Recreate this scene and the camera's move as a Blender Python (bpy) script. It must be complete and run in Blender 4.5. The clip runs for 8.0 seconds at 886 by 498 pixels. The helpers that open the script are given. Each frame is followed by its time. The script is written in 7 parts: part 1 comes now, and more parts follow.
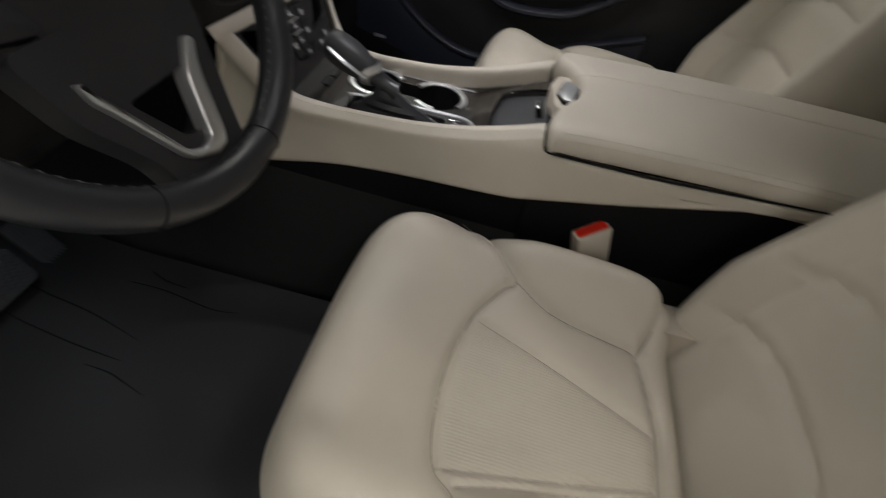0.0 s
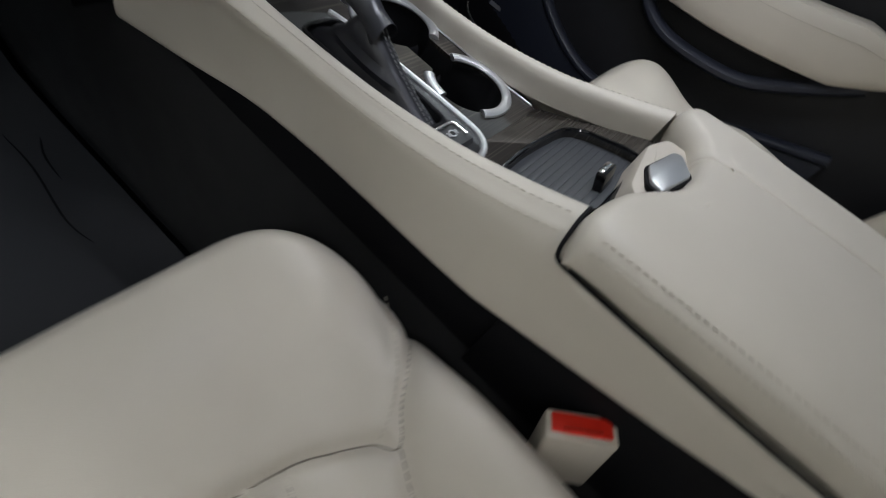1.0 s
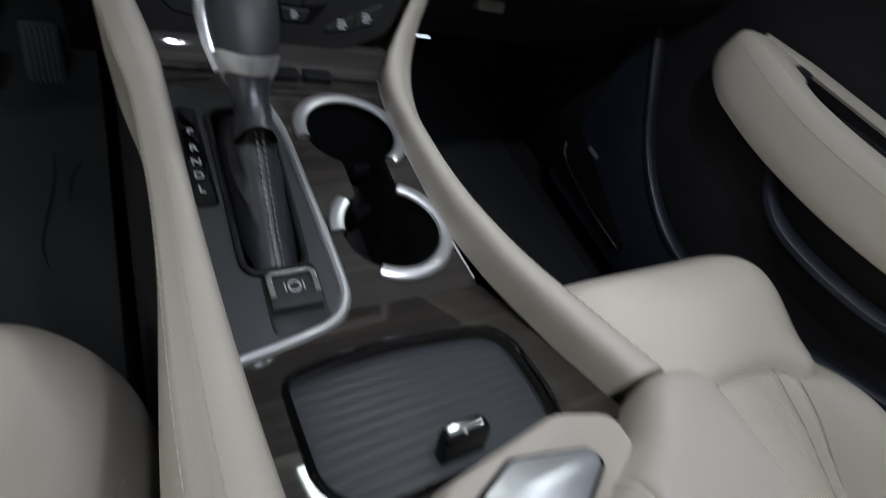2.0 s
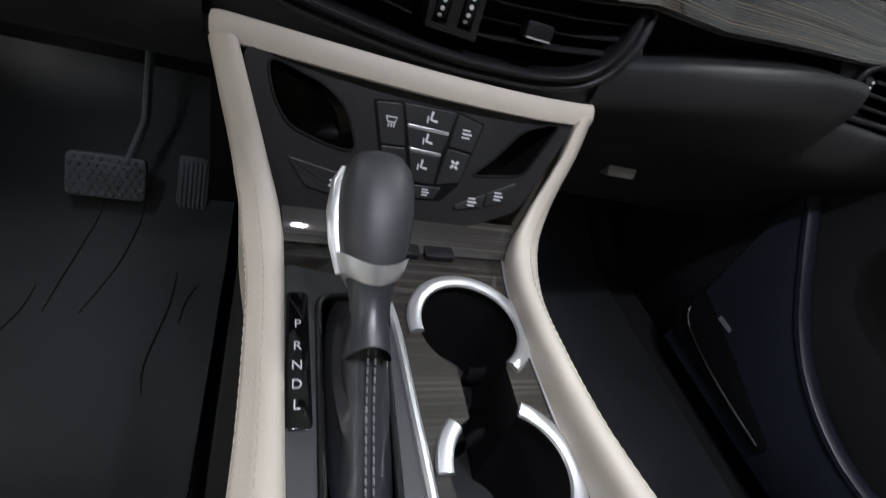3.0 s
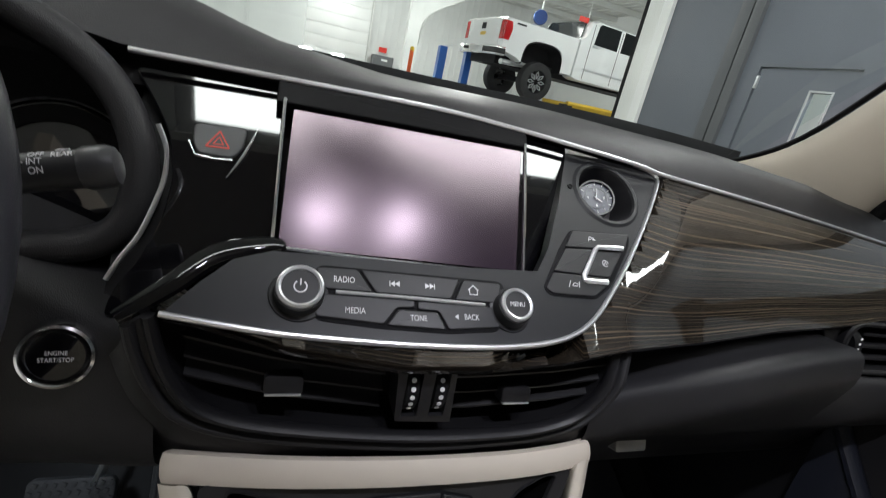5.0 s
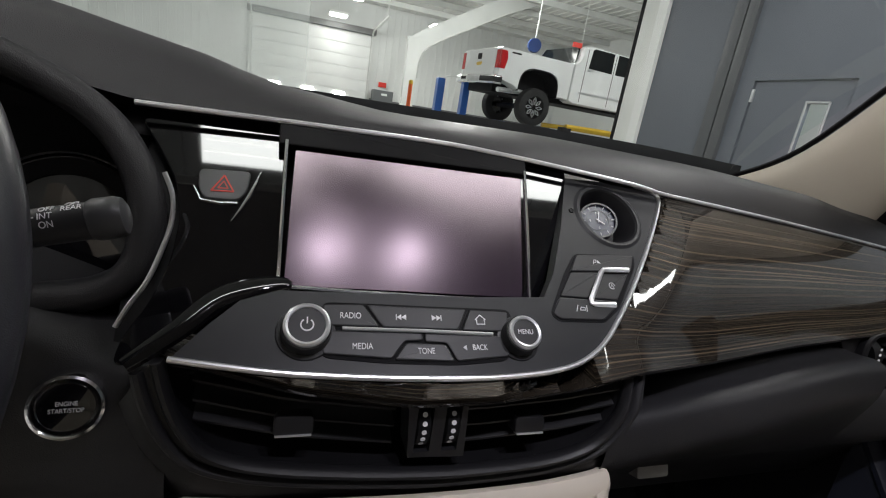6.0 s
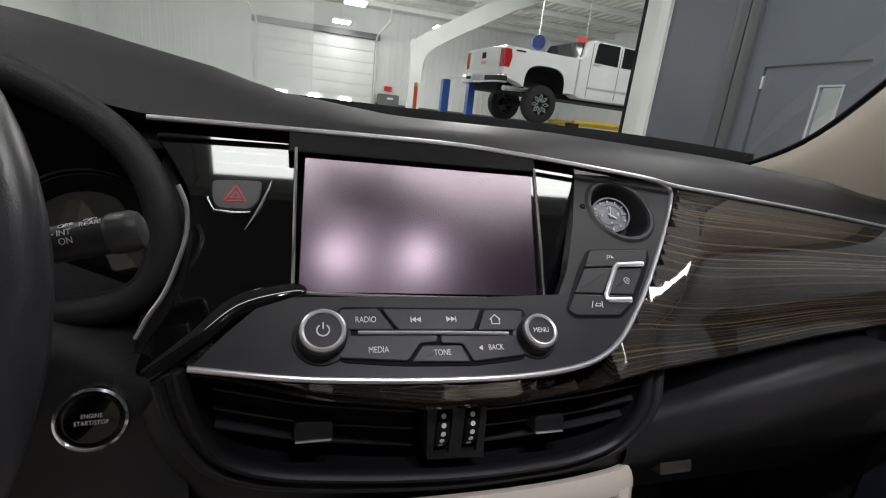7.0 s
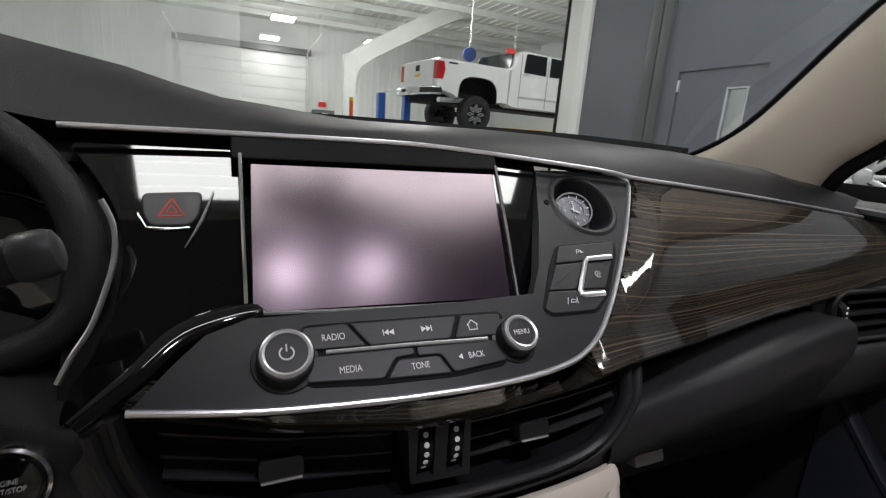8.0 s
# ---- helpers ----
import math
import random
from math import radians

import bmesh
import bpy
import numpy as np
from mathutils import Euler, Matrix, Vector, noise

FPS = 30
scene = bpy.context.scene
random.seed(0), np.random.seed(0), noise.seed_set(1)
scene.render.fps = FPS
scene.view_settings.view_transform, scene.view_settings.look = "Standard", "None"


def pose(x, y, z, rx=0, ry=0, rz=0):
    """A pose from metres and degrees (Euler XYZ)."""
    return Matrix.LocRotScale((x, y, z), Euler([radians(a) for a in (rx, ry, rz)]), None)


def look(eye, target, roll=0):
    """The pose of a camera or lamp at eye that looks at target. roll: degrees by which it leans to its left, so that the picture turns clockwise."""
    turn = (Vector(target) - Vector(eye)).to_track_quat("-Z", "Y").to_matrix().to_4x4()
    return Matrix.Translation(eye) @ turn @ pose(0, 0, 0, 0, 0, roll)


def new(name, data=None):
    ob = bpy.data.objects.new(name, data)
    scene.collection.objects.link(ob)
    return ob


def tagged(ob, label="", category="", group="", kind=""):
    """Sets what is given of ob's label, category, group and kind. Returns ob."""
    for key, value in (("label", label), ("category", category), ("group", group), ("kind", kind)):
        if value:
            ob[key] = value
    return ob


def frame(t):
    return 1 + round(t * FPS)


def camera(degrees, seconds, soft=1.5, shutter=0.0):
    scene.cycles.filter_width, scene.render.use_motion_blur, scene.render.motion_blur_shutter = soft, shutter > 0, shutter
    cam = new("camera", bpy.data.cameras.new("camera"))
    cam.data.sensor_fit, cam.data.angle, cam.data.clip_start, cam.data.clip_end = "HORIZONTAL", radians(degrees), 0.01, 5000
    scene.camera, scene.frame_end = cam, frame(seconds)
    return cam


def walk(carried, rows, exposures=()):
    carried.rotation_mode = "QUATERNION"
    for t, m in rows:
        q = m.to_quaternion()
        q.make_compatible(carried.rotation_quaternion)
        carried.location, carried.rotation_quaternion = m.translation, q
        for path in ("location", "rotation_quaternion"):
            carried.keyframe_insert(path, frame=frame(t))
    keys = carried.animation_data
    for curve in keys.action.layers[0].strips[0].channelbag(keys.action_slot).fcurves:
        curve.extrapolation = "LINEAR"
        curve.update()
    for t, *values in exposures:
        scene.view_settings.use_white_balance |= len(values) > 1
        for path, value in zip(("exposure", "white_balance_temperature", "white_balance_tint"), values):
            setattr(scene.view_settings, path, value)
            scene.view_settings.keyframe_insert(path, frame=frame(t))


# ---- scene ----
cam = camera(86.6, 8.0, 1.1, 0.42)
PATH = [
    (0, (-0.672, -0.405, 0.789), (0.697, -0.316, -0.666), 12.0),
    (0.2, (-0.636, -0.391, 0.78), (0.722, -0.149, -0.669), 10.2),
    (0.4, (-0.575, -0.407, 0.752), (0.785, -0.126, -0.687), 13.8),
    (0.5, (-0.547, -0.415, 0.742), (0.797, -0.082, -0.702), 14.8),
    (0.7, (-0.476, -0.436, 0.694), (0.833, -0.13, -0.787), 22.3),
    (1, (-0.358, -0.467, 0.647), (0.907, -0.148, -0.868), 32.5),
    (1.5, (-0.213, -0.523, 0.617), (0.985, -0.039, -0.909), 40.4),
    (2, (-0.118, -0.49, 0.644), (0.913, 0.448, -0.79), 30.4),
    (2.2, (-0.116, -0.463, 0.643), (0.833, 0.617, -0.747), 28.4),
    (3.3, (-0.113, -0.371, 0.639), (0.552, 1.097, -0.546), 22.0),
    (3.5, (-0.103, -0.352, 0.648), (0.532, 1.16, -0.497), 21.6),
    (4, (-0.098, -0.293, 0.676), (0.547, 1.326, -0.305), 21.3),
    (4.5, (-0.095, -0.281, 0.72), (0.57, 1.441, -0.05), 15.6),
    (5, (-0.104, -0.294, 0.758), (0.552, 1.481, 0.111), 12.5),
    (5.2, (-0.102, -0.295, 0.761), (0.545, 1.497, 0.153), 11.9),
    (6.5, (-0.103, -0.295, 0.761), (0.489, 1.536, 0.217), 7.6),
    (7, (-0.103, -0.295, 0.761), (0.468, 1.542, 0.216), 6.6),
    (7.5, (-0.099, -0.293, 0.759), (0.551, 1.522, 0.226), 5.6),
    (8, (-0.11, -0.272, 0.749), (0.677, 1.504, 0.273), 4.3),
]
EXPOSURES = [(0.0, -0.2, 6700, 11), (0.5, -0.1, 6250, 10), (1.0, 0.03, 6050, 9), (1.5, -0.1, 5950, 9), (2.2, -0.36, 6000, 9), (3.5, 1.0, 6200, 12), (4.5, 0.7, 6250, 10), (5.2, 0.46, 6400, 12), (6.5, 0.16, 6500, 15), (8.0, 0.14, 6500, 16)]
walk(cam, [(t, look(eye, target, roll)) for t, eye, target, roll in PATH], EXPOSURES)

# ---- light ----
world = bpy.data.worlds.new("workshop_air")
world.use_nodes = True
scene.world = world
world.node_tree.nodes["Background"].inputs[0].default_value = (0.9, 0.95, 1.0, 1)
world.node_tree.nodes["Background"].inputs[1].default_value = 0.06


def area_lamp(name, eye, target, sx, sy, watts, color=(1.0, 0.985, 0.96)):
    data = bpy.data.lights.new(name, "AREA")
    data.shape, data.size, data.size_y, data.energy, data.color = "RECTANGLE", sx, sy, watts, color
    ob = new(name, data)
    ob.matrix_world = look(eye, target)
    return ob


# workshop lamps: (x, y, width, length, watts); all but the first added unseen
LAMPS = [(0.8, -1.36, 3.2, 0.50, 76), (-2.6, -2.2, 0.6, 1.2, 12), (-2.6, 2.2, 0.6, 1.2, 11), (1.4, 4.6, 0.6, 1.2, 34), (3.2, 1.5, 0.6, 1.2, 46), (-7.0, -0.8, 0.6, 1.2, 22)]
for lx, ly, sx, sy, w in LAMPS:
    area_lamp("ceiling_lamp_light", (lx, ly, 4.1), (lx, ly, 0), sx, sy, w)
# point lights in the bays; some are unseen, added to brighten the workshop
for lx, ly, lz, w in ((1.4, 21.6, 4.0, 80), (-3.0, 15.5, 4.2, 210), (4.6, 13.5, 4.2, 330), (5.4, 21.0, 4.0, 110), (7.6, 7.2, 4.3, 260), (2.2, -2.3, 3.8, 120), (-1.2, -2.3, 3.8, 50)):
    bay = bpy.data.lights.new("high_bay_light", "POINT")
    bay.energy, bay.color, bay.shadow_soft_size = w, (1.0, 0.99, 0.95), 0.25
    new("high_bay_light", bay).location = (lx, ly, lz)
# two reading lamps over the console
MAP_LAMPS = [(-0.033, -0.345), (0.126, -0.345)]
for mx, my in MAP_LAMPS:
    rl = area_lamp("reading_lamp_light", (mx, my, 1.186), (mx + (0.28 if mx < 0.05 else 0.20), my + 0.09, 0), 0.03, 0.03, 0.44 if mx < 0.05 else 0.70, (0.92, 0.92, 0.98))
    rl.data.spread = radians(86)

# unseen lamps assumed under the dashboard, added to brighten the footwells
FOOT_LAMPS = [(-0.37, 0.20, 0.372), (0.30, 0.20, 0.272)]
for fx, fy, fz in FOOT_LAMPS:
    fl = area_lamp("assumed_footwell_light", (fx, fy, fz), (fx, fy + 0.02, 0), 0.03, 0.02, 0.05, (0.80, 0.90, 1.0))
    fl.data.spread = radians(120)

# ---- materials ----


def principled(name, color, rough=0.5, metal=0.0, coat=0.0, ior=1.45):
    m = bpy.data.materials.new(name)
    m.use_nodes = True
    b = m.node_tree.nodes["Principled BSDF"]
    b.inputs["Base Color"].default_value = (*color, 1)
    b.inputs["Roughness"].default_value = rough
    b.inputs["Metallic"].default_value = metal
    b.inputs["IOR"].default_value = ior
    b.inputs["Coat Weight"].default_value = coat
    b.inputs["Coat Roughness"].default_value = 0.03
    return m, m.node_tree.nodes, m.node_tree.links, b


def grainy(name, color, rough, grain=900.0, bump=0.15, vary=0.12, stain=9.0, metal=0.0, coat=0.0, kind="noise"):
    """A surface with fine relief and slow change of tone at two scales."""
    m, nodes, links, b = principled(name, color, rough, metal, coat)
    co = nodes.new("ShaderNodeTexCoord")
    if kind == "voronoi":
        fine = nodes.new("ShaderNodeTexVoronoi")
        fine.inputs["Scale"].default_value = grain
        height = fine.outputs["Distance"]
    else:
        fine = nodes.new("ShaderNodeTexNoise")
        fine.inputs["Scale"].default_value = grain
        fine.inputs["Detail"].default_value = 3
        height = fine.outputs["Fac"]
    slow = nodes.new("ShaderNodeTexNoise")
    slow.inputs["Scale"].default_value = stain
    slow.inputs["Detail"].default_value = 5
    for n in (fine, slow):
        links.new(co.outputs["Object"], n.inputs["Vector"])
    ramp = nodes.new("ShaderNodeMapRange")
    ramp.inputs["From Min"].default_value, ramp.inputs["From Max"].default_value = 0.3, 0.7
    ramp.inputs["To Min"].default_value, ramp.inputs["To Max"].default_value = 1 - vary, 1 + vary
    links.new(slow.outputs["Fac"], ramp.inputs["Value"])
    mix = nodes.new("ShaderNodeVectorMath")
    mix.operation = "SCALE"
    mix.inputs[0].default_value = color
    links.new(ramp.outputs[0], mix.inputs["Scale"])
    links.new(mix.outputs[0], b.inputs["Base Color"])
    rr_ = nodes.new("ShaderNodeMapRange")
    rr_.inputs["From Min"].default_value, rr_.inputs["From Max"].default_value = 0.3, 0.7
    rr_.inputs["To Min"].default_value, rr_.inputs["To Max"].default_value = max(0.02, rough * 0.85), min(1, rough * 1.15)
    links.new(slow.outputs["Fac"], rr_.inputs["Value"])
    links.new(rr_.outputs[0], b.inputs["Roughness"])
    bp = nodes.new("ShaderNodeBump")
    bp.inputs["Strength"].default_value = bump
    bp.inputs["Distance"].default_value = 0.0006
    links.new(height, bp.inputs["Height"])
    links.new(bp.outputs[0], b.inputs["Normal"])
    return m


def ash_wood(name, dark, light, scale=(0.9, 330.0, 1.0), run="UV"):
    """Lacquered dark wood with fine pale lines along the grain and slow bands of tone."""
    m, nodes, links, b = principled(name, dark, 0.5, 0, 1.0)
    co = nodes.new("ShaderNodeTexCoord")

    def streaks(size, detail, low, high, bend):
        mp = nodes.new("ShaderNodeMapping")
        mp.inputs["Scale"].default_value = size
        n = nodes.new("ShaderNodeTexNoise")
        n.inputs["Scale"].default_value, n.inputs["Detail"].default_value, n.inputs["Distortion"].default_value = 1.0, detail, bend
        ramp = nodes.new("ShaderNodeMapRange")
        ramp.inputs["From Min"].default_value, ramp.inputs["From Max"].default_value = low, high
        links.new(co.outputs[run], mp.inputs["Vector"])
        links.new(mp.outputs[0], n.inputs["Vector"])
        links.new(n.outputs["Fac"], ramp.inputs["Value"])
        return ramp.outputs[0]

    b.inputs["Specular IOR Level"].default_value = 0.2
    b.inputs["Coat IOR"].default_value = 1.75
    fine = streaks(scale, 1.5, 0.55, 0.66, 0.05)
    slow = streaks((scale[0] * 1.2, scale[1] * 0.16, scale[2] * 0.16), 2, 0.3, 0.7, 0.8)
    pore = streaks((scale[0] * 6, scale[1] * 3, scale[2] * 3), 2, 0.35, 0.65, 0.0)
    mul = nodes.new("ShaderNodeMath")
    mul.operation = "MULTIPLY"
    links.new(fine, mul.inputs[0])
    links.new(slow, mul.inputs[1])
    add = nodes.new("ShaderNodeMath")
    add.operation = "MULTIPLY_ADD"
    add.inputs[1].default_value = 0.07
    links.new(pore, add.inputs[0])
    links.new(mul.outputs[0], add.inputs[2])
    mix = nodes.new("ShaderNodeMix")
    mix.data_type = "RGBA"
    mix.inputs["A"].default_value, mix.inputs["B"].default_value = (*dark, 1), (*light, 1)
    links.new(add.outputs[0], mix.inputs["Factor"])
    links.new(mix.outputs["Result"], b.inputs["Base Color"])
    return m


def glass(name, tint=(0.9, 0.97, 0.95)):
    m = bpy.data.materials.new(name)
    m.use_nodes = True
    nodes, links = m.node_tree.nodes, m.node_tree.links
    nodes.clear()
    out = nodes.new("ShaderNodeOutputMaterial")
    tr = nodes.new("ShaderNodeBsdfTransparent")
    tr.inputs[0].default_value = (*tint, 1)
    gl = nodes.new("ShaderNodeBsdfGlossy")
    gl.inputs["Roughness"].default_value = 0.01
    fr = nodes.new("ShaderNodeFresnel")
    fr.inputs[0].default_value = 1.45
    mx = nodes.new("ShaderNodeMixShader")
    links.new(fr.outputs[0], mx.inputs[0])
    links.new(tr.outputs[0], mx.inputs[1])
    links.new(gl.outputs[0], mx.inputs[2])
    links.new(mx.outputs[0], out.inputs[0])
    return m


def emitter(name, color, strength):
    m = bpy.data.materials.new(name)
    m.use_nodes = True
    b = m.node_tree.nodes["Principled BSDF"]
    b.inputs["Base Color"].default_value = (*color, 1)
    b.inputs["Emission Color"].default_value = (*color, 1)
    b.inputs["Emission Strength"].default_value = strength
    return m


CREAM = grainy("cream_leather", (0.57, 0.525, 0.45), 0.40, 1400, 0.22, 0.05, 6, kind="voronoi")
CREAM_PERF = grainy("cream_perforated_leather", (0.57, 0.525, 0.45), 0.48, 700, 0.6, 0.05, 6, kind="voronoi")
# ribs sewn into the perforated centre
pn, pl = CREAM_PERF.node_tree.nodes, CREAM_PERF.node_tree.links
wave = pn.new("ShaderNodeTexWave")
wave.bands_direction = "X"
wave.inputs["Scale"].default_value, wave.inputs["Distortion"].default_value = 75.0, 0.4
pl.new(pn["Texture Coordinate"].outputs["Object"], wave.inputs["Vector"])
ribs = pn.new("ShaderNodeBump")
ribs.inputs["Strength"].default_value, ribs.inputs["Distance"].default_value = 0.55, 0.0012
pl.new(wave.outputs["Fac"], ribs.inputs["Height"])
pl.new(pn["Bump"].outputs[0], ribs.inputs["Normal"])
pl.new(ribs.outputs[0], pn["Principled BSDF"].inputs["Normal"])
CREAM_TRIM = grainy("cream_moulded_trim", (0.56, 0.51, 0.435), 0.5, 1600, 0.15, 0.04, 5)
# darker than the cream trim so the roof bounces and mirrors less light
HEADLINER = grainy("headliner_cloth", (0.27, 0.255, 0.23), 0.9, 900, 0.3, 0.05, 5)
DARK = grainy("black_soft_vinyl", (0.018, 0.018, 0.020), 0.5, 1300, 0.25, 0.12, 8, kind="voronoi")
DARK.node_tree.nodes["Principled BSDF"].inputs["Specular IOR Level"].default_value = 0.32
DARK_HARD = grainy("charcoal_hard_plastic", (0.012, 0.012, 0.0135), 0.42, 1500, 0.25, 0.1, 8)
DARK_HARD.node_tree.nodes["Principled BSDF"].inputs["Specular IOR Level"].default_value = 0.3
PANEL = grainy("graphite_satin_panel", (0.05, 0.052, 0.055), 0.42, 1800, 0.12, 0.06, 7)
FASCIA = grainy("charcoal_satin_fascia", (0.024, 0.025, 0.027), 0.45, 1800, 0.12, 0.06, 7)
CLIMATE = grainy("black_satin_climate_face", (0.017, 0.017, 0.018), 0.42, 1800, 0.12, 0.06, 7)
TAMBOUR = grainy("grey_ribbed_plastic", (0.062, 0.065, 0.070), 0.36, 1800, 0.12, 0.06, 7)
BLACK = grainy("black_recess", (0.006, 0.006, 0.007), 0.6, 900, 0.1, 0.1, 8)
GLOSS = grainy("piano_black", (0.004, 0.004, 0.005), 0.06, 300, 0.0, 0.1, 4, coat=1.0)
CHROME = grainy("satin_chrome", (0.78, 0.78, 0.8), 0.16, 900, 0.02, 0.04, 9, metal=1.0)
SILVER = grainy("silver_paint", (0.72, 0.73, 0.75), 0.34, 1500, 0.03, 0.04, 9, metal=0.85)
WOOD = ash_wood("dark_ash_veneer", (0.0105, 0.0085, 0.0062), (0.13, 0.095, 0.058), (0.9, 520.0, 1.0))
WOOD_Y = ash_wood("dark_ash_veneer_console", (0.020, 0.017, 0.0145), (0.085, 0.074, 0.062), (3.0, 520.0, 70.0), "Object")
CARPET = grainy("black_carpet", (0.012, 0.012, 0.013), 0.95, 1500, 0.9, 0.25, 20)
RUBBER = grainy("dark_rubber_mat", (0.018, 0.0185, 0.021), 0.55, 700, 0.3, 0.15, 12)
for soft_black, level in ((FASCIA, 0.3), (BLACK, 0.15), (GLOSS, 0.05)):
    soft_black.node_tree.nodes["Principled BSDF"].inputs["Specular IOR Level"].default_value = level
# base lightened in place of the light that falls on the pedals
PEDAL = grainy("lightened_pedal_rubber", (0.085, 0.088, 0.095), 0.45, 700, 0.3, 0.2, 25)
BLACK_LEATHER = grainy("black_leather", (0.024, 0.025, 0.031), 0.32, 1600, 0.10, 0.1, 9, kind="voronoi")
BLACK_LEATHER.node_tree.nodes["Principled BSDF"].inputs["Specular IOR Level"].default_value = 0.8
STITCH = grainy("cream_thread", (0.47, 0.43, 0.36), 0.7, 2500, 0.3, 0.05, 30)
STITCH_GREY = grainy("grey_thread", (0.22, 0.22, 0.22), 0.7, 2500, 0.3, 0.05, 30)
# dark tone that draws the shade inside sewn creases
SEAM_SHADE = grainy("seam_crease_shade", (0.22, 0.195, 0.16), 0.8, 2500, 0.3, 0.08, 30)
INK = grainy("white_legend_ink", (0.72, 0.72, 0.74), 0.6, 900, 0.0, 0.03, 9)
RED_INK = grainy("red_legend_ink", (0.65, 0.05, 0.03), 0.5, 900, 0.0, 0.03, 9)
RED = grainy("red_buckle_plastic", (0.75, 0.03, 0.015), 0.35, 900, 0.05, 0.06, 20)
PANE = glass("clear_pane")

# ---- builders ----
BASE = {}


def thing(name, base, label, category, group="", kind=""):
    ob = new(name)
    ob.empty_display_size = 0.05
    ob.location = base
    BASE[ob] = Matrix.Translation(base)
    return tagged(ob, label, category, group, kind)


def finish(name, bm, material, smooth=True, sharp=35):
    bmesh.ops.recalc_face_normals(bm, faces=bm.faces)
    me = bpy.data.meshes.new(name)
    bm.to_mesh(me)
    bm.free()
    me.materials.append(material)
    if smooth:
        me.polygons.foreach_set("use_smooth", [True] * len(me.polygons))
        me.set_sharp_from_angle(angle=radians(sharp))
    return me


def part(name, bm, material, parent, label="", smooth=True, sharp=35):
    ob = new(name, finish(name, bm, material, smooth, sharp))
    if parent is not None:
        ob.parent = parent
        if parent in BASE:
            ob.matrix_parent_inverse = BASE[parent].inverted()
    return tagged(ob, label)


def pane_sheet(name, bm, parent, toward, label=""):
    """One skin of glass that faces a place."""
    ob = part(name, bm, PANE, parent, label)
    me = ob.data
    c = sum((p.center for p in me.polygons), Vector()) / len(me.polygons)
    nrm = sum((p.normal for p in me.polygons), Vector())
    if nrm.dot(Vector(toward) - c) < 0:
        me.flip_normals()
    ob.visible_shadow = False
    return ob


def solid(name, bm, material, label, category="", kind="", group="", smooth=True):
    """A thing that is one plain mesh."""
    return tagged(part(name, bm, material, None, "", smooth), label, category, group, kind)


def lay(o, n, u=(1, 0, 0)):
    """A flat frame: origin, right, up and outward."""
    o, n, u = Vector(o), Vector(n).normalized(), Vector(u)
    u = (u - n * u.dot(n)).normalized()
    return o, u, n.cross(u), n


def at(fr, u, v, d=0.0):
    return fr[0] + fr[1] * u + fr[2] * v + fr[3] * d


def spline(pts, n=8, closed=False):
    """A smooth line through a few points."""
    pts = [Vector(p) for p in pts]
    out = []
    k = len(pts)
    for i in range(k if closed else k - 1):
        if closed:
            a, b, c, d = (pts[(i + j) % k] for j in (-1, 0, 1, 2))
        else:
            a, b, c, d = pts[max(i - 1, 0)], pts[i], pts[i + 1], pts[min(i + 2, k - 1)]
        for s in range(n):
            t = s / n
            out.append(0.5 * ((2 * b) + (c - a) * t + (2 * a - 5 * b + 4 * c - d) * t * t + (3 * b - a - 3 * c + d) * t ** 3))
    if not closed:
        out.append(pts[-1])
    return out


def rrect(w, h, r, n=5, cx=0.0, cy=0.0):
    r = min(r, w / 2 - 1e-5, h / 2 - 1e-5)
    out = []
    for qx, qy, a0 in ((1, 1, 0), (-1, 1, 90), (-1, -1, 180), (1, -1, 270)):
        for i in range(n + 1):
            a = radians(a0 + 90 * i / n)
            out.append(Vector((cx + qx * (w / 2 - r) + r * math.cos(a), cy + qy * (h / 2 - r) + r * math.sin(a))))
    return out


def soft_poly(pts, r=0.003, n=4):
    """A polygon with its corners rounded."""
    pts = [Vector(p[:2]) for p in pts]
    out = []
    k = len(pts)
    for i in range(k):
        p, a, b = pts[i], pts[i - 1], pts[(i + 1) % k]
        la, lb = (a - p).length, (b - p).length
        cut = min(r, la * 0.45, lb * 0.45)
        s, e = p + (a - p).normalized() * cut, p + (b - p).normalized() * cut
        for j in range(n + 1):
            t = j / n
            out.append((1 - t) ** 2 * s + 2 * t * (1 - t) * p + t * t * e)
    return out


def area2(poly):
    return sum(poly[i - 1].x * poly[i].y - poly[i].x * poly[i - 1].y for i in range(len(poly)))


def inset(poly, d):
    """The polygon moved inward by d."""
    sign = 1 if area2(poly) > 0 else -1
    out = []
    k = len(poly)
    for i in range(k):
        p, a, b = poly[i], poly[i - 1], poly[(i + 1) % k]
        e1, e2 = (p - a), (b - p)
        if e1.length < 1e-9 or e2.length < 1e-9:
            out.append(p.copy())
            continue
        n1 = Vector((-e1.y, e1.x)).normalized() * sign
        n2 = Vector((-e2.y, e2.x)).normalized() * sign
        m = (n1 + n2)
        if m.length < 0.2:
            out.append(p + n1 * d)
            continue
        m.normalize()
        out.append(p + m * (d / max(0.5, m.dot(n1))))
    return out


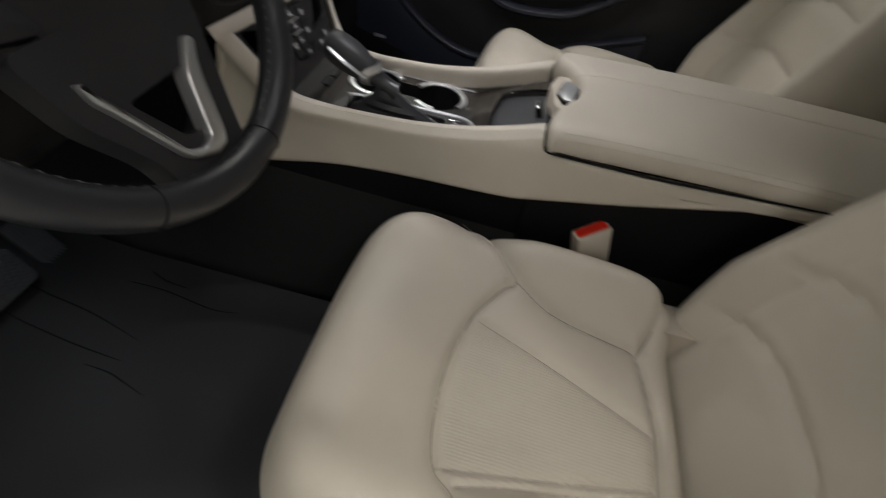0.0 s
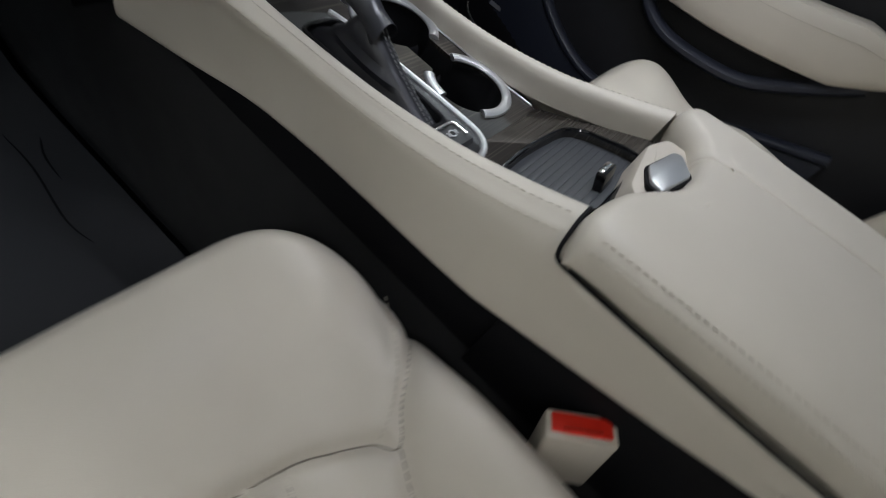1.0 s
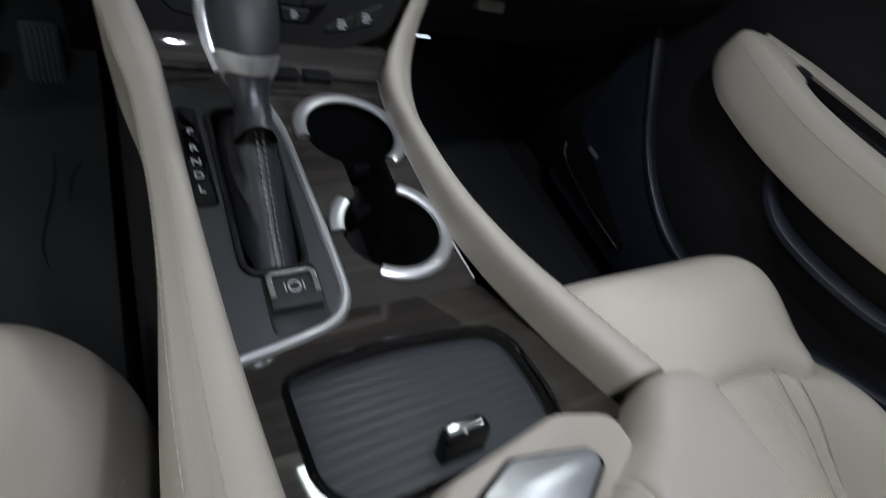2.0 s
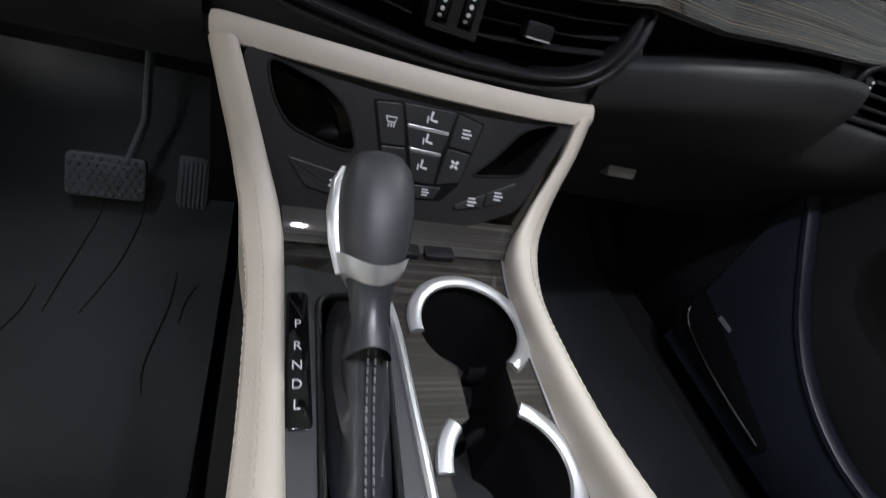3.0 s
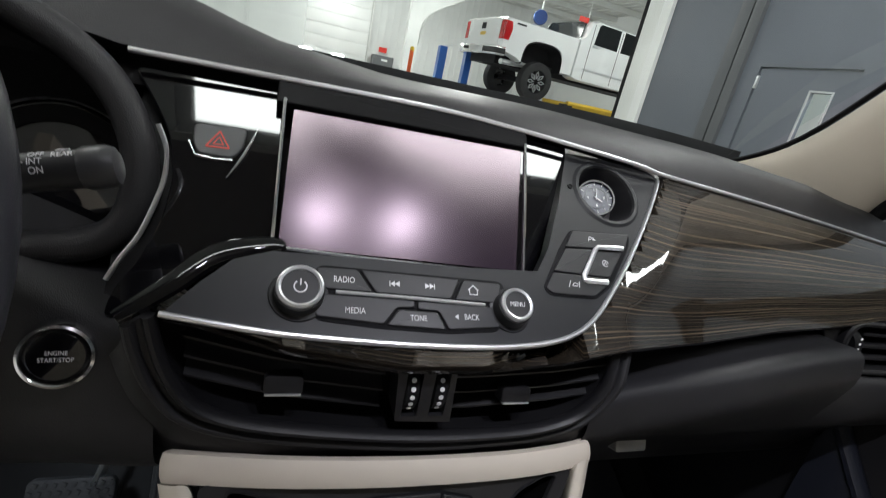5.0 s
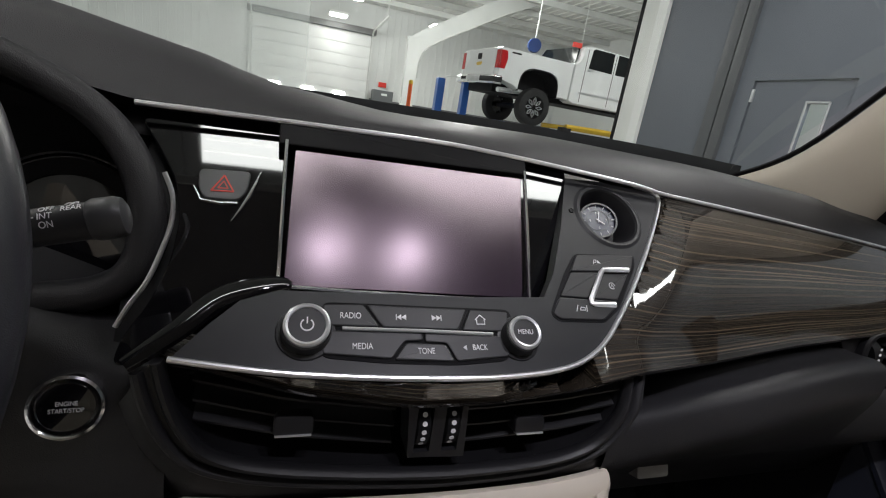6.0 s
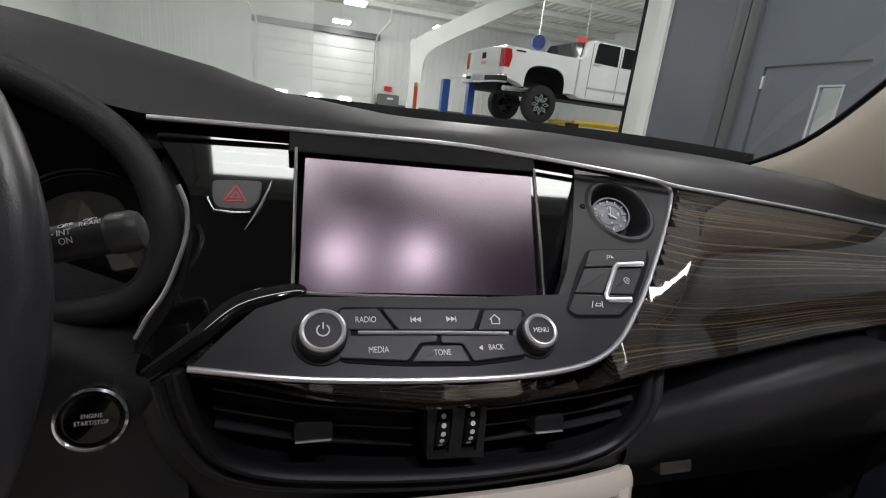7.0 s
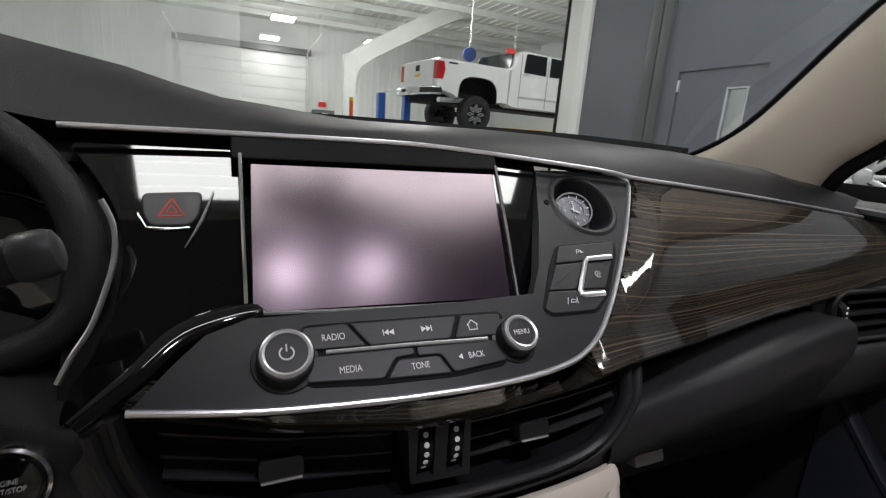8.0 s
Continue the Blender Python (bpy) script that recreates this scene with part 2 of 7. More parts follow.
def slab(poly, fr, d0, d1, bevel=0.0008, dome=0.0):
    """A plate of that outline between two heights over a flat frame, its upper edge rounded."""
    bm = bmesh.new()
    poly = [Vector(p[:2]) for p in poly]
    rings = [(poly, d0)]
    if bevel > 0:
        rings += [(poly, d1 - bevel), (inset(poly, bevel * 0.3), d1 - bevel * 0.3), (inset(poly, bevel), d1)]
    else:
        rings += [(poly, d1)]
    vs = [[bm.verts.new(at(fr, p.x, p.y, d)) for p in ring] for ring, d in rings]
    k = len(poly)
    for a, b in zip(vs, vs[1:]):
        for i in range(k):
            bm.faces.new((a[i - 1], a[i], b[i], b[i - 1]))
    bm.faces.new(vs[0])
    if dome:
        c = sum((p for p in rings[-1][0]), Vector((0, 0))) / k
        mid = bm.verts.new(at(fr, c.x, c.y, d1 + dome))
        for i in range(k):
            bm.faces.new((vs[-1][i - 1], vs[-1][i], mid))
    else:
        bm.faces.new(vs[-1])
    return bm


def plate(outer, holes, fr, d1, d0, deep=None):
    """A plate with openings; the openings' walls go down to deep."""
    bm = bmesh.new()
    loops = []
    edges = []
    for poly in [outer] + holes:
        vs = [bm.verts.new(at(fr, p[0], p[1], d1)) for p in poly]
        es = [bm.edges.new((vs[i - 1], vs[i])) for i in range(len(vs))]
        loops.append(vs)
        edges += es
    bmesh.ops.triangle_fill(bm, use_beauty=True, edges=edges)
    for i, (vs, poly) in enumerate(zip(loops, [outer] + holes)):
        depth = d0 if i == 0 or deep is None else deep
        low = [bm.verts.new(at(fr, p[0], p[1], depth)) for p in poly]
        for j in range(len(vs)):
            bm.faces.new((vs[j - 1], vs[j], low[j], low[j - 1]))
    return bm


def band(outer, inner, fr, d0, d1, bevel=0.001):
    """A flat frame between two outlines with as many points."""
    bm = bmesh.new()
    rings = [(outer, d0), (outer, d1 - bevel), (inset(outer, bevel), d1), (inset(inner, -bevel), d1), (inner, d1 - bevel), (inner, d0)]
    vs = [[bm.verts.new(at(fr, p[0], p[1], d)) for p in ring] for ring, d in rings]
    k = len(outer)
    for a, b in zip(vs, vs[1:] + vs[:1]):
        for i in range(k):
            bm.faces.new((a[i - 1], a[i], b[i], b[i - 1]))
    return bm


def loft(rows, closed=False, caps=False, bm=None):
    """A skin over rows of points."""
    bm = bm or bmesh.new()
    vs = [[bm.verts.new(p) for p in row] for row in rows]
    k = len(rows[0])
    for a, b in zip(vs, vs[1:]):
        for i in range(0 if closed else 1, k):
            bm.faces.new((a[i - 1], a[i], b[i], b[i - 1]))
    if caps:
        bm.faces.new(vs[0])
        bm.faces.new(vs[-1])
    return bm


def thick(bm, t):
    """Gives a skin a thickness to its back."""
    bmesh.ops.recalc_face_normals(bm, faces=bm.faces)
    bmesh.ops.solidify(bm, geom=bm.faces[:], thickness=t)
    return bm


def tube(path, rx, ry=None, n=10, up=(0, 0, 1), closed=False, square=False):
    """A rod along a line; rx, ry may be lists along it. square: a rounded-box section."""
    ry = rx if ry is None else ry
    path = [Vector(p) for p in path]
    k = len(path)
    rows = []
    for i, p in enumerate(path):
        if closed:
            t = path[(i + 1) % k] - path[i - 1]
        else:
            t = path[min(i + 1, k - 1)] - path[max(i - 1, 0)]
        t.normalize()
        side = t.cross(Vector(up))
        if side.length < 1e-4:
            side = t.cross(Vector((0, 1, 0.01)))
        side.normalize()
        top = side.cross(t).normalized()
        a = rx[i] if isinstance(rx, (list, tuple)) else rx
        b = ry[i] if isinstance(ry, (list, tuple)) else ry
        row = []
        for j in range(n):
            w = 2 * math.pi * j / n
            c, s = math.cos(w), math.sin(w)
            if square:
                q = (abs(c) ** 4 + abs(s) ** 4) ** -0.25
                c, s = c * q, s * q
            row.append(p + side * (a * c) + top * (b * s))
        rows.append(row)
    if closed:
        rows.append(rows[0])
        bm = loft(rows, closed=True)
        bmesh.ops.remove_doubles(bm, verts=bm.verts, dist=1e-6)
        return bm
    return loft(rows, closed=True, caps=True)


def lathe(profile, fr, n=32, cu=0.0, cv=0.0):
    """Turns (radius, height) pairs round the outward axis of a flat frame."""
    bm = bmesh.new()
    rows = []
    for r, d in profile:
        rows.append([at(fr, cu + r * math.cos(2 * math.pi * i / n), cv + r * math.sin(2 * math.pi * i / n), d) for i in range(n)])
    loft(rows, closed=True, bm=bm)
    bmesh.ops.remove_doubles(bm, verts=bm.verts, dist=1e-7)
    return bm


def box(x0, x1, y0, y1, z0, z1, bevel=0.0):
    fr = lay((0, 0, 0), (0, 0, 1))
    poly = [Vector((x0, y0)), Vector((x1, y0)), Vector((x1, y1)), Vector((x0, y1))]
    return slab(poly, fr, z0, z1, bevel)


def join(*bms):
    out = bmesh.new()
    for b in bms:
        me = bpy.data.meshes.new("tmp")
        b.to_mesh(me)
        b.free()
        out.from_mesh(me)
        bpy.data.meshes.remove(me)
    return out


def writing(text, size, fr, u, v, d, material, parent, name="legend", turn=0.0, stretch=1.0):
    """Raised lettering of the built-in font, centred on a flat frame."""
    cu = bpy.data.curves.new("lettering", "FONT")
    cu.body, cu.size, cu.extrude = text, size, 0.00012
    cu.align_x, cu.align_y = "CENTER", "CENTER"
    tmp = bpy.data.objects.new("lettering", cu)
    scene.collection.objects.link(tmp)
    bpy.context.view_layer.update()
    me = bpy.data.meshes.new_from_object(tmp.evaluated_get(bpy.context.evaluated_depsgraph_get()))
    bpy.data.objects.remove(tmp)
    o = at(fr, u, v, d)
    m = Matrix.Translation(o) @ Matrix((fr[1], fr[2], fr[3])).transposed().to_4x4() @ Matrix.Rotation(radians(turn), 4, "Z") @ Matrix.Diagonal((stretch, 1, 1, 1))
    me.transform(m)
    me.materials.clear()
    me.materials.append(material)
    ob = new(name, me)
    ob.parent = parent
    if parent in BASE:
        ob.matrix_parent_inverse = BASE[parent].inverted()
    return ob


def mark(polys, fr, d, material, parent, name="legend", t=0.0002):
    """Small raised shapes as one printed sign."""
    bms = [slab(p, fr, d - t, d + t, 0) for p in polys]
    return part(name, join(*bms), material, parent, smooth=False)


def stroke(pts, w):
    """A line of that width as a polygon."""
    pts = [Vector(p) for p in pts]
    left, right = [], []
    for i, p in enumerate(pts):
        t = (pts[min(i + 1, len(pts) - 1)] - pts[max(i - 1, 0)]).normalized()
        nrm = Vector((-t.y, t.x)) * w / 2
        left.append(p + nrm)
        right.append(p - nrm)
    return left + right[::-1]


def stitches(path, parent, material, length=0.0035, gap=0.0022, r=0.00055, name="stitching", up=(0, 0, 1)):
    """A row of thread stitches along a line, as one piece of sewing."""
    bm = bmesh.new()
    pts = [Vector(p) for p in path]
    s = 0.0
    cum = [0.0]
    for a, b in zip(pts, pts[1:]):
        cum.append(cum[-1] + (b - a).length)

    def where(x):
        for i in range(len(pts) - 1):
            if cum[i + 1] >= x:
                f = (x - cum[i]) / max(1e-9, cum[i + 1] - cum[i])
                return pts[i].lerp(pts[i + 1], f)
        return pts[-1]
    while s + length < cum[-1]:
        a, b = where(s), where(s + length)
        t = (b - a).normalized()
        side = t.cross(Vector(up)).normalized() * r
        top = Vector(up).normalized() * r * 1.2
        rows = [[p + side, p + top, p - side, p - top] for p in (a, a.lerp(b, 0.5) + top * 0.4, b)]
        loft(rows, closed=True, caps=True, bm=bm)
        s += length + gap
    return part(name, bm, material, parent)


# flat frames of the dashboard and console
SCR = lay((0, 0, 0.64), (0, -0.805, 0.593))
FAS = lay((0, -0.044, 0.618), (0, -0.663, 0.749))
VEN = lay((0, -0.045, 0.545), (0, -1, 0))
CLI = lay((0, -0.063, 0.483), (0, -0.89, 0.46))
CON = lay((0, 0, 0.392), (0, 0, 1))

# ---- workshop ----
GROUND = -0.42
CONCRETE = grainy("sealed_concrete", (0.42, 0.42, 0.40), 0.25, 60, 0.1, 0.15, 1.2)
WHITE_WALL = grainy("white_metal_cladding", (0.74, 0.75, 0.74), 0.5, 40, 0.05, 0.05, 1.5)
GREY_WALL = grainy("slate_grey_paint", (0.105, 0.115, 0.135), 0.42, 120, 0.1, 0.06, 1.5)
CEIL = grainy("white_roof_sheet", (0.72, 0.72, 0.7), 0.6, 30, 0.05, 0.06, 1.0)
STEEL_WHITE = grainy("white_painted_steel", (0.66, 0.67, 0.65), 0.4, 80, 0.05, 0.06, 2.0)
TUBE_GLOW = emitter("tube_lamp_glow", (1.0, 0.97, 0.92), 4.0)
LAMP_GLOW = emitter("lamp_diffuser_glow", (1.0, 0.97, 0.92), 14.0)

solid("ground", box(-9, 14, -8, 25.6, GROUND - 0.2, GROUND), CONCRETE, "grey sealed concrete workshop floor", "floor", "structure")
solid("ceiling", box(-9, 14, -8, 25.6, 5.4, 5.55), CEIL, "white corrugated workshop roof underside", "ceiling", "structure")
solid("wall_back", box(-9, 14, 25.5, 25.7, GROUND, 5.4), WHITE_WALL, "white clad end wall of the workshop", "wall", "structure")
solid("wall_behind", box(-9, 14, -8.2, -8, GROUND, 5.4), WHITE_WALL, "white clad wall at the rear of the workshop", "wall", "structure")
solid("wall_left", box(-9.2, -9, -8, 25.5, GROUND, 5.4), WHITE_WALL, "white clad side wall of the workshop", "wall", "structure")
solid("wall_far_right", box(14, 14.2, -8, 25.5, GROUND, 5.4), WHITE_WALL, "white clad far side wall of the workshop", "wall", "structure")

# ---- cabin shell ----
solid("floor", box(-0.80, 0.80, -2.2, 0.62, -0.03, 0.0), CARPET, "black carpeted car floor", "floor", "structure")
firewall = [[(x, y, z) for y, z in ((0.30, 0.0), (0.46, 0.07), (0.56, 0.22), (0.60, 0.45), (0.60, 0.66))] for x in (-0.80, 0.80)]
solid("wall_front", thick(loft(firewall), -0.02), CARPET, "black carpeted bulkhead and footwell of the car", "wall", "structure")
tunnel = [[(x, y, z) for x, z in ((-0.15, 0.0), (-0.135, 0.22), (-0.11, 0.28), (0.11, 0.28), (0.135, 0.22), (0.15, 0.0))] for y in (0.56, -1.6)]
solid("trim_tunnel", thick(loft(tunnel), 0.005), CARPET, "black carpeted transmission tunnel", "tunnel", "structure")

STRIP = [(-0.205, 0.071, 0.737), (-0.12, 0.0725, 0.738), (0.0, 0.073, 0.7385), (0.06, 0.071, 0.736), (0.118, 0.068, 0.732),
         (0.19, 0.064, 0.726), (0.225, 0.063, 0.721), (0.30, 0.066, 0.715), (0.405, 0.073, 0.706), (0.55, 0.08, 0.692), (0.70, 0.085, 0.676)]
LIP = [(-0.19, -0.03, 0.622), (-0.161, -0.043, 0.612), (-0.096, -0.05, 0.594), (-0.022, -0.053, 0.583), (0.033, -0.052, 0.583), (0.098, -0.048, 0.588),
       (0.154, -0.042, 0.596), (0.25, -0.02, 0.592), (0.353, -0.008, 0.600), (0.46, 0.0, 0.606), (0.58, 0.01, 0.618), (0.70, 0.03, 0.63)]


def along(line, x):
    """The point of a line of the dashboard at that x."""
    for a, b in zip(line, line[1:]):
        if a[0] <= x <= b[0]:
            t = (x - a[0]) / (b[0] - a[0])
            return Vector(a).lerp(Vector(b), t)
    return Vector(line[0] if x < line[0][0] else line[-1])


def crest(x):
    """Height of the dashboard's top over the cabin floor."""
    pts = [(-0.74, 0.745), (-0.60, 0.775), (-0.5, 0.80), (-0.38, 0.808), (-0.3, 0.80), (-0.2, 0.783), (-0.12, 0.764), (-0.02, 0.755),
           (0.13, 0.756), (0.32, 0.75), (0.49, 0.738), (0.60, 0.722), (0.74, 0.705)]
    for a, b in zip(pts, pts[1:]):
        if a[0] <= x <= b[0]:
            t = (x - a[0]) / (b[0] - a[0])
            t = t * t * (3 - 2 * t) * 0.35 + t * 0.65
            return a[1] + (b[1] - a[1]) * t
    return pts[-1][1]


dash = thing("dashboard", (0, 0.3, 0.0), "black soft-touch car dashboard with dark wood and chrome trim", "dashboard")
rows = []
for i in range(49):
    x = -0.72 + 1.44 * i / 48
    zc = crest(x)
    if x < -0.205:
        w = min(1.0, (-0.205 - x) / 0.16)
        y0, z0 = 0.071 + 0.012 * w, 0.737 + 0.040 * (w * w * (3 - 2 * w)) - 0.05 * max(0.0, -0.5 - x)
    else:
        y0, z0 = along(STRIP, x).y, along(STRIP, x).z
    edge = 0.035 * max(0.0, abs(x) - 0.45)
    rows.append([(x, y0 + 0.02, z0 - 0.004), (x, y0 + 0.003, z0 + 0.003), (x, y0 + 0.008, z0 + 0.008), (x, y0 + 0.025, z0 + (zc - z0) * 0.7),
                 (x, y0 + 0.055, zc - 0.001), (x, 0.17, zc), (x, 0.26 - edge, 0.745 + (zc - 0.745) * 0.75), (x, 0.38 - edge, 0.74 + (zc - 0.74) * 0.4 - edge * 0.5),
                 (x, 0.50 - edge * 2, 0.728 + (zc - 0.74) * 0.1 - edge), (x, 0.60 - edge * 2, 0.70 - edge)])
part("upper_pad", loft(rows), DARK, dash, "black grained soft upper pad")

FAS_LINE = [(-0.160, -0.0035), (-0.105, -0.0115), (-0.048, -0.0155), (0.0, -0.0168), (0.035, -0.0163), (0.068, -0.0134), (0.0935, -0.0072), (0.1165, 0.0065), (0.140, 0.0305),
            (0.1624, 0.0574), (0.1925, 0.098), (0.2175, 0.136), (0.2225, 0.149), (0.216, 0.1565), (0.199, 0.1604)]


def fascia_edge(x):
    """Height on the fascia of its chrome edge at that x."""
    if x < -0.16:
        return -0.0035 + (-0.16 - x) * 0.3
    for p, q in zip(FAS_LINE[:13], FAS_LINE[1:13]):
        if p[0] <= x <= q[0]:
            return p[1] + (q[1] - p[1]) * (x - p[0]) / (q[0] - p[0])
    return 0.149


# wood trim that sweeps under and past the screen
FAS_RIM = [Vector((p.x, p.y)) for p in spline([(u, v, 0) for u, v in FAS_LINE], 4)]


def ease(t):
    t = max(0.0, min(1.0, t))
    return t * t * (3 - 2 * t)


rows = []
for i in range(174):
    x = -0.165 + 0.005 * i
    lip, top = along(LIP, x), along(STRIP, x)
    if x < 0.15:
        top = at(FAS, x, fascia_edge(x) - 0.0015, -0.004).lerp(top, ease((x - 0.03) / 0.11))
    bulge = 0.004 + 0.010 * ease((x - 0.08) / 0.14)
    row = [lip + Vector((0, 0.03, 0.004)), lip + Vector((0, 0.006, -0.001)), lip + Vector((0, -0.001, 0.0015)), lip + Vector((0, -0.004, 0.006))]
    for j in range(1, 16):
        t = 0.10 + 0.86 * j / 15
        p = lip.lerp(top, t)
        q = p - FAS[0]
        v, d = q.dot(FAS[2]), q.dot(FAS[3])
        off = min((Vector((x, v)) - r).length for r in FAS_RIM)
        if x < 0.2225 and v > fascia_edge(x):
            p = p + FAS[3] * min(0.0, -0.034 - d)
        else:
            lift = bulge * math.sin(math.pi * t) * ease(off / 0.035 + 0.1)
            p = p + Vector((0, -lift * (1.15 - 0.3 * t), 0.35 * lift))
            d = (p - FAS[0]).dot(FAS[3])
            p = p + FAS[3] * min(0.0, -0.004 + 2.4 * off - d)
        row.append(p)
    if x < 0.2225:
        top = top + FAS[3] * min(0.0, -0.034 - (top - FAS[0]).dot(FAS[3])) * ease((x + 0.02) / 0.08)
    rows.append(row + [top, top + Vector((0, 0.012, -0.002))])
trim = part("wood_trim", loft(rows), WOOD, dash, "glossy dark ash veneer trim")
# the grain follows the sweep of the trim
grain = trim.data.uv_layers.new(name="grain")
for lp in trim.data.loops:
    p = trim.data.vertices[lp.vertex_index].co
    low, high = along(LIP, p.x).z, along(STRIP, p.x).z
    grain.data[lp.index].uv = (p.x, 0.15 * (p.z - low) / (high - low))

top_strip = spline(STRIP, 5)
part("chrome_strip", tube([p + Vector((0, -0.001, 0.001)) for p in top_strip], 0.0022, 0.0020, 10), SILVER, dash, "thin satin chrome strip")

# driver's lower panel, centre block, passenger's lower panel
rows = []
for x in (-0.72, -0.6, -0.45, -0.3, -0.26, -0.24, -0.22, -0.205, -0.19, -0.178, -0.165):
    k = max(0.0, min(1.0, (x + 0.25) / 0.08))
    k = 0.013 * k * k * (3 - 2 * k)
    h = 0.026 * max(0.0, min(1.0, (x + 0.26) / 0.06))
    rows.append(spline([(x, 0.06, 0.64 - h), (x, 0.0, 0.625 - h), (x, -0.012 - k, 0.59), (x, -0.02 - k, 0.55), (x, -0.018 - k, 0.50), (x, 0.03, 0.45), (x, 0.12, 0.41), (x, 0.32, 0.38)], 4))
part("lower_panel", loft(rows), DARK, dash, "black knee panel below the wheel")
rows = []
for x in (0.14, 0.158, 0.17, 0.19, 0.22, 0.26, 0.30, 0.35, 0.39, 0.43, 0.455, 0.468, 0.48, 0.5, 0.62, 0.72):
    z = 0.555 + 0.041 * (min(1.0, max(0.0, x - 0.158) / 0.25)) ** 0.9
    y = -0.040 + 0.05 * max(0, x - 0.3)
    if x > 0.46:
        z, y = 0.551, -0.012
    rows.append(spline([(x, y + 0.07, z - 0.004), (x, y + 0.03, z - 0.003), (x, y + 0.006, z), (x, y - 0.004, z - 0.012), (x, y - 0.002, z - 0.045), (x, 0.0, 0.475), (x, 0.05, 0.425), (x, 0.085, 0.37), (x, 0.14, 0.31), (x, 0.34, 0.29)], 4))
part("glovebox_panel", loft(rows), DARK, dash, "black glovebox front with rolled upper edge")
part("recess_back", thick(loft([[(0.15, 0.028, 0.52), (0.72, 0.07, 0.55)], [(0.15, 0.028, 0.63), (0.72, 0.07, 0.66)]]), 0.003), BLACK, dash, "black back of the open dash shelf")
END = lay((0, 0.006, 0), (0, -1, 0))
part("shelf_end", plate(soft_poly([(0.436, 0.613), (0.72, 0.63), (0.72, 0.545), (0.474, 0.568)], 0.006), [rrect(0.115, 0.05, 0.016, 5, 0.538, 0.585)], END, 0.0, -0.06, -0.03), DARK, dash, "black end of the open dash shelf")
part("centre_block", box(-0.168, 0.16, 0.03, 0.3, 0.30, 0.62, 0.004), BLACK, dash)

# ---- windscreen, pillars, roof ----
W0 = [(-0.66, 0.38, 0.725), (-0.45, 0.47, 0.735), (0.0, 0.52, 0.735), (0.45, 0.47, 0.735), (0.66, 0.38, 0.725)]
W1 = [(-0.56, -0.24, 1.17), (-0.4, -0.235, 1.205), (0.0, -0.23, 1.22), (0.4, -0.235, 1.205), (0.56, -0.24, 1.17)]
a, b = spline(W0, 6), spline(W1, 6)
rows = [[p.lerp(q, t) + Vector((0, 0.05, 0.05)) * (t * (1 - t)) for p, q in zip(a, b)] for t in (0, 0.2, 0.4, 0.6, 0.8, 1.0)]
shield = thing("window_1", (0, 0.5, 0.735), "clear raked car windscreen with black dotted border", "windscreen", kind="structure")
pane_sheet("pane", loft(rows), shield, (0, -0.5, 0.9), "clear curved glass")
part("border", tube([p + Vector((0, -0.004, 0.016)) for p in a], 0.003, 0.017, 6), BLACK, shield, "black dotted border strip")

for sgn, nm in ((1, "trim_pillar_right"), (-1, "trim_pillar_left")):
    front = spline([(0.645, 0.40, 0.715), (0.635, 0.36, 0.732), (0.625, 0.243, 0.793), (0.612, 0.10, 0.936), (0.585, -0.08, 1.08), (0.56, -0.2, 1.17)], 6)
    rear = spline([(0.655, 0.172, 0.68), (0.651, 0.156, 0.701), (0.648, 0.131, 0.742), (0.646, 0.077, 0.790), (0.635, -0.04, 0.90), (0.58, -0.3, 1.15)], 6)
    rows = []
    for p, q in zip(front, rear):
        m = p.lerp(q, 0.5) + Vector((-0.018, 0, 0))
        r = spline([p + Vector((0.010, 0.004, 0)), p, m + (p - m) * 0.45 + Vector((-0.004, 0, 0)), m + (q - m) * 0.45 + Vector((-0.002, 0, 0)), q, q + Vector((0.03, -0.008, 0))], 4)
        rows.append([Vector((v.x * sgn, v.y, v.z)) for v in r])
    solid(nm, loft(rows), CREAM_TRIM, "cream moulded windscreen pillar trim", "pillar trim", "structure")
    seal = [Vector((p.x * sgn, p.y, p.z)) for p in front]
    solid("trim_seal", tube([p + Vector((0.004 * sgn, 0.01, 0.003)) for p in seal], 0.0042, 0.0042, 8), BLACK, "black rubber seal along the windscreen pillar", "seal", "structure")
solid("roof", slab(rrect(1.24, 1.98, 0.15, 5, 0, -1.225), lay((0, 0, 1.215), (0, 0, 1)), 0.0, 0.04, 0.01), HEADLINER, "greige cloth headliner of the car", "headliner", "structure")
over = thing("overhead_console", (0.05, -0.36, 1.21), "cream overhead console with two lit reading lamps", "overhead console")
OVH = lay((0.05, -0.36, 1.216), (0, 0, -1), (1, 0, 0))
part("housing", slab(rrect(0.26, 0.17, 0.03), OVH, 0.0, 0.022, 0.006), CREAM_TRIM, over, "cream moulded housing")
LAMP_LED = emitter("reading_lamp_glow", (0.74, 0.62, 1.0), 7.0)
for mx, my in MAP_LAMPS:
    lz = part("lamp_lens", lathe([(0.0, 0.0295), (0.016, 0.0288), (0.019, 0.024), (0.019, 0.018)], OVH, 24, mx - 0.05, -(my + 0.36)), LAMP_LED, over, "round lit lamp lens")
    lz.visible_shadow = False
mirror = thing("rear_view_mirror", (0.03, -0.14, 1.08), "black rear view mirror on the windscreen", "mirror")
part("head", slab(rrect(0.23, 0.07, 0.02), lay((0.03, -0.15, 1.09), (-0.2, -1, -0.1)), -0.02, 0.004, 0.006), DARK_HARD, mirror)
part("mount", tube([(0.03, -0.13, 1.10), (0.03, -0.13, 1.16), (0.03, -0.15, 1.19)], 0.016, None, 10), DARK_HARD, mirror)

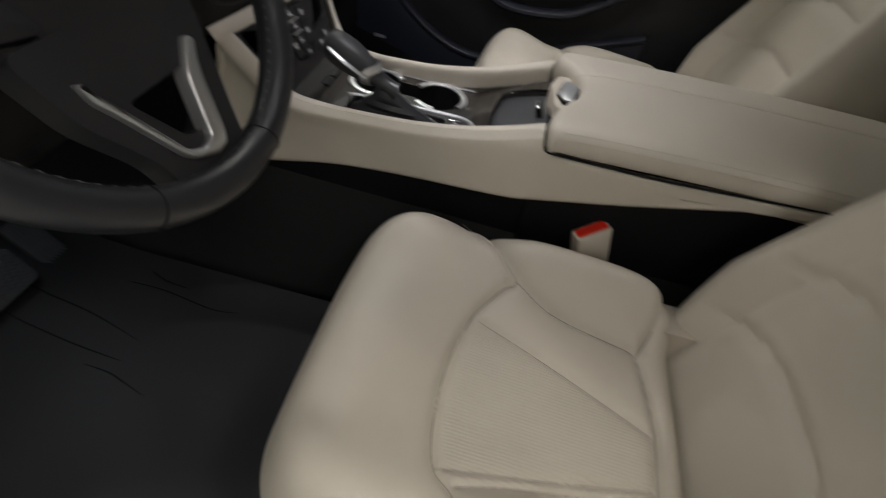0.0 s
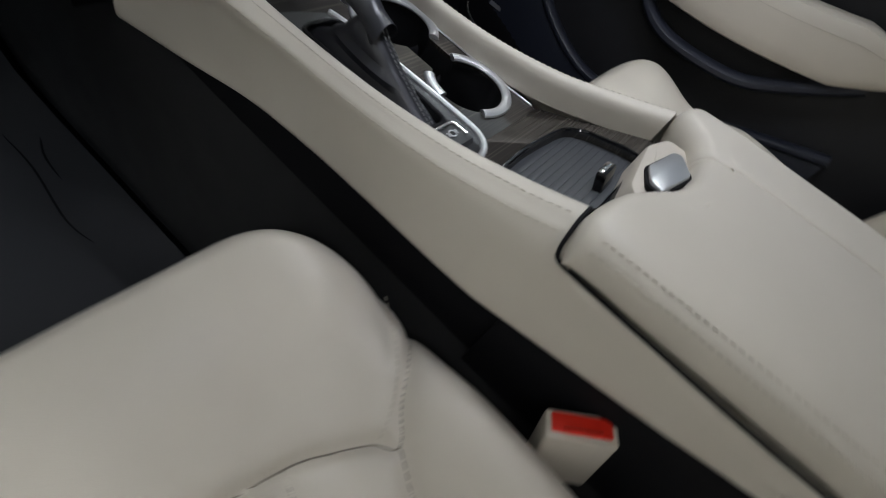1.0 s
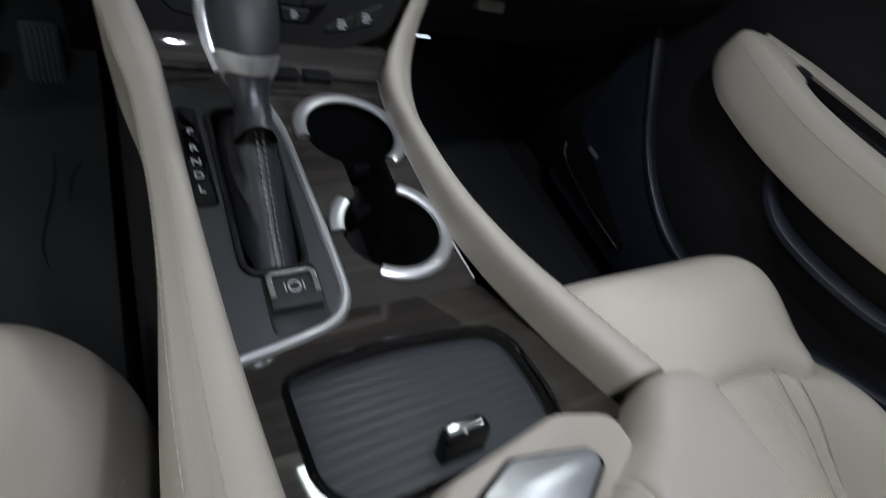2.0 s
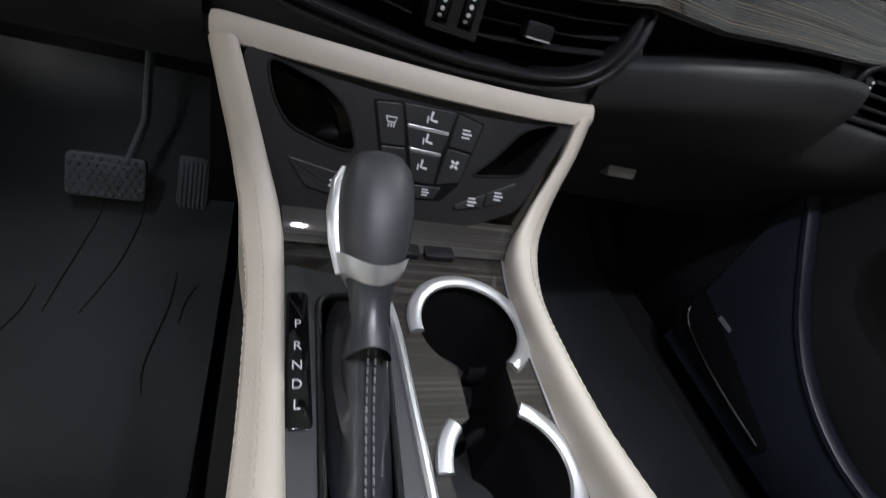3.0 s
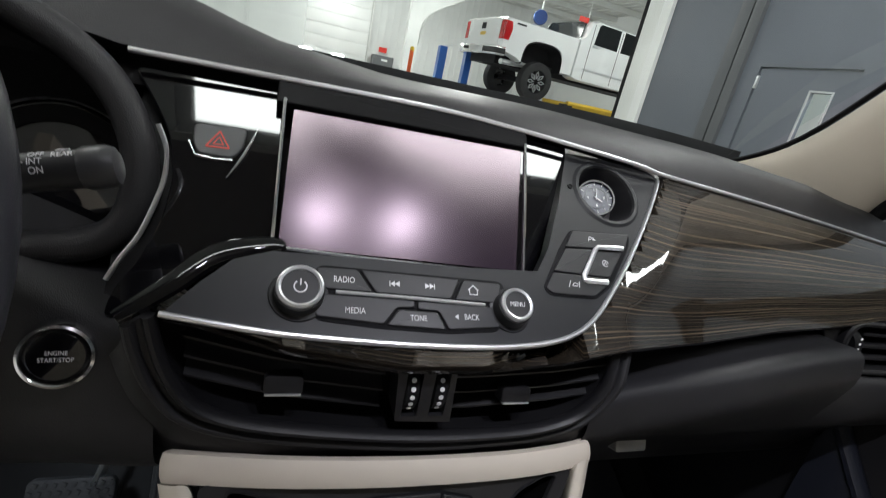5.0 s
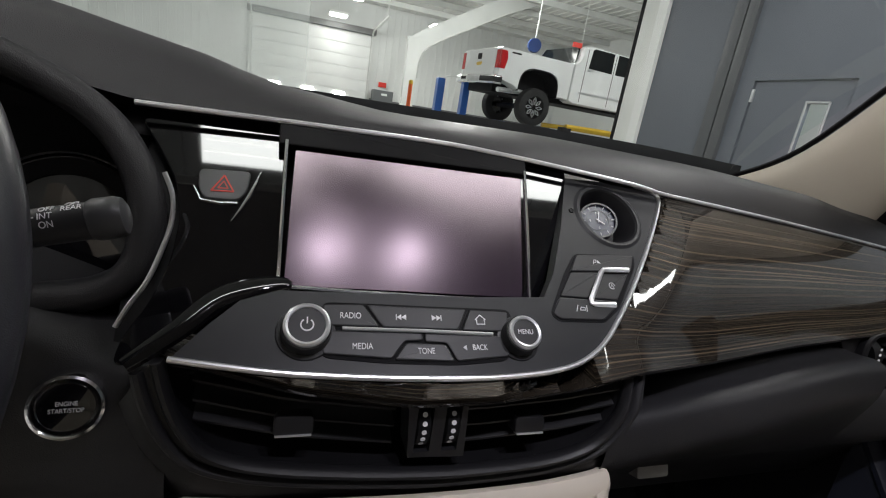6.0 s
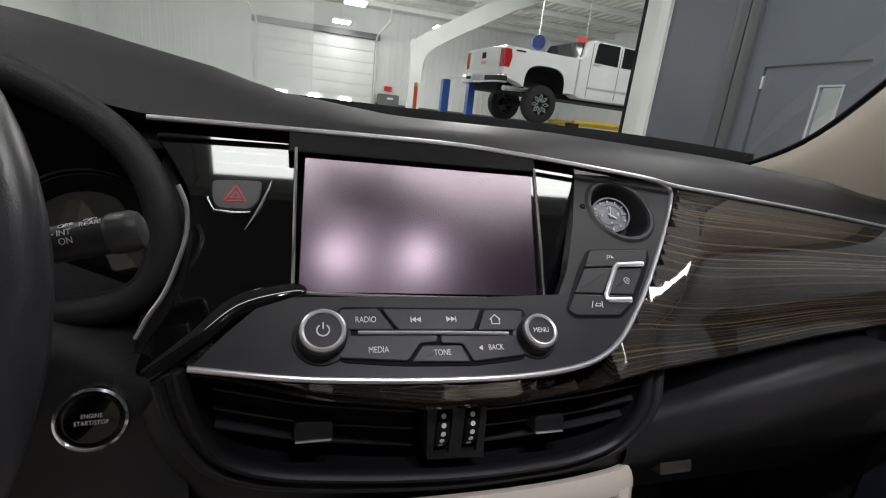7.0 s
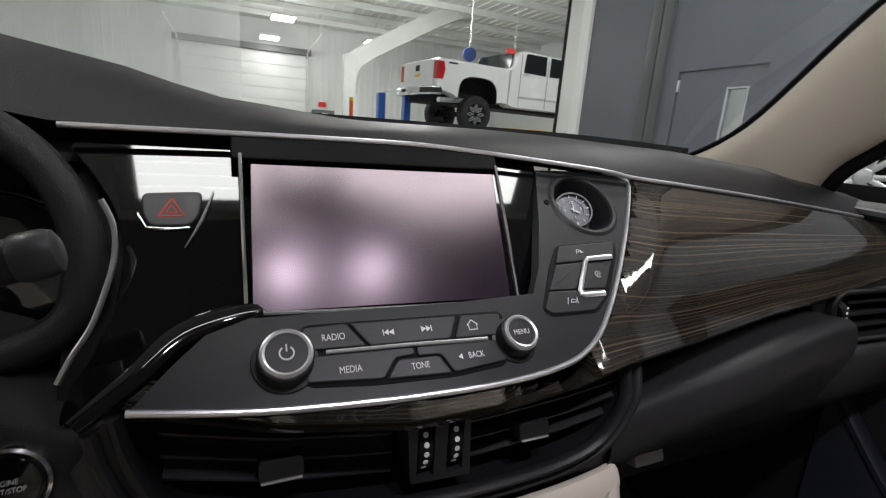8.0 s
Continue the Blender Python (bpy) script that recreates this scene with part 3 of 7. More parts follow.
# ---- passenger door ----
door = thing("door_panel", (0.68, -0.35, 0.05), "black and cream passenger door trim, closed", "car door")
rows = []
for y in (0.34, 0.22, 0.1, -0.05, -0.2, -0.4, -0.6, -0.8, -1.0, -1.25):
    f = max(0, y - 0.05)
    rows.append(spline([(0.74, y, -0.005), (0.70 + 0.1 * f, y, 0.06), (0.672, y, 0.20), (0.676, y, 0.34), (0.69, y, 0.45), (0.685, y, 0.56), (0.668, y, 0.66), (0.67, y, 0.69), (0.70, y, 0.70)], 3))
part("panel", loft(rows), DARK, door, "black grained door card")

# ---- centre console ----
console = thing("centre_console", (0, -0.4, 0.0), "cream leather-wrapped centre console with dark wood top", "console")
RAIL_L = [(-0.147, -0.046, 0.507), (-0.1365, -0.066, 0.478), (-0.126, -0.085, 0.448), (-0.116, -0.115, 0.424), (-0.112, -0.16, 0.416), (-0.110, -0.22, 0.416), (-0.108, -0.29, 0.42),
          (-0.106, -0.36, 0.431), (-0.104, -0.42, 0.447), (-0.102, -0.4675, 0.463)]
RAIL_R = [(0.1365, -0.047, 0.507), (0.130, -0.062, 0.478), (0.112, -0.088, 0.44), (0.098, -0.115, 0.418), (0.088, -0.16, 0.412), (0.085, -0.22, 0.414), (0.085, -0.29, 0.42),
          (0.090, -0.36, 0.431), (0.096, -0.42, 0.448), (0.100, -0.4675, 0.464)]


def low_edge(y):
    """Height of the lower edge of the leather sides."""
    pts = [(0.1, 0.285), (0.0, 0.302), (-0.15, 0.322), (-0.3, 0.338), (-0.45, 0.356), (-0.6, 0.390), (-0.75, 0.430), (-0.95, 0.45)]
    for p, q in zip(pts, pts[1:]):
        if q[0] <= y <= p[0]:
            return p[1] + (q[1] - p[1]) * (y - p[0]) / (q[0] - p[0])
    return pts[-1][1]


SIDE_X = 0.1255


def box_top(y):
    """Height of the side's upper edge under the armrest lid."""
    return 0.4405 + 0.018 * max(0.0, (-0.62 - y) / 0.3)


def side_x(y):
    f = max(0.0, min(1.0, (-0.20 - y) / 0.28))
    return SIDE_X + 0.0055 * f * f * (3 - 2 * f)


def rail_side(line, sgn, name):
    """Padded rail whose side panel runs on to the rear under the armrest lid."""
    rows = []
    pts = spline(line, 5)
    for p in pts:
        t = max(0.0, min(1.0, (-p.y - 0.04) / 0.1))
        slim = ease((-0.09 - p.y) / 0.11) * (1 - ease((-0.25 - p.y) / 0.22))
        wide = 0.0078 + 0.0045 * t - 0.0040 * slim
        p = p - Vector((sgn * 0.0038 * slim, 0, 0))
        out = p.x + sgn * (wide + 0.003)
        side = sgn * (side_x(p.y) + 0.014 * (1 - t) - 0.0085 * slim)
        z0 = p.z
        yb = p.y + 0.06 * (1 - t)
        low = low_edge(yb)
        rows.append([Vector((p.x - sgn * wide, p.y - 0.012 * (1 - t), z0 - 0.03)), Vector((p.x - sgn * wide, p.y - 0.014 * (1 - t), z0 - 0.006)), Vector((p.x - sgn * wide * 0.5, p.y - 0.014 * (1 - t), z0 + 0.002)),
                     Vector((p.x + sgn * wide * 0.45, p.y - 0.012 * (1 - t), z0 + 0.0005)), Vector((out + sgn * 0.002, p.y, z0 - 0.009)), Vector((out * 0.25 + side * 0.75, p.y + 0.015 * (1 - t), z0 - 0.030)),
                     Vector((side, p.y + 0.05 * (1 - t), low * 0.65 + (z0 - 0.02) * 0.35)), Vector((side, yb, low)), Vector((side - sgn * 0.012, yb, low - 0.004))])
    tip = sum(rows[0], Vector()) / len(rows[0])
    rows.insert(0, [tip.lerp(v, 0.8) + Vector((0, 0.002, 0.001)) for v in rows[0]])
    rows.insert(0, [tip + Vector((0, 0.004, 0.0))] * len(rows[0]))
    end = rows[-1]
    front = len(rows)
    y1 = end[0].y
    for d in (0.0012, 0.003, 0.006, 0.010, 0.015, 0.022, 0.032, 0.05, 0.09, 0.14, 0.20, 0.28, 0.36, 0.45, 0.57):
        y = y1 - d
        top, low = box_top(y), low_edge(y)
        rear = [Vector((sgn * (side_x(y) - 0.014), y, top - 0.03)), Vector((sgn * (side_x(y) - 0.013), y, top - 0.004)), Vector((sgn * (side_x(y) - 0.010), y, top - 0.001)), Vector((sgn * (side_x(y) - 0.005), y, top)), Vector((sgn * (side_x(y) - 0.001), y, top - 0.004)),
                Vector((sgn * side_x(y), y, top - 0.016)), Vector((sgn * side_x(y), y, low * 0.65 + top * 0.35)), Vector((sgn * side_x(y), y, low)), Vector((sgn * (side_x(y) - 0.012), y, low - 0.004))]
        row = []
        for k, (a, b) in enumerate(zip(end, rear)):
            reach = (0.0012, 0.003, 0.004, 0.010, 0.026, 0.04, 0.06, 0.06, 0.06)[k]
            f = min(1.0, d / reach)
            f = 1 - (1 - f) ** 1.6 if k < 4 else f * f * (3 - 2 * f)
            row.append(Vector((a.x + (b.x - a.x) * f, y, a.z + low_edge(y) - low_edge(y1) + (b.z - a.z - low_edge(y) + low_edge(y1)) * f if k > 5 else a.z + (b.z - a.z) * f)))
        rows.append(row)
    rows = [spline(q, 4) for q in rows]
    # the sewn seam pulls a fine groove along the outer edge
    for q in rows[12:front]:
        q[14] = q[14] + Vector((-sgn * 0.0010, 0, -0.0010))
    ob = part(name, loft(rows), CREAM, console, "cream stitched leather side rail", sharp=60)
    for j in (12, 16):
        line_ = [Vector(q[j]) + Vector((sgn * 0.0002, 0, 0.0002)) for q in rows[14:front]]
        stitches(line_, ob, STITCH, 0.0042, 0.0024, 0.00035, up=(sgn * 0.7, 0, 0.7))
    return ob


rail_side(RAIL_L, -1, "side_rail")
rail_side(RAIL_R, 1, "side_rail")
# cross bar under the vents
bar = [(-0.1555, -0.039, 0.505), (-0.145, -0.043, 0.507), (-0.08, -0.052, 0.507), (0.0, -0.055, 0.505), (0.08, -0.054, 0.5045), (0.136, -0.048, 0.505), (0.1455, -0.044, 0.5055)]
part("cross_bar", tube(spline(bar, 4), 0.006, 0.0095, 14, up=(0, 0.46, 0.89), square=True), CREAM_TRIM, console, "cream moulded cross bar")
part("rear_box", box(-0.118, 0.118, -1.03, -0.478, 0.20, 0.425, 0.003), BLACK, console, "black inner console box")
rows = [[(-0.108, y, low_edge(y) + 0.02), (-0.110, y, low_edge(y) - 0.03), (-0.125, y, 0.05), (0.125, y, 0.05), (0.110, y, low_edge(y) - 0.03), (0.108, y, low_edge(y) + 0.02)] for y in (0.08, 0.0, -0.15, -0.3, -0.45, -0.6, -0.75, -0.92)]
part("base", loft(rows), BLACK, console, "black carpeted console base")

# armrest lid
armrest = thing("armrest", (0, -0.7, 0.42), "cream leather armrest lid with stitched edges, closed", "armrest")
SECTION = ((-0.119, -0.041), (-0.1275, -0.038), (-0.1314, -0.030), (-0.1316, -0.020), (-0.1288, -0.011), (-0.1215, -0.0048), (-0.108, -0.001), (-0.07, 0.002), (-0.02, 0.003), (0.028, 0.003), (0.038, 0.0015), (0.041, -0.002), (0.044, 0.0015), (0.06, 0.002), (0.09, 0.0), (0.112, -0.003), (0.126, -0.008), (0.134, -0.018), (0.1365, -0.028), (0.128, -0.036))
rows = []
for y, h in ((-0.477, 0.430), (-0.4725, 0.446), (-0.4705, 0.460), (-0.472, 0.471), (-0.479, 0.4785), (-0.494, 0.4808), (-0.529, 0.483), (-0.6, 0.486), (-0.7, 0.489), (-0.85, 0.49), (-1.02, 0.488), (-1.032, 0.478), (-1.036, 0.46)):
    fade = max(0.0, min(1.0, (y + 0.535) / 0.04))
    row = []
    for x, dz in SECTION:
        notch = max(0.0, 1 - ((x - 0.006) / 0.085) ** 2)
        corner = 0.009 * max(0.0, (-x - 0.108) / 0.024) ** 2 + 0.003 * max(0.0, (x - 0.08) / 0.05) ** 2
        row.append(Vector((x, y - (0.040 * notch + corner) * fade, max(0.4455 if abs(x) > 0.1 else 0.428, h + dz))))
    rows.append(spline(row, 3))
lid = [list(q) for q in zip(*[spline(col, 3) for col in zip(*rows)])]
part("lid", loft(lid), CREAM, armrest, "cream leather padded lid", sharp=60)
for k in (11, 14):
    run = [q[k] + Vector((-0.0003, 0, 0.0004)) for q in lid if -1.0 < q[k].y < -0.486]
    stitches(run, armrest, STITCH, 0.0036, 0.0022, 0.00042, up=(-0.7, 0, 0.7))
# a black rod round the lid draws the shade of its open gap
gap_line = [(-0.098, -0.4695, 0.4665), (-0.112, -0.4692, 0.4645), (-0.1225, -0.4705, 0.458), (-0.1285, -0.4725, 0.450), (-0.1302, -0.478, 0.4438)] + [(-0.1302, y, box_top(y) + 0.0028) for y in (-0.50, -0.56, -0.64, -0.74, -0.84, -0.94, -1.02)]
part("gap_shade", tube(spline(gap_line, 4), 0.0015, 0.0018, 8), BLACK, armrest, "black rod standing for the dark gap below the lid")

# ---- seats ----


def cushion_top(x, y):
    """Height of a seat cushion, x from its middle line."""
    z = 0.272 + 0.036 * math.exp(-((y + 0.320) / 0.085) ** 2)
    z += 0.046 * math.exp(-((abs(x) - 0.180) / 0.042) ** 2) * (1 / (1 + math.exp((-0.465 - y) * -45)) * 0.9 + 0.1)
    z += 0.02 * math.exp(-((abs(x) - 0.17) / 0.05) ** 2)
    z -= 0.018 * max(0, (-0.50 - y) / 0.2)
    return z


# seams of a cushion, x from its middle line, the console on the plus side
FRONT_SEAM = [(0.235, -0.42), (0.216, -0.432), (0.162, -0.464), (0.139, -0.488), (0.128, -0.472), (0.106, -0.455), (0.074, -0.438), (0.0, -0.421), (-0.08, -0.420), (-0.135, -0.431), (-0.168, -0.455), (-0.235, -0.42)]
BOLSTER_SEAM = [(0.139, -0.488), (0.119, -0.534), (0.110, -0.575), (0.100, -0.66), (0.098, -0.675), (0.16, -0.70), (0.235, -0.70)]
BOLSTER_SEAM_2 = [(-0.150, -0.455), (-0.125, -0.55), (-0.105, -0.66), (-0.10, -0.69)]
DIAGONAL = [(0.074, -0.438), (0.030, -0.565), (-0.016, -0.684)]
DIAGONAL_2 = [(-0.135, -0.431), (-0.120, -0.51), (-0.083, -0.68)]
REAR_SEAM = [(0.10, -0.667), (0.08, -0.679), (0.0, -0.693), (-0.08, -0.69), (-0.16, -0.68)]
STITCH_SEAM = [(0.236, -0.355), (0.217, -0.388), (0.186, -0.427), (0.154, -0.455), (0.127, -0.471)]
SEAMS = [([(p.x, p.y) for p in spline([(u, v, 0) for u, v in line], 4)], deep) for line, deep in ((FRONT_SEAM, 0.013), (BOLSTER_SEAM, 0.012), (BOLSTER_SEAM_2, 0.011), (DIAGONAL, 0.008), (DIAGONAL_2, 0.008), (REAR_SEAM, 0.014), (STITCH_SEAM, 0.004))]


def groove(x, y):
    """How deep the sewn seams pull the leather in."""
    cut = 0.0
    for line, deep in SEAMS:
        best = 1.0
        for (x0, y0), (x1, y1) in zip(line, line[1:]):
            dx, dy = x1 - x0, y1 - y0
            t = max(0.0, min(1.0, ((x - x0) * dx + (y - y0) * dy) / (dx * dx + dy * dy + 1e-12)))
            best = min(best, (x - x0 - t * dx) ** 2 + (y - y0 - t * dy) ** 2)
        cut = max(cut, deep * (0.55 * math.exp(-best / 0.0045 ** 2) + 0.45 * math.exp(-best / 0.012 ** 2)))
    return cut


def in_insert(x, y):
    """Whether a place lies on the perforated centre, between the two diagonal seams."""
    if not -0.69 < y < -0.421 - 2.6 * max(0.0, abs(x + 0.02) - 0.02) ** 2:
        return False
    f = (-0.435 - y) / 0.25
    return -0.135 + 0.052 * f < x < 0.074 - 0.090 * f


def seat(name, cx, mirror, label, back=0.0):
    ob = thing(name, (cx, -0.5, 0.0), label, "car seat", "front seats")
    nx, ny = 150, 160
    rows = []
    hx = 0.244
    for j in range(ny + 1):
        v = -1 + 2 * j / ny
        row = []
        for i in range(nx + 1):
            s = -1 + 2 * i / nx
            k = (max(1e-6, abs(s) ** 3.6 + abs(v) ** 3.6)) ** (1 / 3.6)
            m = max(abs(s), abs(v), 1e-6)
            f = m / max(k, 1e-6)
            x = s * f * (hx if s > 0 else 0.262)
            y = -0.492 - v * f * 0.256
            z = cushion_top(x, y) - groove(x, y)
            drop = max(0.0, m - 0.82) / 0.18
            z -= 0.115 * (1 - math.sqrt(max(0.0, 1 - drop ** 2)))
            row.append((cx + mirror * x, y - back, z))
        rows.append(row)
    bm = loft(rows)
    bm.faces.ensure_lookup_table()
    for fc in bm.faces:
        c = fc.calc_center_median()
        if in_insert((c.x - cx) * mirror, c.y + back):
            fc.material_index = 1
    ring = [rows[0][i] for i in range(nx + 1)] + [rows[j][nx] for j in range(1, ny + 1)] + [rows[ny][i] for i in range(nx - 1, -1, -1)] + [rows[j][0] for j in range(ny - 1, 0, -1)]
    low = [[Vector(p), Vector((cx + (p[0] - cx) * 0.99, -0.492 - back + (p[1] + 0.492 + back) * 0.99, p[2] - 0.05)), Vector((cx + (p[0] - cx) * 0.95, -0.492 - back + (p[1] + 0.492 + back) * 0.94, 0.10))] for p in ring]
    loft(low + [low[0]], bm=bm)
    bmesh.ops.remove_doubles(bm, verts=bm.verts, dist=1e-5)
    cu = part("cushion", bm, CREAM, ob, "cream leather cushion with side bolsters")
    cu.data.materials.append(CREAM_PERF)
    for off in (0.006,):
        line = [(p.x, p.y) for p in spline([(u, v, 0) for u, v in ((0.216, -0.394), (0.188, -0.430), (0.156, -0.459), (0.131, -0.474))], 6)]
        stitches([Vector((cx + mirror * u, v - back, cushion_top(u, v) - groove(u, v) + 0.0005)) for u, v in line], cu, STITCH, 0.004, 0.0024, 0.0006)
    # thin dark tubes in the grooves stand for the creases' shade
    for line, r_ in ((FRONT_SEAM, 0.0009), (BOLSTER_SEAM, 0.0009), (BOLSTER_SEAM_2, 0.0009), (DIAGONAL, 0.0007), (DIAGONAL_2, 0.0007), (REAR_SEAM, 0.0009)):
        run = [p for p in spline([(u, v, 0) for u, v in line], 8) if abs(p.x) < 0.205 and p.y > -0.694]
        part("seam", tube([(cx + mirror * p.x, p.y - back, cushion_top(p.x, p.y) - groove(p.x, p.y) + 0.0001) for p in run], r_, None, 6), SEAM_SHADE, cu)
    part("base", box(cx - 0.17, cx + 0.17, -0.68, -0.30, 0.0, 0.13, 0.01), BLACK, ob, "black seat base and runners")
    part("side_cover", slab(rrect(0.15, 0.13, 0.03, 5, -0.735 - back, 0.205), (Vector((cx + mirror * 0.165, 0, 0)), Vector((0, 1, 0)), Vector((0, 0, 1)), Vector((mirror, 0, 0))), -0.03, 0.03, 0.012), CREAM_TRIM, ob, "cream moulded hinge cover")
    # backrest, leaning to the rear
    rows = []
    for j in range(91):
        t = j / 90
        z = 0.21 + 0.67 * t
        y0 = -0.735 - back - 0.26 * t - 0.02 * math.sin(t * 3.1)
        w = 0.205 + 0.02 * math.sin(min(1, t * 1.6) * 3.14) - 0.05 * t ** 4
        row = []
        for i in range(61):
            s = -1 + 2 * i / 60
            x = s * w
            y = y0 + 0.082 * math.exp(-((abs(s) - 0.80) / 0.17) ** 2) * (1 - 0.5 * t) * (0.2 + 0.8 * min(1.0, t / 0.26))
            e = max(0.0, abs(s) - 0.84) / 0.16
            y -= 0.10 * (1 - math.sqrt(max(0.0, 1 - e * e)))
            for zs in (0.345, 0.45, 0.56, 0.69):
                y -= 0.010 * math.exp(-((z + 0.05 * s * s - zs) / 0.008) ** 2) * (1 if abs(s) < 0.72 else 0)
            y -= 0.008 * math.exp(-((abs(s) - 0.64) / 0.035) ** 2)
            te = max(0.0, t - 0.9) / 0.1
            y -= 0.08 * (1 - math.sqrt(max(0.0, 1 - te * te)))
            row.append((cx + mirror * x, y, z))
        spine = [(cx + mirror * w * 0.98, y0 - 0.13, z), (cx - mirror * w * 0.98, y0 - 0.13, z)]
        rows.append(row + spine)
    part("backrest", loft(rows, closed=True, caps=True), CREAM, ob, "cream leather backrest")
    return ob


driver_seat = seat("driver_seat", -0.366, 1, "cream leather driver's car seat with perforated centre")
passenger_seat = seat("passenger_seat", 0.37, -1, "cream leather passenger car seat beside the console", 0.065)

# ---- steering wheel ----
wheel = thing("steering_wheel", (-0.377, -0.118, 0.669), "black leather steering wheel with silver spokes", "steering wheel")
ST = radians(28)
WHL = lay((-0.377, -0.118, 0.669), (0, -math.cos(ST), math.sin(ST)))
RIM = 0.174
HUB = grainy("black_wheel_cover", (0.030, 0.030, 0.034), 0.42, 1300, 0.25, 0.12, 8, kind="voronoi")
ring = [at(WHL, RIM * math.cos(2 * math.pi * i / 72), RIM * math.sin(2 * math.pi * i / 72), 0) for i in range(72)]
part("rim", tube(ring, 0.0155, 0.0165, 16, up=WHL[3], closed=True), BLACK_LEATHER, wheel, "black stitched leather rim")
hub = soft_poly([(-0.075, 0.055), (0.075, 0.055), (0.085, 0.0), (0.06, -0.055), (0.02, -0.085), (-0.02, -0.085), (-0.06, -0.055), (-0.085, 0.0)], 0.03)
part("hub", slab(hub, WHL, -0.06, -0.005, 0.012, 0.006), HUB, wheel, "black airbag cover")

# ---- infotainment unit ----
WNG = lay((0, 0.007, 0.63), (0, -0.805, 0.593))
SCREEN = grainy("dark_antiglare_screen", (0.016, 0.010, 0.020), 0.225, 900, 0.0, 0.03, 9)
sb = SCREEN.node_tree.nodes["Principled BSDF"]
sb.inputs["IOR"].default_value = 1.68
sb.inputs["Specular Tint"].default_value = (1.0, 0.80, 0.90, 1)
BUTTON = grainy("soft_black_button", (0.018, 0.0185, 0.020), 0.45, 1800, 0.1, 0.05, 12)

info = thing("infotainment_unit", (0, 0, 0.6), "infotainment unit with a blank screen and button panel", "infotainment")
part("gloss_wing", slab(soft_poly([(-0.205, 0.1225), (-0.108, 0.1225), (-0.106, 0.0), (-0.143, -0.012), (-0.178, -0.04), (-0.196, -0.044), (-0.193, -0.026), (-0.182, -0.006), (-0.174, 0.02), (-0.172, 0.05), (-0.178, 0.078), (-0.19, 0.10)], 0.008), WNG, -0.012, 0.0, 0.001), GLOSS, info, "glossy piano black panel", sharp=12)
part("gloss_wing", slab(soft_poly([(0.072, 0.1235), (0.1265, 0.1225), (0.1065, 0.056), (0.086, 0.0), (0.072, 0.0)], 0.003), WNG, -0.012, 0.0, 0.001), GLOSS, info, "glossy piano black panel", sharp=15)
part("gloss_header", slab(soft_poly([(-0.115, 0.1215), (0.08, 0.1215), (0.08, 0.1035), (-0.115, 0.104)], 0.001), SCR, -0.014, 0.001, 0.001), BLACK, info, "black strip over the screen", sharp=12)
part("backing", slab([Vector(p) for p in ((-0.2, 0.127), (0.128, 0.122), (0.10, -0.02), (-0.2, -0.05))], WNG, -0.03, -0.0125, 0), BLACK, info)
part("upper_filler", slab([Vector(p) for p in ((-0.215, 0.135), (0.13, 0.134), (0.13, 0.112), (-0.215, 0.112))], WNG, -0.02, -0.006, 0), BLACK, info, "black gap below the chrome strip")
screen = part("screen", slab(soft_poly([(-0.1035, 0.1008), (0.0748, 0.1), (0.0658, -0.001), (-0.1052, 0.0014)], 0.0015), SCR, -0.006, 0.0, 0.0004), SCREEN, info, "blank dark screen with blurred reflections", smooth=False)
for a, b in (((-0.1095, 0.1065), (-0.1085, 0.0)), ((0.0775, 0.106), (0.0695, -0.003))):
    part("side_bar", tube([at(SCR, a[0], a[1], 0.0015), at(SCR, (a[0] + b[0]) / 2, (a[1] + b[1]) / 2, 0.003), at(SCR, b[0], b[1], 0.0035)], 0.0015, 0.002, 8, up=SCR[3]), CHROME, info, "chrome bar beside the screen")
part("bottom_bar", tube([at(SCR, u, v, 0.002) for u, v in ((-0.112, 0.0005), (-0.06, -0.0015), (0.0, -0.003), (0.072, -0.0042))], 0.0014, 0.0016, 8, up=SCR[3]), CHROME, info, "chrome bar below the screen")
part("ledge", loft([[at(SCR, -0.115, -0.003, 0.001), at(SCR, 0.08, -0.006, 0.001)], [at(FAS, -0.115, 0.0395, 0.0), at(FAS, 0.08, 0.0395, 0.0)]]), FASCIA, info)

edge_line = [Vector((p.x, p.y)) for p in spline([(u, v, 0) for u, v in FAS_LINE], 5)]
rest = [(0.16, 0.1605), (0.1255, 0.1598), (0.107, 0.105), (0.089, 0.062), (0.076, 0.0415), (0.02, 0.0395), (-0.05, 0.0395), (-0.107, 0.0395), (-0.1285, 0.032), (-0.1435, 0.0165)]
clock_c = (0.1585, 0.1225)
hole = [Vector((clock_c[0] + 0.0275 * math.cos(2 * math.pi * i / 40), clock_c[1] + 0.0275 * math.sin(2 * math.pi * i / 40))) for i in range(40)]
fascia = part("fascia", plate(edge_line + [Vector(p) for p in rest], [hole], FAS, 0.0, -0.012, -0.026), FASCIA, info, "satin charcoal button fascia")
part("chrome_trim", tube([at(FAS, p.x, p.y, 0.0005) for p in edge_line], 0.0019, 0.0024, 10, up=FAS[3]), SILVER, info, "satin chrome edge trim")
part("gloss_band", tube([at(FAS, u, v, -0.002) for u, v in [(p.x, p.y) for p in spline([(-0.180, -0.006, 0), (-0.158, 0.014, 0), (-0.139, 0.034, 0), (-0.112, 0.0435, 0), (-0.10, 0.0445, 0)], 5)]], [0.0045 + 0.0035 * math.sin(i * 0.11) - 0.0050 * (i / 20) ** 4 for i in range(21)], [0.0042 - 0.0030 * (i / 20) ** 2 for i in range(21)], 10, up=FAS[3]), GLOSS, info, "glossy black curved band")

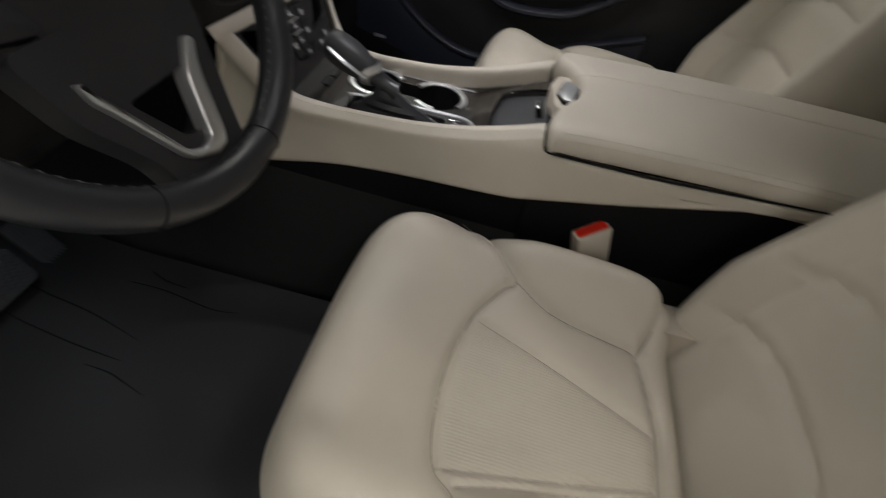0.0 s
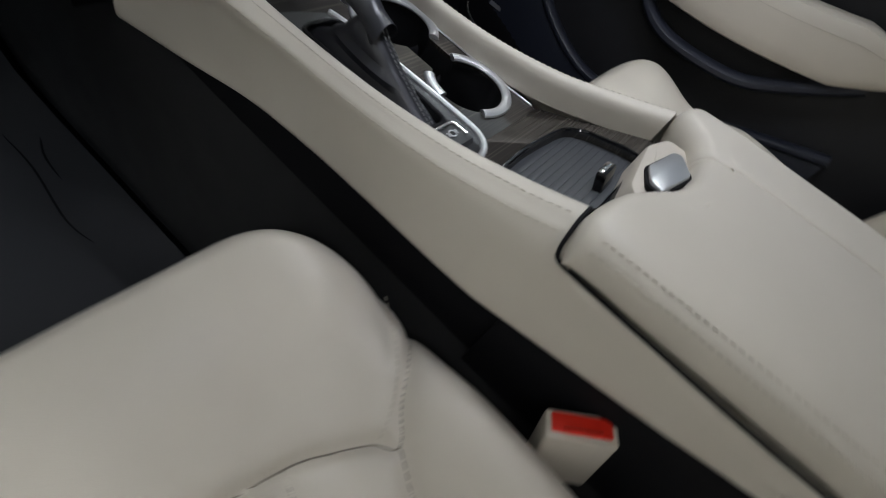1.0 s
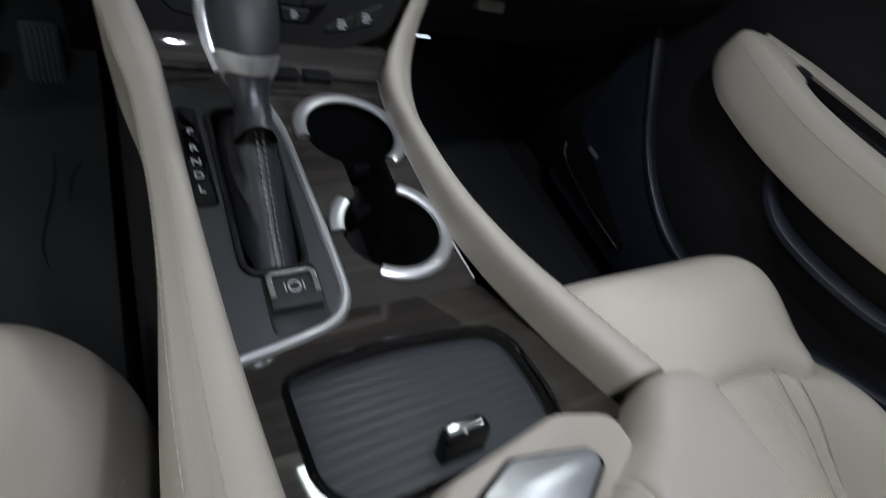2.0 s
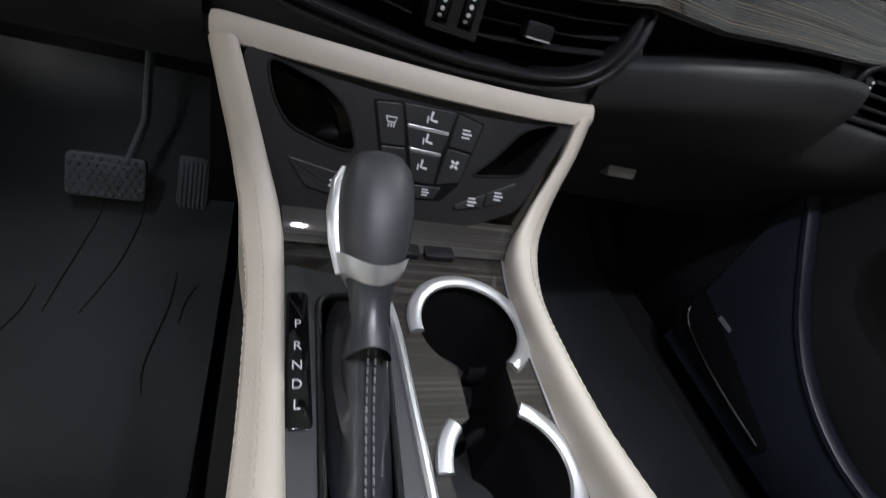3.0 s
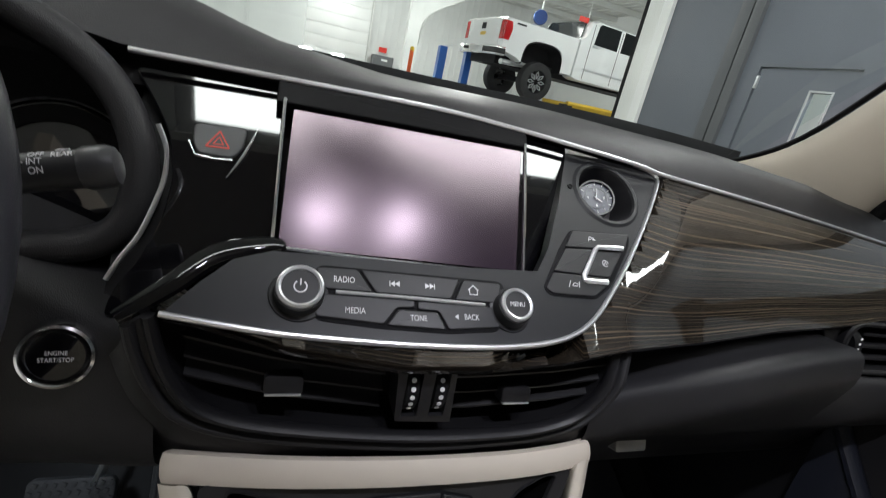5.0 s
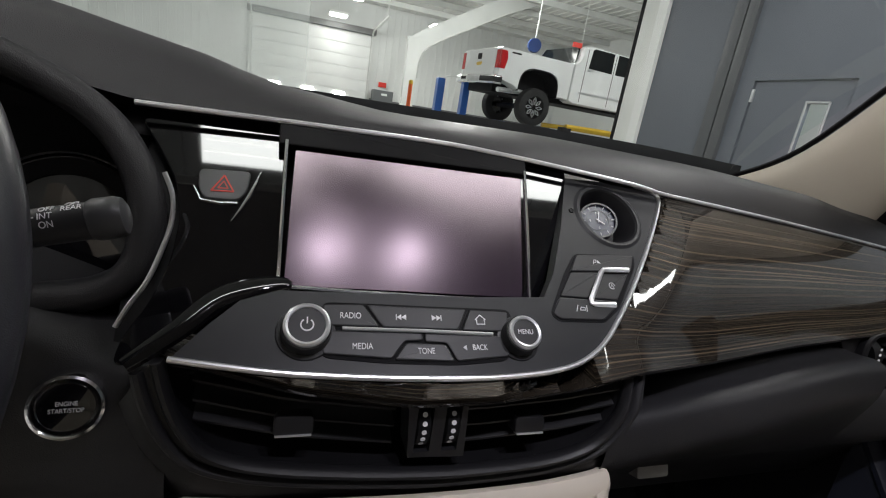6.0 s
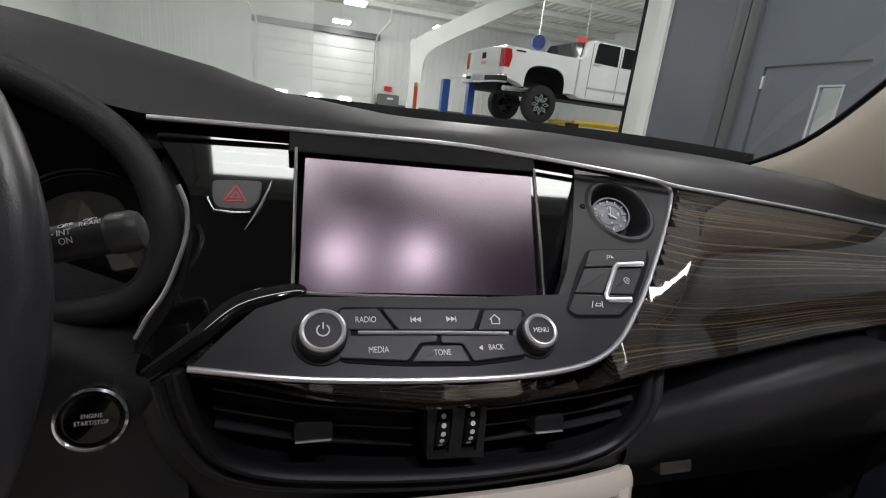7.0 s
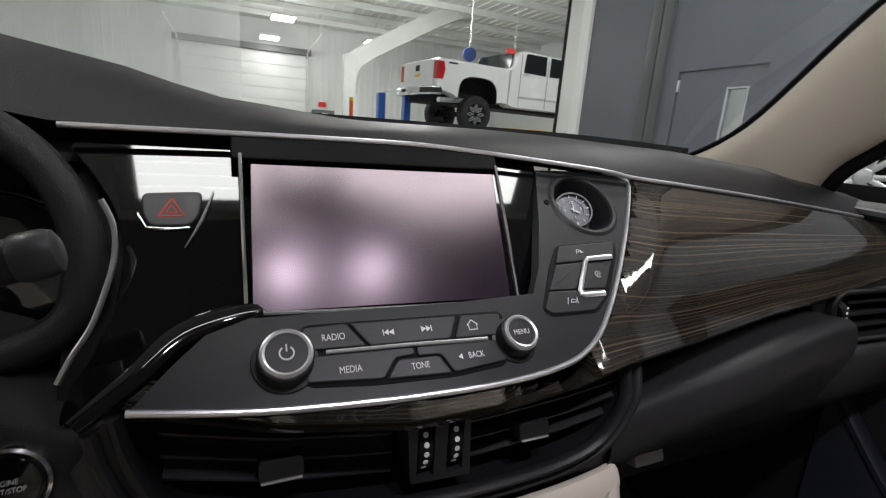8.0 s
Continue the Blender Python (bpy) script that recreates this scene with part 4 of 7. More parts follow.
# clock in its tunnel
clock = part("clock", lathe([(0.0272, -0.001), (0.0215, -0.015), (0.0195, -0.021), (0.0, -0.021)], FAS, 48, *clock_c), DARK_HARD, info, "small analogue clock with a dark blue dial")
part("bezel", lathe([(0.0272, -0.003), (0.0272, -0.001), (0.0285, 0.0014), (0.031, 0.0016), (0.0335, 0.0)], FAS, 48, *clock_c), FASCIA, clock, "grey round bezel")
DIAL = lay(at(FAS, clock_c[0] - 0.0035, clock_c[1] + 0.001, -0.010), (-0.25, -0.74, 0.62))
part("dial", lathe([(0.0, 0.0), (0.0152, 0.0), (0.0160, 0.0015), (0.0170, 0.002), (0.0172, -0.008)], DIAL, 40), grainy("midnight_blue_dial", (0.02, 0.022, 0.05), 0.3, 500, 0.0, 0.1, 60), clock, "dark blue dial")
part("ring", lathe([(0.0097, 0.0006), (0.0097, 0.001), (0.0100, 0.001), (0.0100, 0.0006)], DIAL, 40), PANEL, clock, "thin silver ring")
part("ring", lathe([(0.0152, 0.0012), (0.0154, 0.0024), (0.0170, 0.0024), (0.0173, 0.001)], DIAL, 40), PANEL, clock, "silver rim")
ticks = []
for i in range(12):
    a = 2 * math.pi * i / 12
    ticks.append(stroke([(0.0120 * math.cos(a), 0.0120 * math.sin(a)), (0.0147 * math.cos(a), 0.0147 * math.sin(a))], 0.0005))
ticks.append(stroke([(0.0, -0.002), (0.0016, 0.0085)], 0.0008))
ticks.append(stroke([(-0.0014, 0.0014), (0.0052, -0.0042)], 0.0010))
mark(ticks, DIAL, 0.0016, INK, clock, "pointer")
for txt, u, v in (("12", 0, 0.0072), ("3", 0.0072, 0), ("6", 0, -0.0072), ("9", -0.0072, 0)):
    writing(txt, 0.0036, DIAL, u, v, 0.0012, INK, clock, "numeral")
part("sensor", lathe([(0.0, 0.0004), (0.0017, 0.0004), (0.0021, 0.0009), (0.0026, 0.0)], FAS, 16, 0.122, 0.124), BLACK, info, "small black microphone hole")


def key(poly, h=0.0022, r=0.0022, mat=None, name="button", fr=FAS, parent=None):
    return part(name, slab(soft_poly(poly, r), fr, -0.003, h, 0.0009), mat or BUTTON, parent or info, sharp=15)


part("key_bed", slab(soft_poly([(-0.082, 0.0325), (0.046, 0.0305), (0.045, 0.006), (0.038, -0.006), (0.002, -0.0085), (-0.045, -0.0068), (-0.082, -0.003)], 0.006), FAS, -0.002, 0.0006, 0.0003), BLACK, info, "black gap round the buttons")
k = key([(-0.081, 0.0303), (-0.0567, 0.0309), (-0.0468, 0.0158), (-0.081, 0.0165)])
writing("RADIO", 0.0056, FAS, -0.0645, 0.0228, 0.0023, INK, k, stretch=0.76)
k = key([(-0.0548, 0.0308), (0.0128, 0.0294), (0.0052, 0.0144), (-0.0448, 0.0156)])
for cx, s in ((-0.0325, -1), (-0.0095, 1)):
    mark([[Vector((cx + s * x, 0.0225 + y)) for x, y in tri] for tri in (((-0.003, 0.0019), (0.0002, 0.0), (-0.003, -0.0019)), ((0.0002, 0.0019), (0.003, 0.0), (0.0002, -0.0019)), ((0.0031, 0.0019), (0.0037, 0.0019), (0.0037, -0.0019), (0.0031, -0.0019)))], FAS, 0.0023, INK, k)
k = key([(0.0150, 0.0293), (0.043, 0.0281), (0.040, 0.0136), (0.0076, 0.0142)])
mark([stroke([(0.0178, 0.0218), (0.0215, 0.0252), (0.0252, 0.0218)], 0.0007), stroke([(0.0187, 0.022), (0.0187, 0.0187), (0.0243, 0.0187), (0.0243, 0.022)], 0.0007)], FAS, 0.0023, INK, k)
k = key([(-0.081, 0.0135), (-0.0195, 0.0122), (-0.0195, 0.0071), (-0.0312, 0.0066), (-0.0397, -0.0045), (-0.081, -0.0012)])
writing("MEDIA", 0.0056, FAS, -0.0575, 0.0032, 0.0023, INK, k, stretch=0.76)
k = key([(-0.0303, 0.0058), (-0.0050, 0.0050), (0.0007, -0.0066), (-0.0385, -0.0050)])
writing("TONE", 0.0054, FAS, -0.0178, 0.0002, 0.0023, INK, k, stretch=0.76)
k = key([(-0.0182, 0.0121), (0.043, 0.0105), (0.038, -0.0035), (0.0020, -0.0064), (-0.0038, 0.0055), (-0.0182, 0.0062)])
writing("BACK", 0.0054, FAS, 0.0185, 0.0025, 0.0023, INK, k, stretch=0.76)
mark([[Vector(p) for p in ((0.0065, 0.0025), (0.0092, 0.0043), (0.0092, 0.0007))]], FAS, 0.0023, INK, k)
part("silver_bar", tube([at(FAS, -0.0695, 0.0146, 0.002), at(FAS, -0.02, 0.0135, 0.0022), at(FAS, 0.029, 0.0118, 0.002)], 0.0013, 0.0013, 8, up=FAS[3]), SILVER, info, "thin silver bar between the buttons")
for (u, v), r, lab in (((-0.0905, 0.0124), 0.0128, "silver-ringed power and volume knob"), ((0.0478, 0.0095), 0.0112, "silver-ringed menu knob")):
    kn = part("knob", lathe([(r + 0.0045, 0.0), (r + 0.004, 0.0015), (r + 0.0018, 0.002), (r + 0.0014, 0.0105), (r, 0.0118), (r - 0.001, 0.0125), (0, 0.0125)], FAS, 48, u, v), BUTTON, info, lab)
    part("knob_ring", lathe([(r - 0.0024, 0.0124), (r - 0.0022, 0.0134), (r - 0.0010, 0.0139), (r + 0.0003, 0.0130), (r + 0.0006, 0.0108)], FAS, 48, u, v), SILVER, kn, "bright chrome ring")
    if r > 0.012:
        arc = [(u + 0.0035 * math.sin(a), v + 0.0035 * math.cos(a)) for a in [radians(35 + 290 * i / 20) for i in range(21)]]
        mark([stroke(arc, 0.0008), stroke([(u, v + 0.0008), (u, v + 0.0047)], 0.0008)], FAS, 0.0127, INK, kn)
    else:
        writing("MENU", 0.0048, FAS, u, v, 0.0127, INK, kn, stretch=0.85)

part("key_bed", slab(soft_poly([(0.112, 0.0807), (0.1705, 0.0835), (0.168, 0.0725), (0.139, 0.0335), (0.1225, 0.0222), (0.0835, 0.0225), (0.078, 0.0285), (0.098, 0.062)], 0.004), FAS, -0.002, 0.0005, 0.0003), BLACK, info, "black gap round the buttons")
k = key([(0.1128, 0.0793), (0.169, 0.0822), (0.161, 0.0668), (0.1035, 0.0638)], 0.002)
mark([stroke([(0.1262, 0.0712), (0.1278, 0.0752), (0.1297, 0.075), (0.1293, 0.0731), (0.1275, 0.0729)], 0.0005), [Vector(p) for p in ((0.1308, 0.0750), (0.1334, 0.0722), (0.1304, 0.0724))]], FAS, 0.0021, INK, k)
k = key([(0.1028, 0.0626), (0.1292, 0.064), (0.1125, 0.0412), (0.0885, 0.0422)], 0.002)
k = key([(0.0878, 0.0412), (0.1385, 0.0398), (0.136, 0.0345), (0.1213, 0.0238), (0.0845, 0.024), (0.0795, 0.0285)], 0.002)
mark([stroke([(0.0992, 0.0300), (0.1016, 0.0352)], 0.0005), stroke([(0.1090, 0.0350), (0.1082, 0.0300)], 0.0005), stroke([(0.1025, 0.0312), (0.1070, 0.0312), (0.1076, 0.0330), (0.1040, 0.0336), (0.1025, 0.0312)], 0.0005)], FAS, 0.0021, INK, k)
k = key([(0.1325, 0.0632), (0.1575, 0.0645), (0.139, 0.0405), (0.1165, 0.0412)], 0.002)
mark([stroke([(0.1375 + 0.0026 * math.cos(a), 0.0525 + 0.0026 * math.sin(a)) for a in [2 * math.pi * i / 20 for i in range(18)]], 0.0005), stroke([(0.1361, 0.0513), (0.1378, 0.0540), (0.1385, 0.0511)], 0.0005)], FAS, 0.0021, INK, k)
part("silver_bracket", tube([at(FAS, u, v, 0.003) for u, v in ((0.1575, 0.0672), (0.1335, 0.066), (0.1300, 0.0632), (0.1142, 0.0398), (0.1138, 0.0368), (0.1165, 0.0358), (0.1345, 0.0358))], 0.0021, 0.0016, 8, up=FAS[3]), SILVER, info, "satin chrome bracket round a button")

# hazard switch
hz = part("hazard_switch", slab(soft_poly([(-0.1645, 0.0875), (-0.1315, 0.0890), (-0.1330, 0.0735), (-0.1385, 0.0655), (-0.1595, 0.0655), (-0.1635, 0.0735)], 0.0045), WNG, -0.002, 0.002, 0.001), PANEL, info, "grey hazard switch with a red triangle", sharp=15)
tri_o = [(-0.1555, 0.0715), (-0.1415, 0.0720), (-0.1482, 0.0835)]
mark([stroke([tri_o[0], tri_o[1]], 0.0009), stroke([tri_o[1], tri_o[2]], 0.0009), stroke([tri_o[2], tri_o[0]], 0.0009), stroke([(-0.1515, 0.0738), (-0.1452, 0.074)], 0.0006), stroke([(-0.1452, 0.074), (-0.1482, 0.0792)], 0.0006), stroke([(-0.1482, 0.0792), (-0.1515, 0.0738)], 0.0006)], WNG, 0.0022, RED_INK, hz)
part("frame", tube([at(WNG, u, v, 0.001) for u, v in ((-0.166, 0.074), (-0.1612, 0.0648), (-0.150, 0.0635), (-0.1385, 0.0642))], 0.0009, 0.0012, 6, up=WNG[3]), CHROME, hz, "chrome rim")
part("tick", tube([at(WNG, u, v, 0.0015) for u, v in ((-0.1255, 0.0892), (-0.1285, 0.0790), (-0.1320, 0.0690), (-0.1362, 0.0600), (-0.1410, 0.0510))], [0.0004, 0.0010, 0.0013, 0.0009, 0.0003], [0.0004, 0.0010, 0.0012, 0.0009, 0.0003], 8, up=WNG[3]), CHROME, hz, "chrome tick-shaped trim")

# ---- centre air vents ----
vent_rim = [(p.x, p.y) for p in spline([(-0.1655, 0.070, 0), (-0.162, 0.05, 0), (-0.1545, 0.028, 0), (-0.140, 0.008, 0), (-0.110, -0.0045, 0), (-0.055, -0.0135, 0), (0.0, -0.0185, 0), (0.045, -0.019, 0), (0.087, -0.0165, 0), (0.118, -0.0085, 0), (0.136, 0.006, 0), (0.148, 0.032, 0), (0.154, 0.055, 0)], 4)]


def vent_deep(u, v):
    return -0.5 * max(0.0, v - 0.024) if u > 0 else 0.0


def slat(x0, x1, drop, depth=0.011, tilt=0.35):
    rows = []
    for i in range(9):
        x = x0 + (x1 - x0) * i / 8
        p = along(LIP, x)
        c = Vector((x, -0.030, p.z - drop))
        rows.append([c + Vector((0, -depth * 0.5, -depth * 0.5 * tilt + 0.0006)), c + Vector((0, 0, 0.0014)), c + Vector((0, depth * 0.5, depth * 0.5 * tilt)), c + Vector((0, 0, -0.001)), c + Vector((0, -depth * 0.5, -depth * 0.5 * tilt - 0.0009))])
    return loft(rows, closed=True, caps=True)


def vent(name, x0, x1, tab_x, label):
    ob = thing(name, ((x0 + x1) / 2, -0.03, 0.545), label, "air vent", "centre vents")
    drops = (0.011, 0.024, 0.037) if x0 < 0 else (0.012, 0.025, 0.038)
    for d in drops:
        part("slat", slat(x0, x1, d), DARK_HARD, ob)
    z = along(LIP, tab_x).z - drops[1] - 0.0025
    fr = lay((tab_x, -0.040, z), (0, -1, 0.25))
    tab = part("tab", slab(rrect(0.0235, 0.0125, 0.003), fr, -0.008, 0.004, 0.0015), DARK_HARD, ob, "black slider tab")
    part("tab_edge", slab(rrect(0.0215, 0.0014, 0.0006, 3, 0, -0.0058), fr, 0.0, 0.0048, 0.0004), SILVER, tab, "chrome lower edge")
    return ob


vent("air_vent", -0.150, -0.029, -0.0935, "black slatted centre air vent beside the thumbwheels")
vent("air_vent", 0.0215, 0.146, 0.069, "black slatted centre air vent with slider tab")
bez = thing("vent_bezel", (0, -0.045, 0.53), "black curved bezel round the centre air vents", "vent bezel")
part("inner_lip", tube([at(VEN, u, v, vent_deep(u, v)) for u, v in vent_rim], 0.0035, 0.006, 10, up=(0, -1, 0)), DARK_HARD, bez)
outer = [(u * 1.062 + 0.0004, v - 0.0075 - 0.002 * (1 - min(1, abs(u) / 0.15))) for u, v in vent_rim]
part("outer_lip", tube([at(VEN, u, v, -0.002 + vent_deep(u, v)) for u, v in outer], 0.004, 0.005, 10, up=(0, -1, 0)), DARK, bez)
part("skirt", loft([[at(VEN, u, v, vent_deep(u, v)) for u, v in vent_rim], [at(VEN, u * 1.06, v - 0.008, -0.001 + vent_deep(u, v)) for u, v in vent_rim], [at(VEN, u * 1.09, v - 0.022, -0.004 + vent_deep(u, v)) for u, v in vent_rim], [at(VEN, u * 1.17, v - 0.046, -0.012 - (0.012 if u < 0 else 0.0) * min(1.0, max(0.0, abs(u) - 0.10) / 0.05)) for u, v in vent_rim]]), DARK, bez)
part("duct", loft([[at(VEN, u, v, -0.002) for u, v in vent_rim], [at(VEN, u * 0.98, v + 0.002, -0.03) for u, v in vent_rim]]), BLACK, bez)
div = part("divider", plate(soft_poly([(-0.0245, 0.040), (0.0165, 0.038), (0.0195, -0.0045), (-0.0205, -0.0025)], 0.001), [soft_poly([(u - 0.0055, 0.037), (u + 0.0055, 0.037), (u + 0.0062, 0.001), (u - 0.0048, 0.001)], 0.001) for u in (-0.0122, 0.0072)], VEN, 0.003, -0.02, -0.012), DARK_HARD, bez, "grey centre divider")
for u in (-0.0125, 0.0075):
    tw = part("thumbwheel", lathe([(0.0, -0.0046), (0.019, -0.0046), (0.0198, -0.004), (0.0198, 0.004), (0.019, 0.0046), (0.0, 0.0046)], lay((u + 0.0004, -0.030, 0.563), (1, 0, 0), (0, 1, 0)), 40), BLACK, bez, "black knurled thumbwheel")
    dots = []
    for i in range(5):
        fr = lay((u + 0.0004, -0.030 - 0.0199 * math.cos(radians(-34 + 17 * i)), 0.563 + 0.0199 * math.sin(radians(-34 + 17 * i))), (0, -math.cos(radians(-34 + 17 * i)), math.sin(radians(-34 + 17 * i))))
        dots.append(slab([Vector((0.0017 * math.cos(2 * math.pi * j / 10), 0.0017 * math.sin(2 * math.pi * j / 10))) for j in range(10)], fr, -0.0004, 0.0003, 0))
    part("dots", join(*dots), INK, tw, smooth=False)

# ---- climate panel ----
climate = thing("climate_panel", (0, -0.08, 0.40), "black climate control panel with two open pockets", "climate panel")
POCKET = grainy("pocket_gloss_black", (0.006, 0.006, 0.006), 0.12, 500, 0.0, 0.1, 9, coat=0.5)
cl_out = soft_poly([(-0.139, 0.0215), (0.118, 0.0225), (0.130, 0.016), (0.108, -0.035), (0.092, -0.066), (0.05, -0.084), (0.0, -0.0905), (-0.06, -0.0965), (-0.098, -0.0965), (-0.112, -0.080), (-0.124, -0.03)], 0.01)
pk_l = soft_poly([(-0.1235, 0.0195), (-0.0821, 0.0075), (-0.0641, -0.0067), (-0.0531, -0.0377), (-0.0761, -0.0352), (-0.1046, -0.0259), (-0.1159, -0.0087)], 0.012, 5)
pk_r = soft_poly([(0.0607, -0.0235), (0.082, 0.003), (0.107, 0.0134), (0.1165, 0.0126), (0.0922, -0.0341), (0.0417, -0.0412)], 0.008, 5)
part("face", plate(cl_out, [pk_l, pk_r], CLI, 0.0, -0.012, -0.006), CLIMATE, climate, "satin black face")
for pk in (pk_l, pk_r):
    c = sum(pk, Vector((0, 0))) / len(pk)
    bm = loft([[at(CLI, p.x, p.y, -0.004) for p in pk], [at(CLI, c.x + (p.x - c.x) * 0.97, c.y + (p.y - c.y) * 0.97, -0.02) for p in pk], [at(CLI, c.x + (p.x - c.x) * 0.85, c.y + (p.y - c.y) * 0.85, -0.045) for p in pk]], closed=True)
    bm.faces.new([bm.verts.new(at(CLI, c.x + (p.x - c.x) * 0.85, c.y + (p.y - c.y) * 0.85, -0.045)) for p in pk])
    part("pocket", bm, POCKET, climate, "glossy black open pocket")
    part("pocket_rim", tube([at(CLI, p.x, p.y, 0.0003) for p in pk], 0.0011, 0.0011, 6, up=CLI[3], closed=True), DARK_HARD, climate)


def ckey(poly, h=0.002):
    return part("button", slab(soft_poly(poly, 0.0018), CLI, -0.002, h, 0.0008), BUTTON, climate, sharp=15)


def fan_sign(cx, cy, s, parent, kind):
    """Small climate signs: fan blades, arrows, glass outlines."""
    if kind == "fan":
        polys = [stroke([(cx + s * 0.25 * math.cos(a), cy + s * 0.25 * math.sin(a)), (cx + s * math.cos(a + 0.35), cy + s * math.sin(a + 0.35))], s * 0.5) for a in (0.4, 1.97, 3.54, 5.11)]
    elif kind == "glass":
        polys = [stroke([(cx - s, cy + s * 0.8), (cx + s, cy + s * 0.8), (cx + s * 0.7, cy - s * 0.1), (cx - s * 0.7, cy - s * 0.1), (cx - s, cy + s * 0.8)], s * 0.25)]
        polys += [stroke([(cx + d * s, cy - s), (cx + d * s + s * 0.15, cy - s * 0.3)], s * 0.22) for d in (-0.5, 0.0, 0.5)]
    elif kind == "seat":
        polys = [stroke([(cx - s * 0.2, cy + s), (cx - s * 0.4, cy - s * 0.3), (cx + s * 0.8, cy - s * 0.5)], s * 0.42), stroke([(cx - s * 0.9, cy + s * 0.2), (cx - s * 0.9, cy - s * 0.9)], s * 0.25)]
    else:
        polys = [stroke([(cx - s, cy), (cx + s, cy)], s * 0.35), stroke([(cx - s, cy - s * 0.7), (cx + s * 0.6, cy - s * 0.7)], s * 0.3), stroke([(cx - s, cy + s * 0.7), (cx + s * 0.6, cy + s * 0.7)], s * 0.3)]
    mark(polys, CLI, 0.0022, INK, parent)


part("key_bed", slab(soft_poly([(-0.0468, 0.0048), (-0.0236, 0.0075), (0.0214, 0.008), (0.0466, 0.0022), (0.0335, -0.050), (0.0195, -0.0655), (-0.006, -0.0668), (-0.0298, -0.0605)], 0.003), CLI, -0.002, 0.0006, 0.0003), BLACK, climate, "black gap round the buttons")
k = ckey([(-0.0448, 0.003), (-0.0248, 0.005), (-0.0172, -0.0262), (-0.0368, -0.0272)])
fan_sign(-0.0312, -0.0095, 0.0042, k, "glass")
k = ckey([(-0.0365, -0.0285), (-0.0170, -0.0275), (-0.0088, -0.0585), (-0.0285, -0.0588)])
fan_sign(-0.0228, -0.0405, 0.0042, k, "glass")
k = ckey([(-0.0234, 0.006), (0.0208, 0.0064), (0.0172, -0.0095), (-0.0192, -0.0085)])
fan_sign(0.0015, -0.0012, 0.0048, k, "seat")
k = ckey([(-0.0188, -0.0108), (0.0168, -0.0118), (0.0135, -0.0268), (-0.0145, -0.0255)])
fan_sign(0.0005, -0.0182, 0.0045, k, "seat")
k = ckey([(-0.0141, -0.0285), (0.0130, -0.0298), (0.0108, -0.0528), (-0.0078, -0.0525)])
fan_sign(-0.0005, -0.0385, 0.0045, k, "seat")
part("silver_bar", slab(soft_poly([(-0.0185, -0.0085), (0.0166, -0.0096), (0.0160, -0.0122), (-0.0177, -0.0112)], 0.0006), CLI, 0, 0.0027, 0.0005), SILVER, climate, "silver bar between buttons")
part("silver_bar", slab(soft_poly([(-0.0142, -0.0258), (0.0131, -0.0270), (0.0125, -0.0294), (-0.0135, -0.0283)], 0.0006), CLI, 0, 0.0027, 0.0005), SILVER, climate, "silver bar between buttons")
k = ckey([(0.0224, 0.0056), (0.0446, 0.001), (0.0392, -0.0225), (0.0182, -0.0205)])
fan_sign(0.0318, -0.0085, 0.0042, k, "bars")
k = ckey([(0.0179, -0.0222), (0.0388, -0.0242), (0.0330, -0.0480), (0.0125, -0.0525)])
fan_sign(0.0258, -0.034, 0.0042, k, "fan")
k = ckey([(-0.0065, -0.0545), (0.0118, -0.0545), (0.0185, -0.0535), (0.0130, -0.0645), (-0.0045, -0.0652)])
fan_sign(0.0052, -0.0595, 0.0032, k, "bars")
k = ckey([(0.0325, -0.0668), (0.0595, -0.0535), (0.058, -0.0655), (0.0335, -0.0712)])
fan_sign(0.0478, -0.0622, 0.0042, k, "bars")
k = ckey([(0.0605, -0.0530), (0.0862, -0.0405), (0.083, -0.0575), (0.059, -0.0652)])
fan_sign(0.071, -0.0545, 0.0042, k, "bars")
k = ckey([(-0.1035, -0.047), (-0.062, -0.0545), (-0.056, -0.0735), (-0.088, -0.0675)])
fan_sign(-0.0685, -0.0625, 0.0036, k, "fan")

# start button and its ring
STA = lay((-0.2135, -0.0265, 0.576), (0.12, -0.95, 0.28))
start = thing("start_button", (-0.2135, -0.0265, 0.576), "round black engine start button in a chrome ring", "start button")
part("cap", lathe([(0.0, 0.0040), (0.0132, 0.0037), (0.0147, 0.0025), (0.0147, -0.01)], STA, 40), GLOSS, start, "glossy black cap")
part("ring", lathe([(0.0148, 0.000), (0.0153, 0.0040), (0.0163, 0.0054), (0.0178, 0.0046), (0.0190, 0.0005), (0.0197, -0.012)], STA, 48), CHROME, start, "satin chrome ring")
writing("ENGINE", 0.0034, STA, 0.0, 0.0019, 0.0041, INK, start, stretch=0.85)
writing("START/STOP", 0.0034, STA, 0.0, -0.0019, 0.0041, INK, start, stretch=0.85)
# housings and lit lenses of the assumed, unseen footwell lamps
FOOT_GLOW = emitter("assumed_lamp_glow", (0.80, 0.90, 1.0), 3.0)
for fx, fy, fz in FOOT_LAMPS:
    fo = thing("assumed_footwell_lamp", (fx, fy, fz + 0.02), "small lit lamp assumed under the dashboard, unseen", "lamp", "courtesy lamps")
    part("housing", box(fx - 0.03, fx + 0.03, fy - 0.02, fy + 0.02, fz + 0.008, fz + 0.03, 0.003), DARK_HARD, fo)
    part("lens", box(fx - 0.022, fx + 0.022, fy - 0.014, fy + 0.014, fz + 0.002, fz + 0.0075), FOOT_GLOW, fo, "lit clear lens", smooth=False)
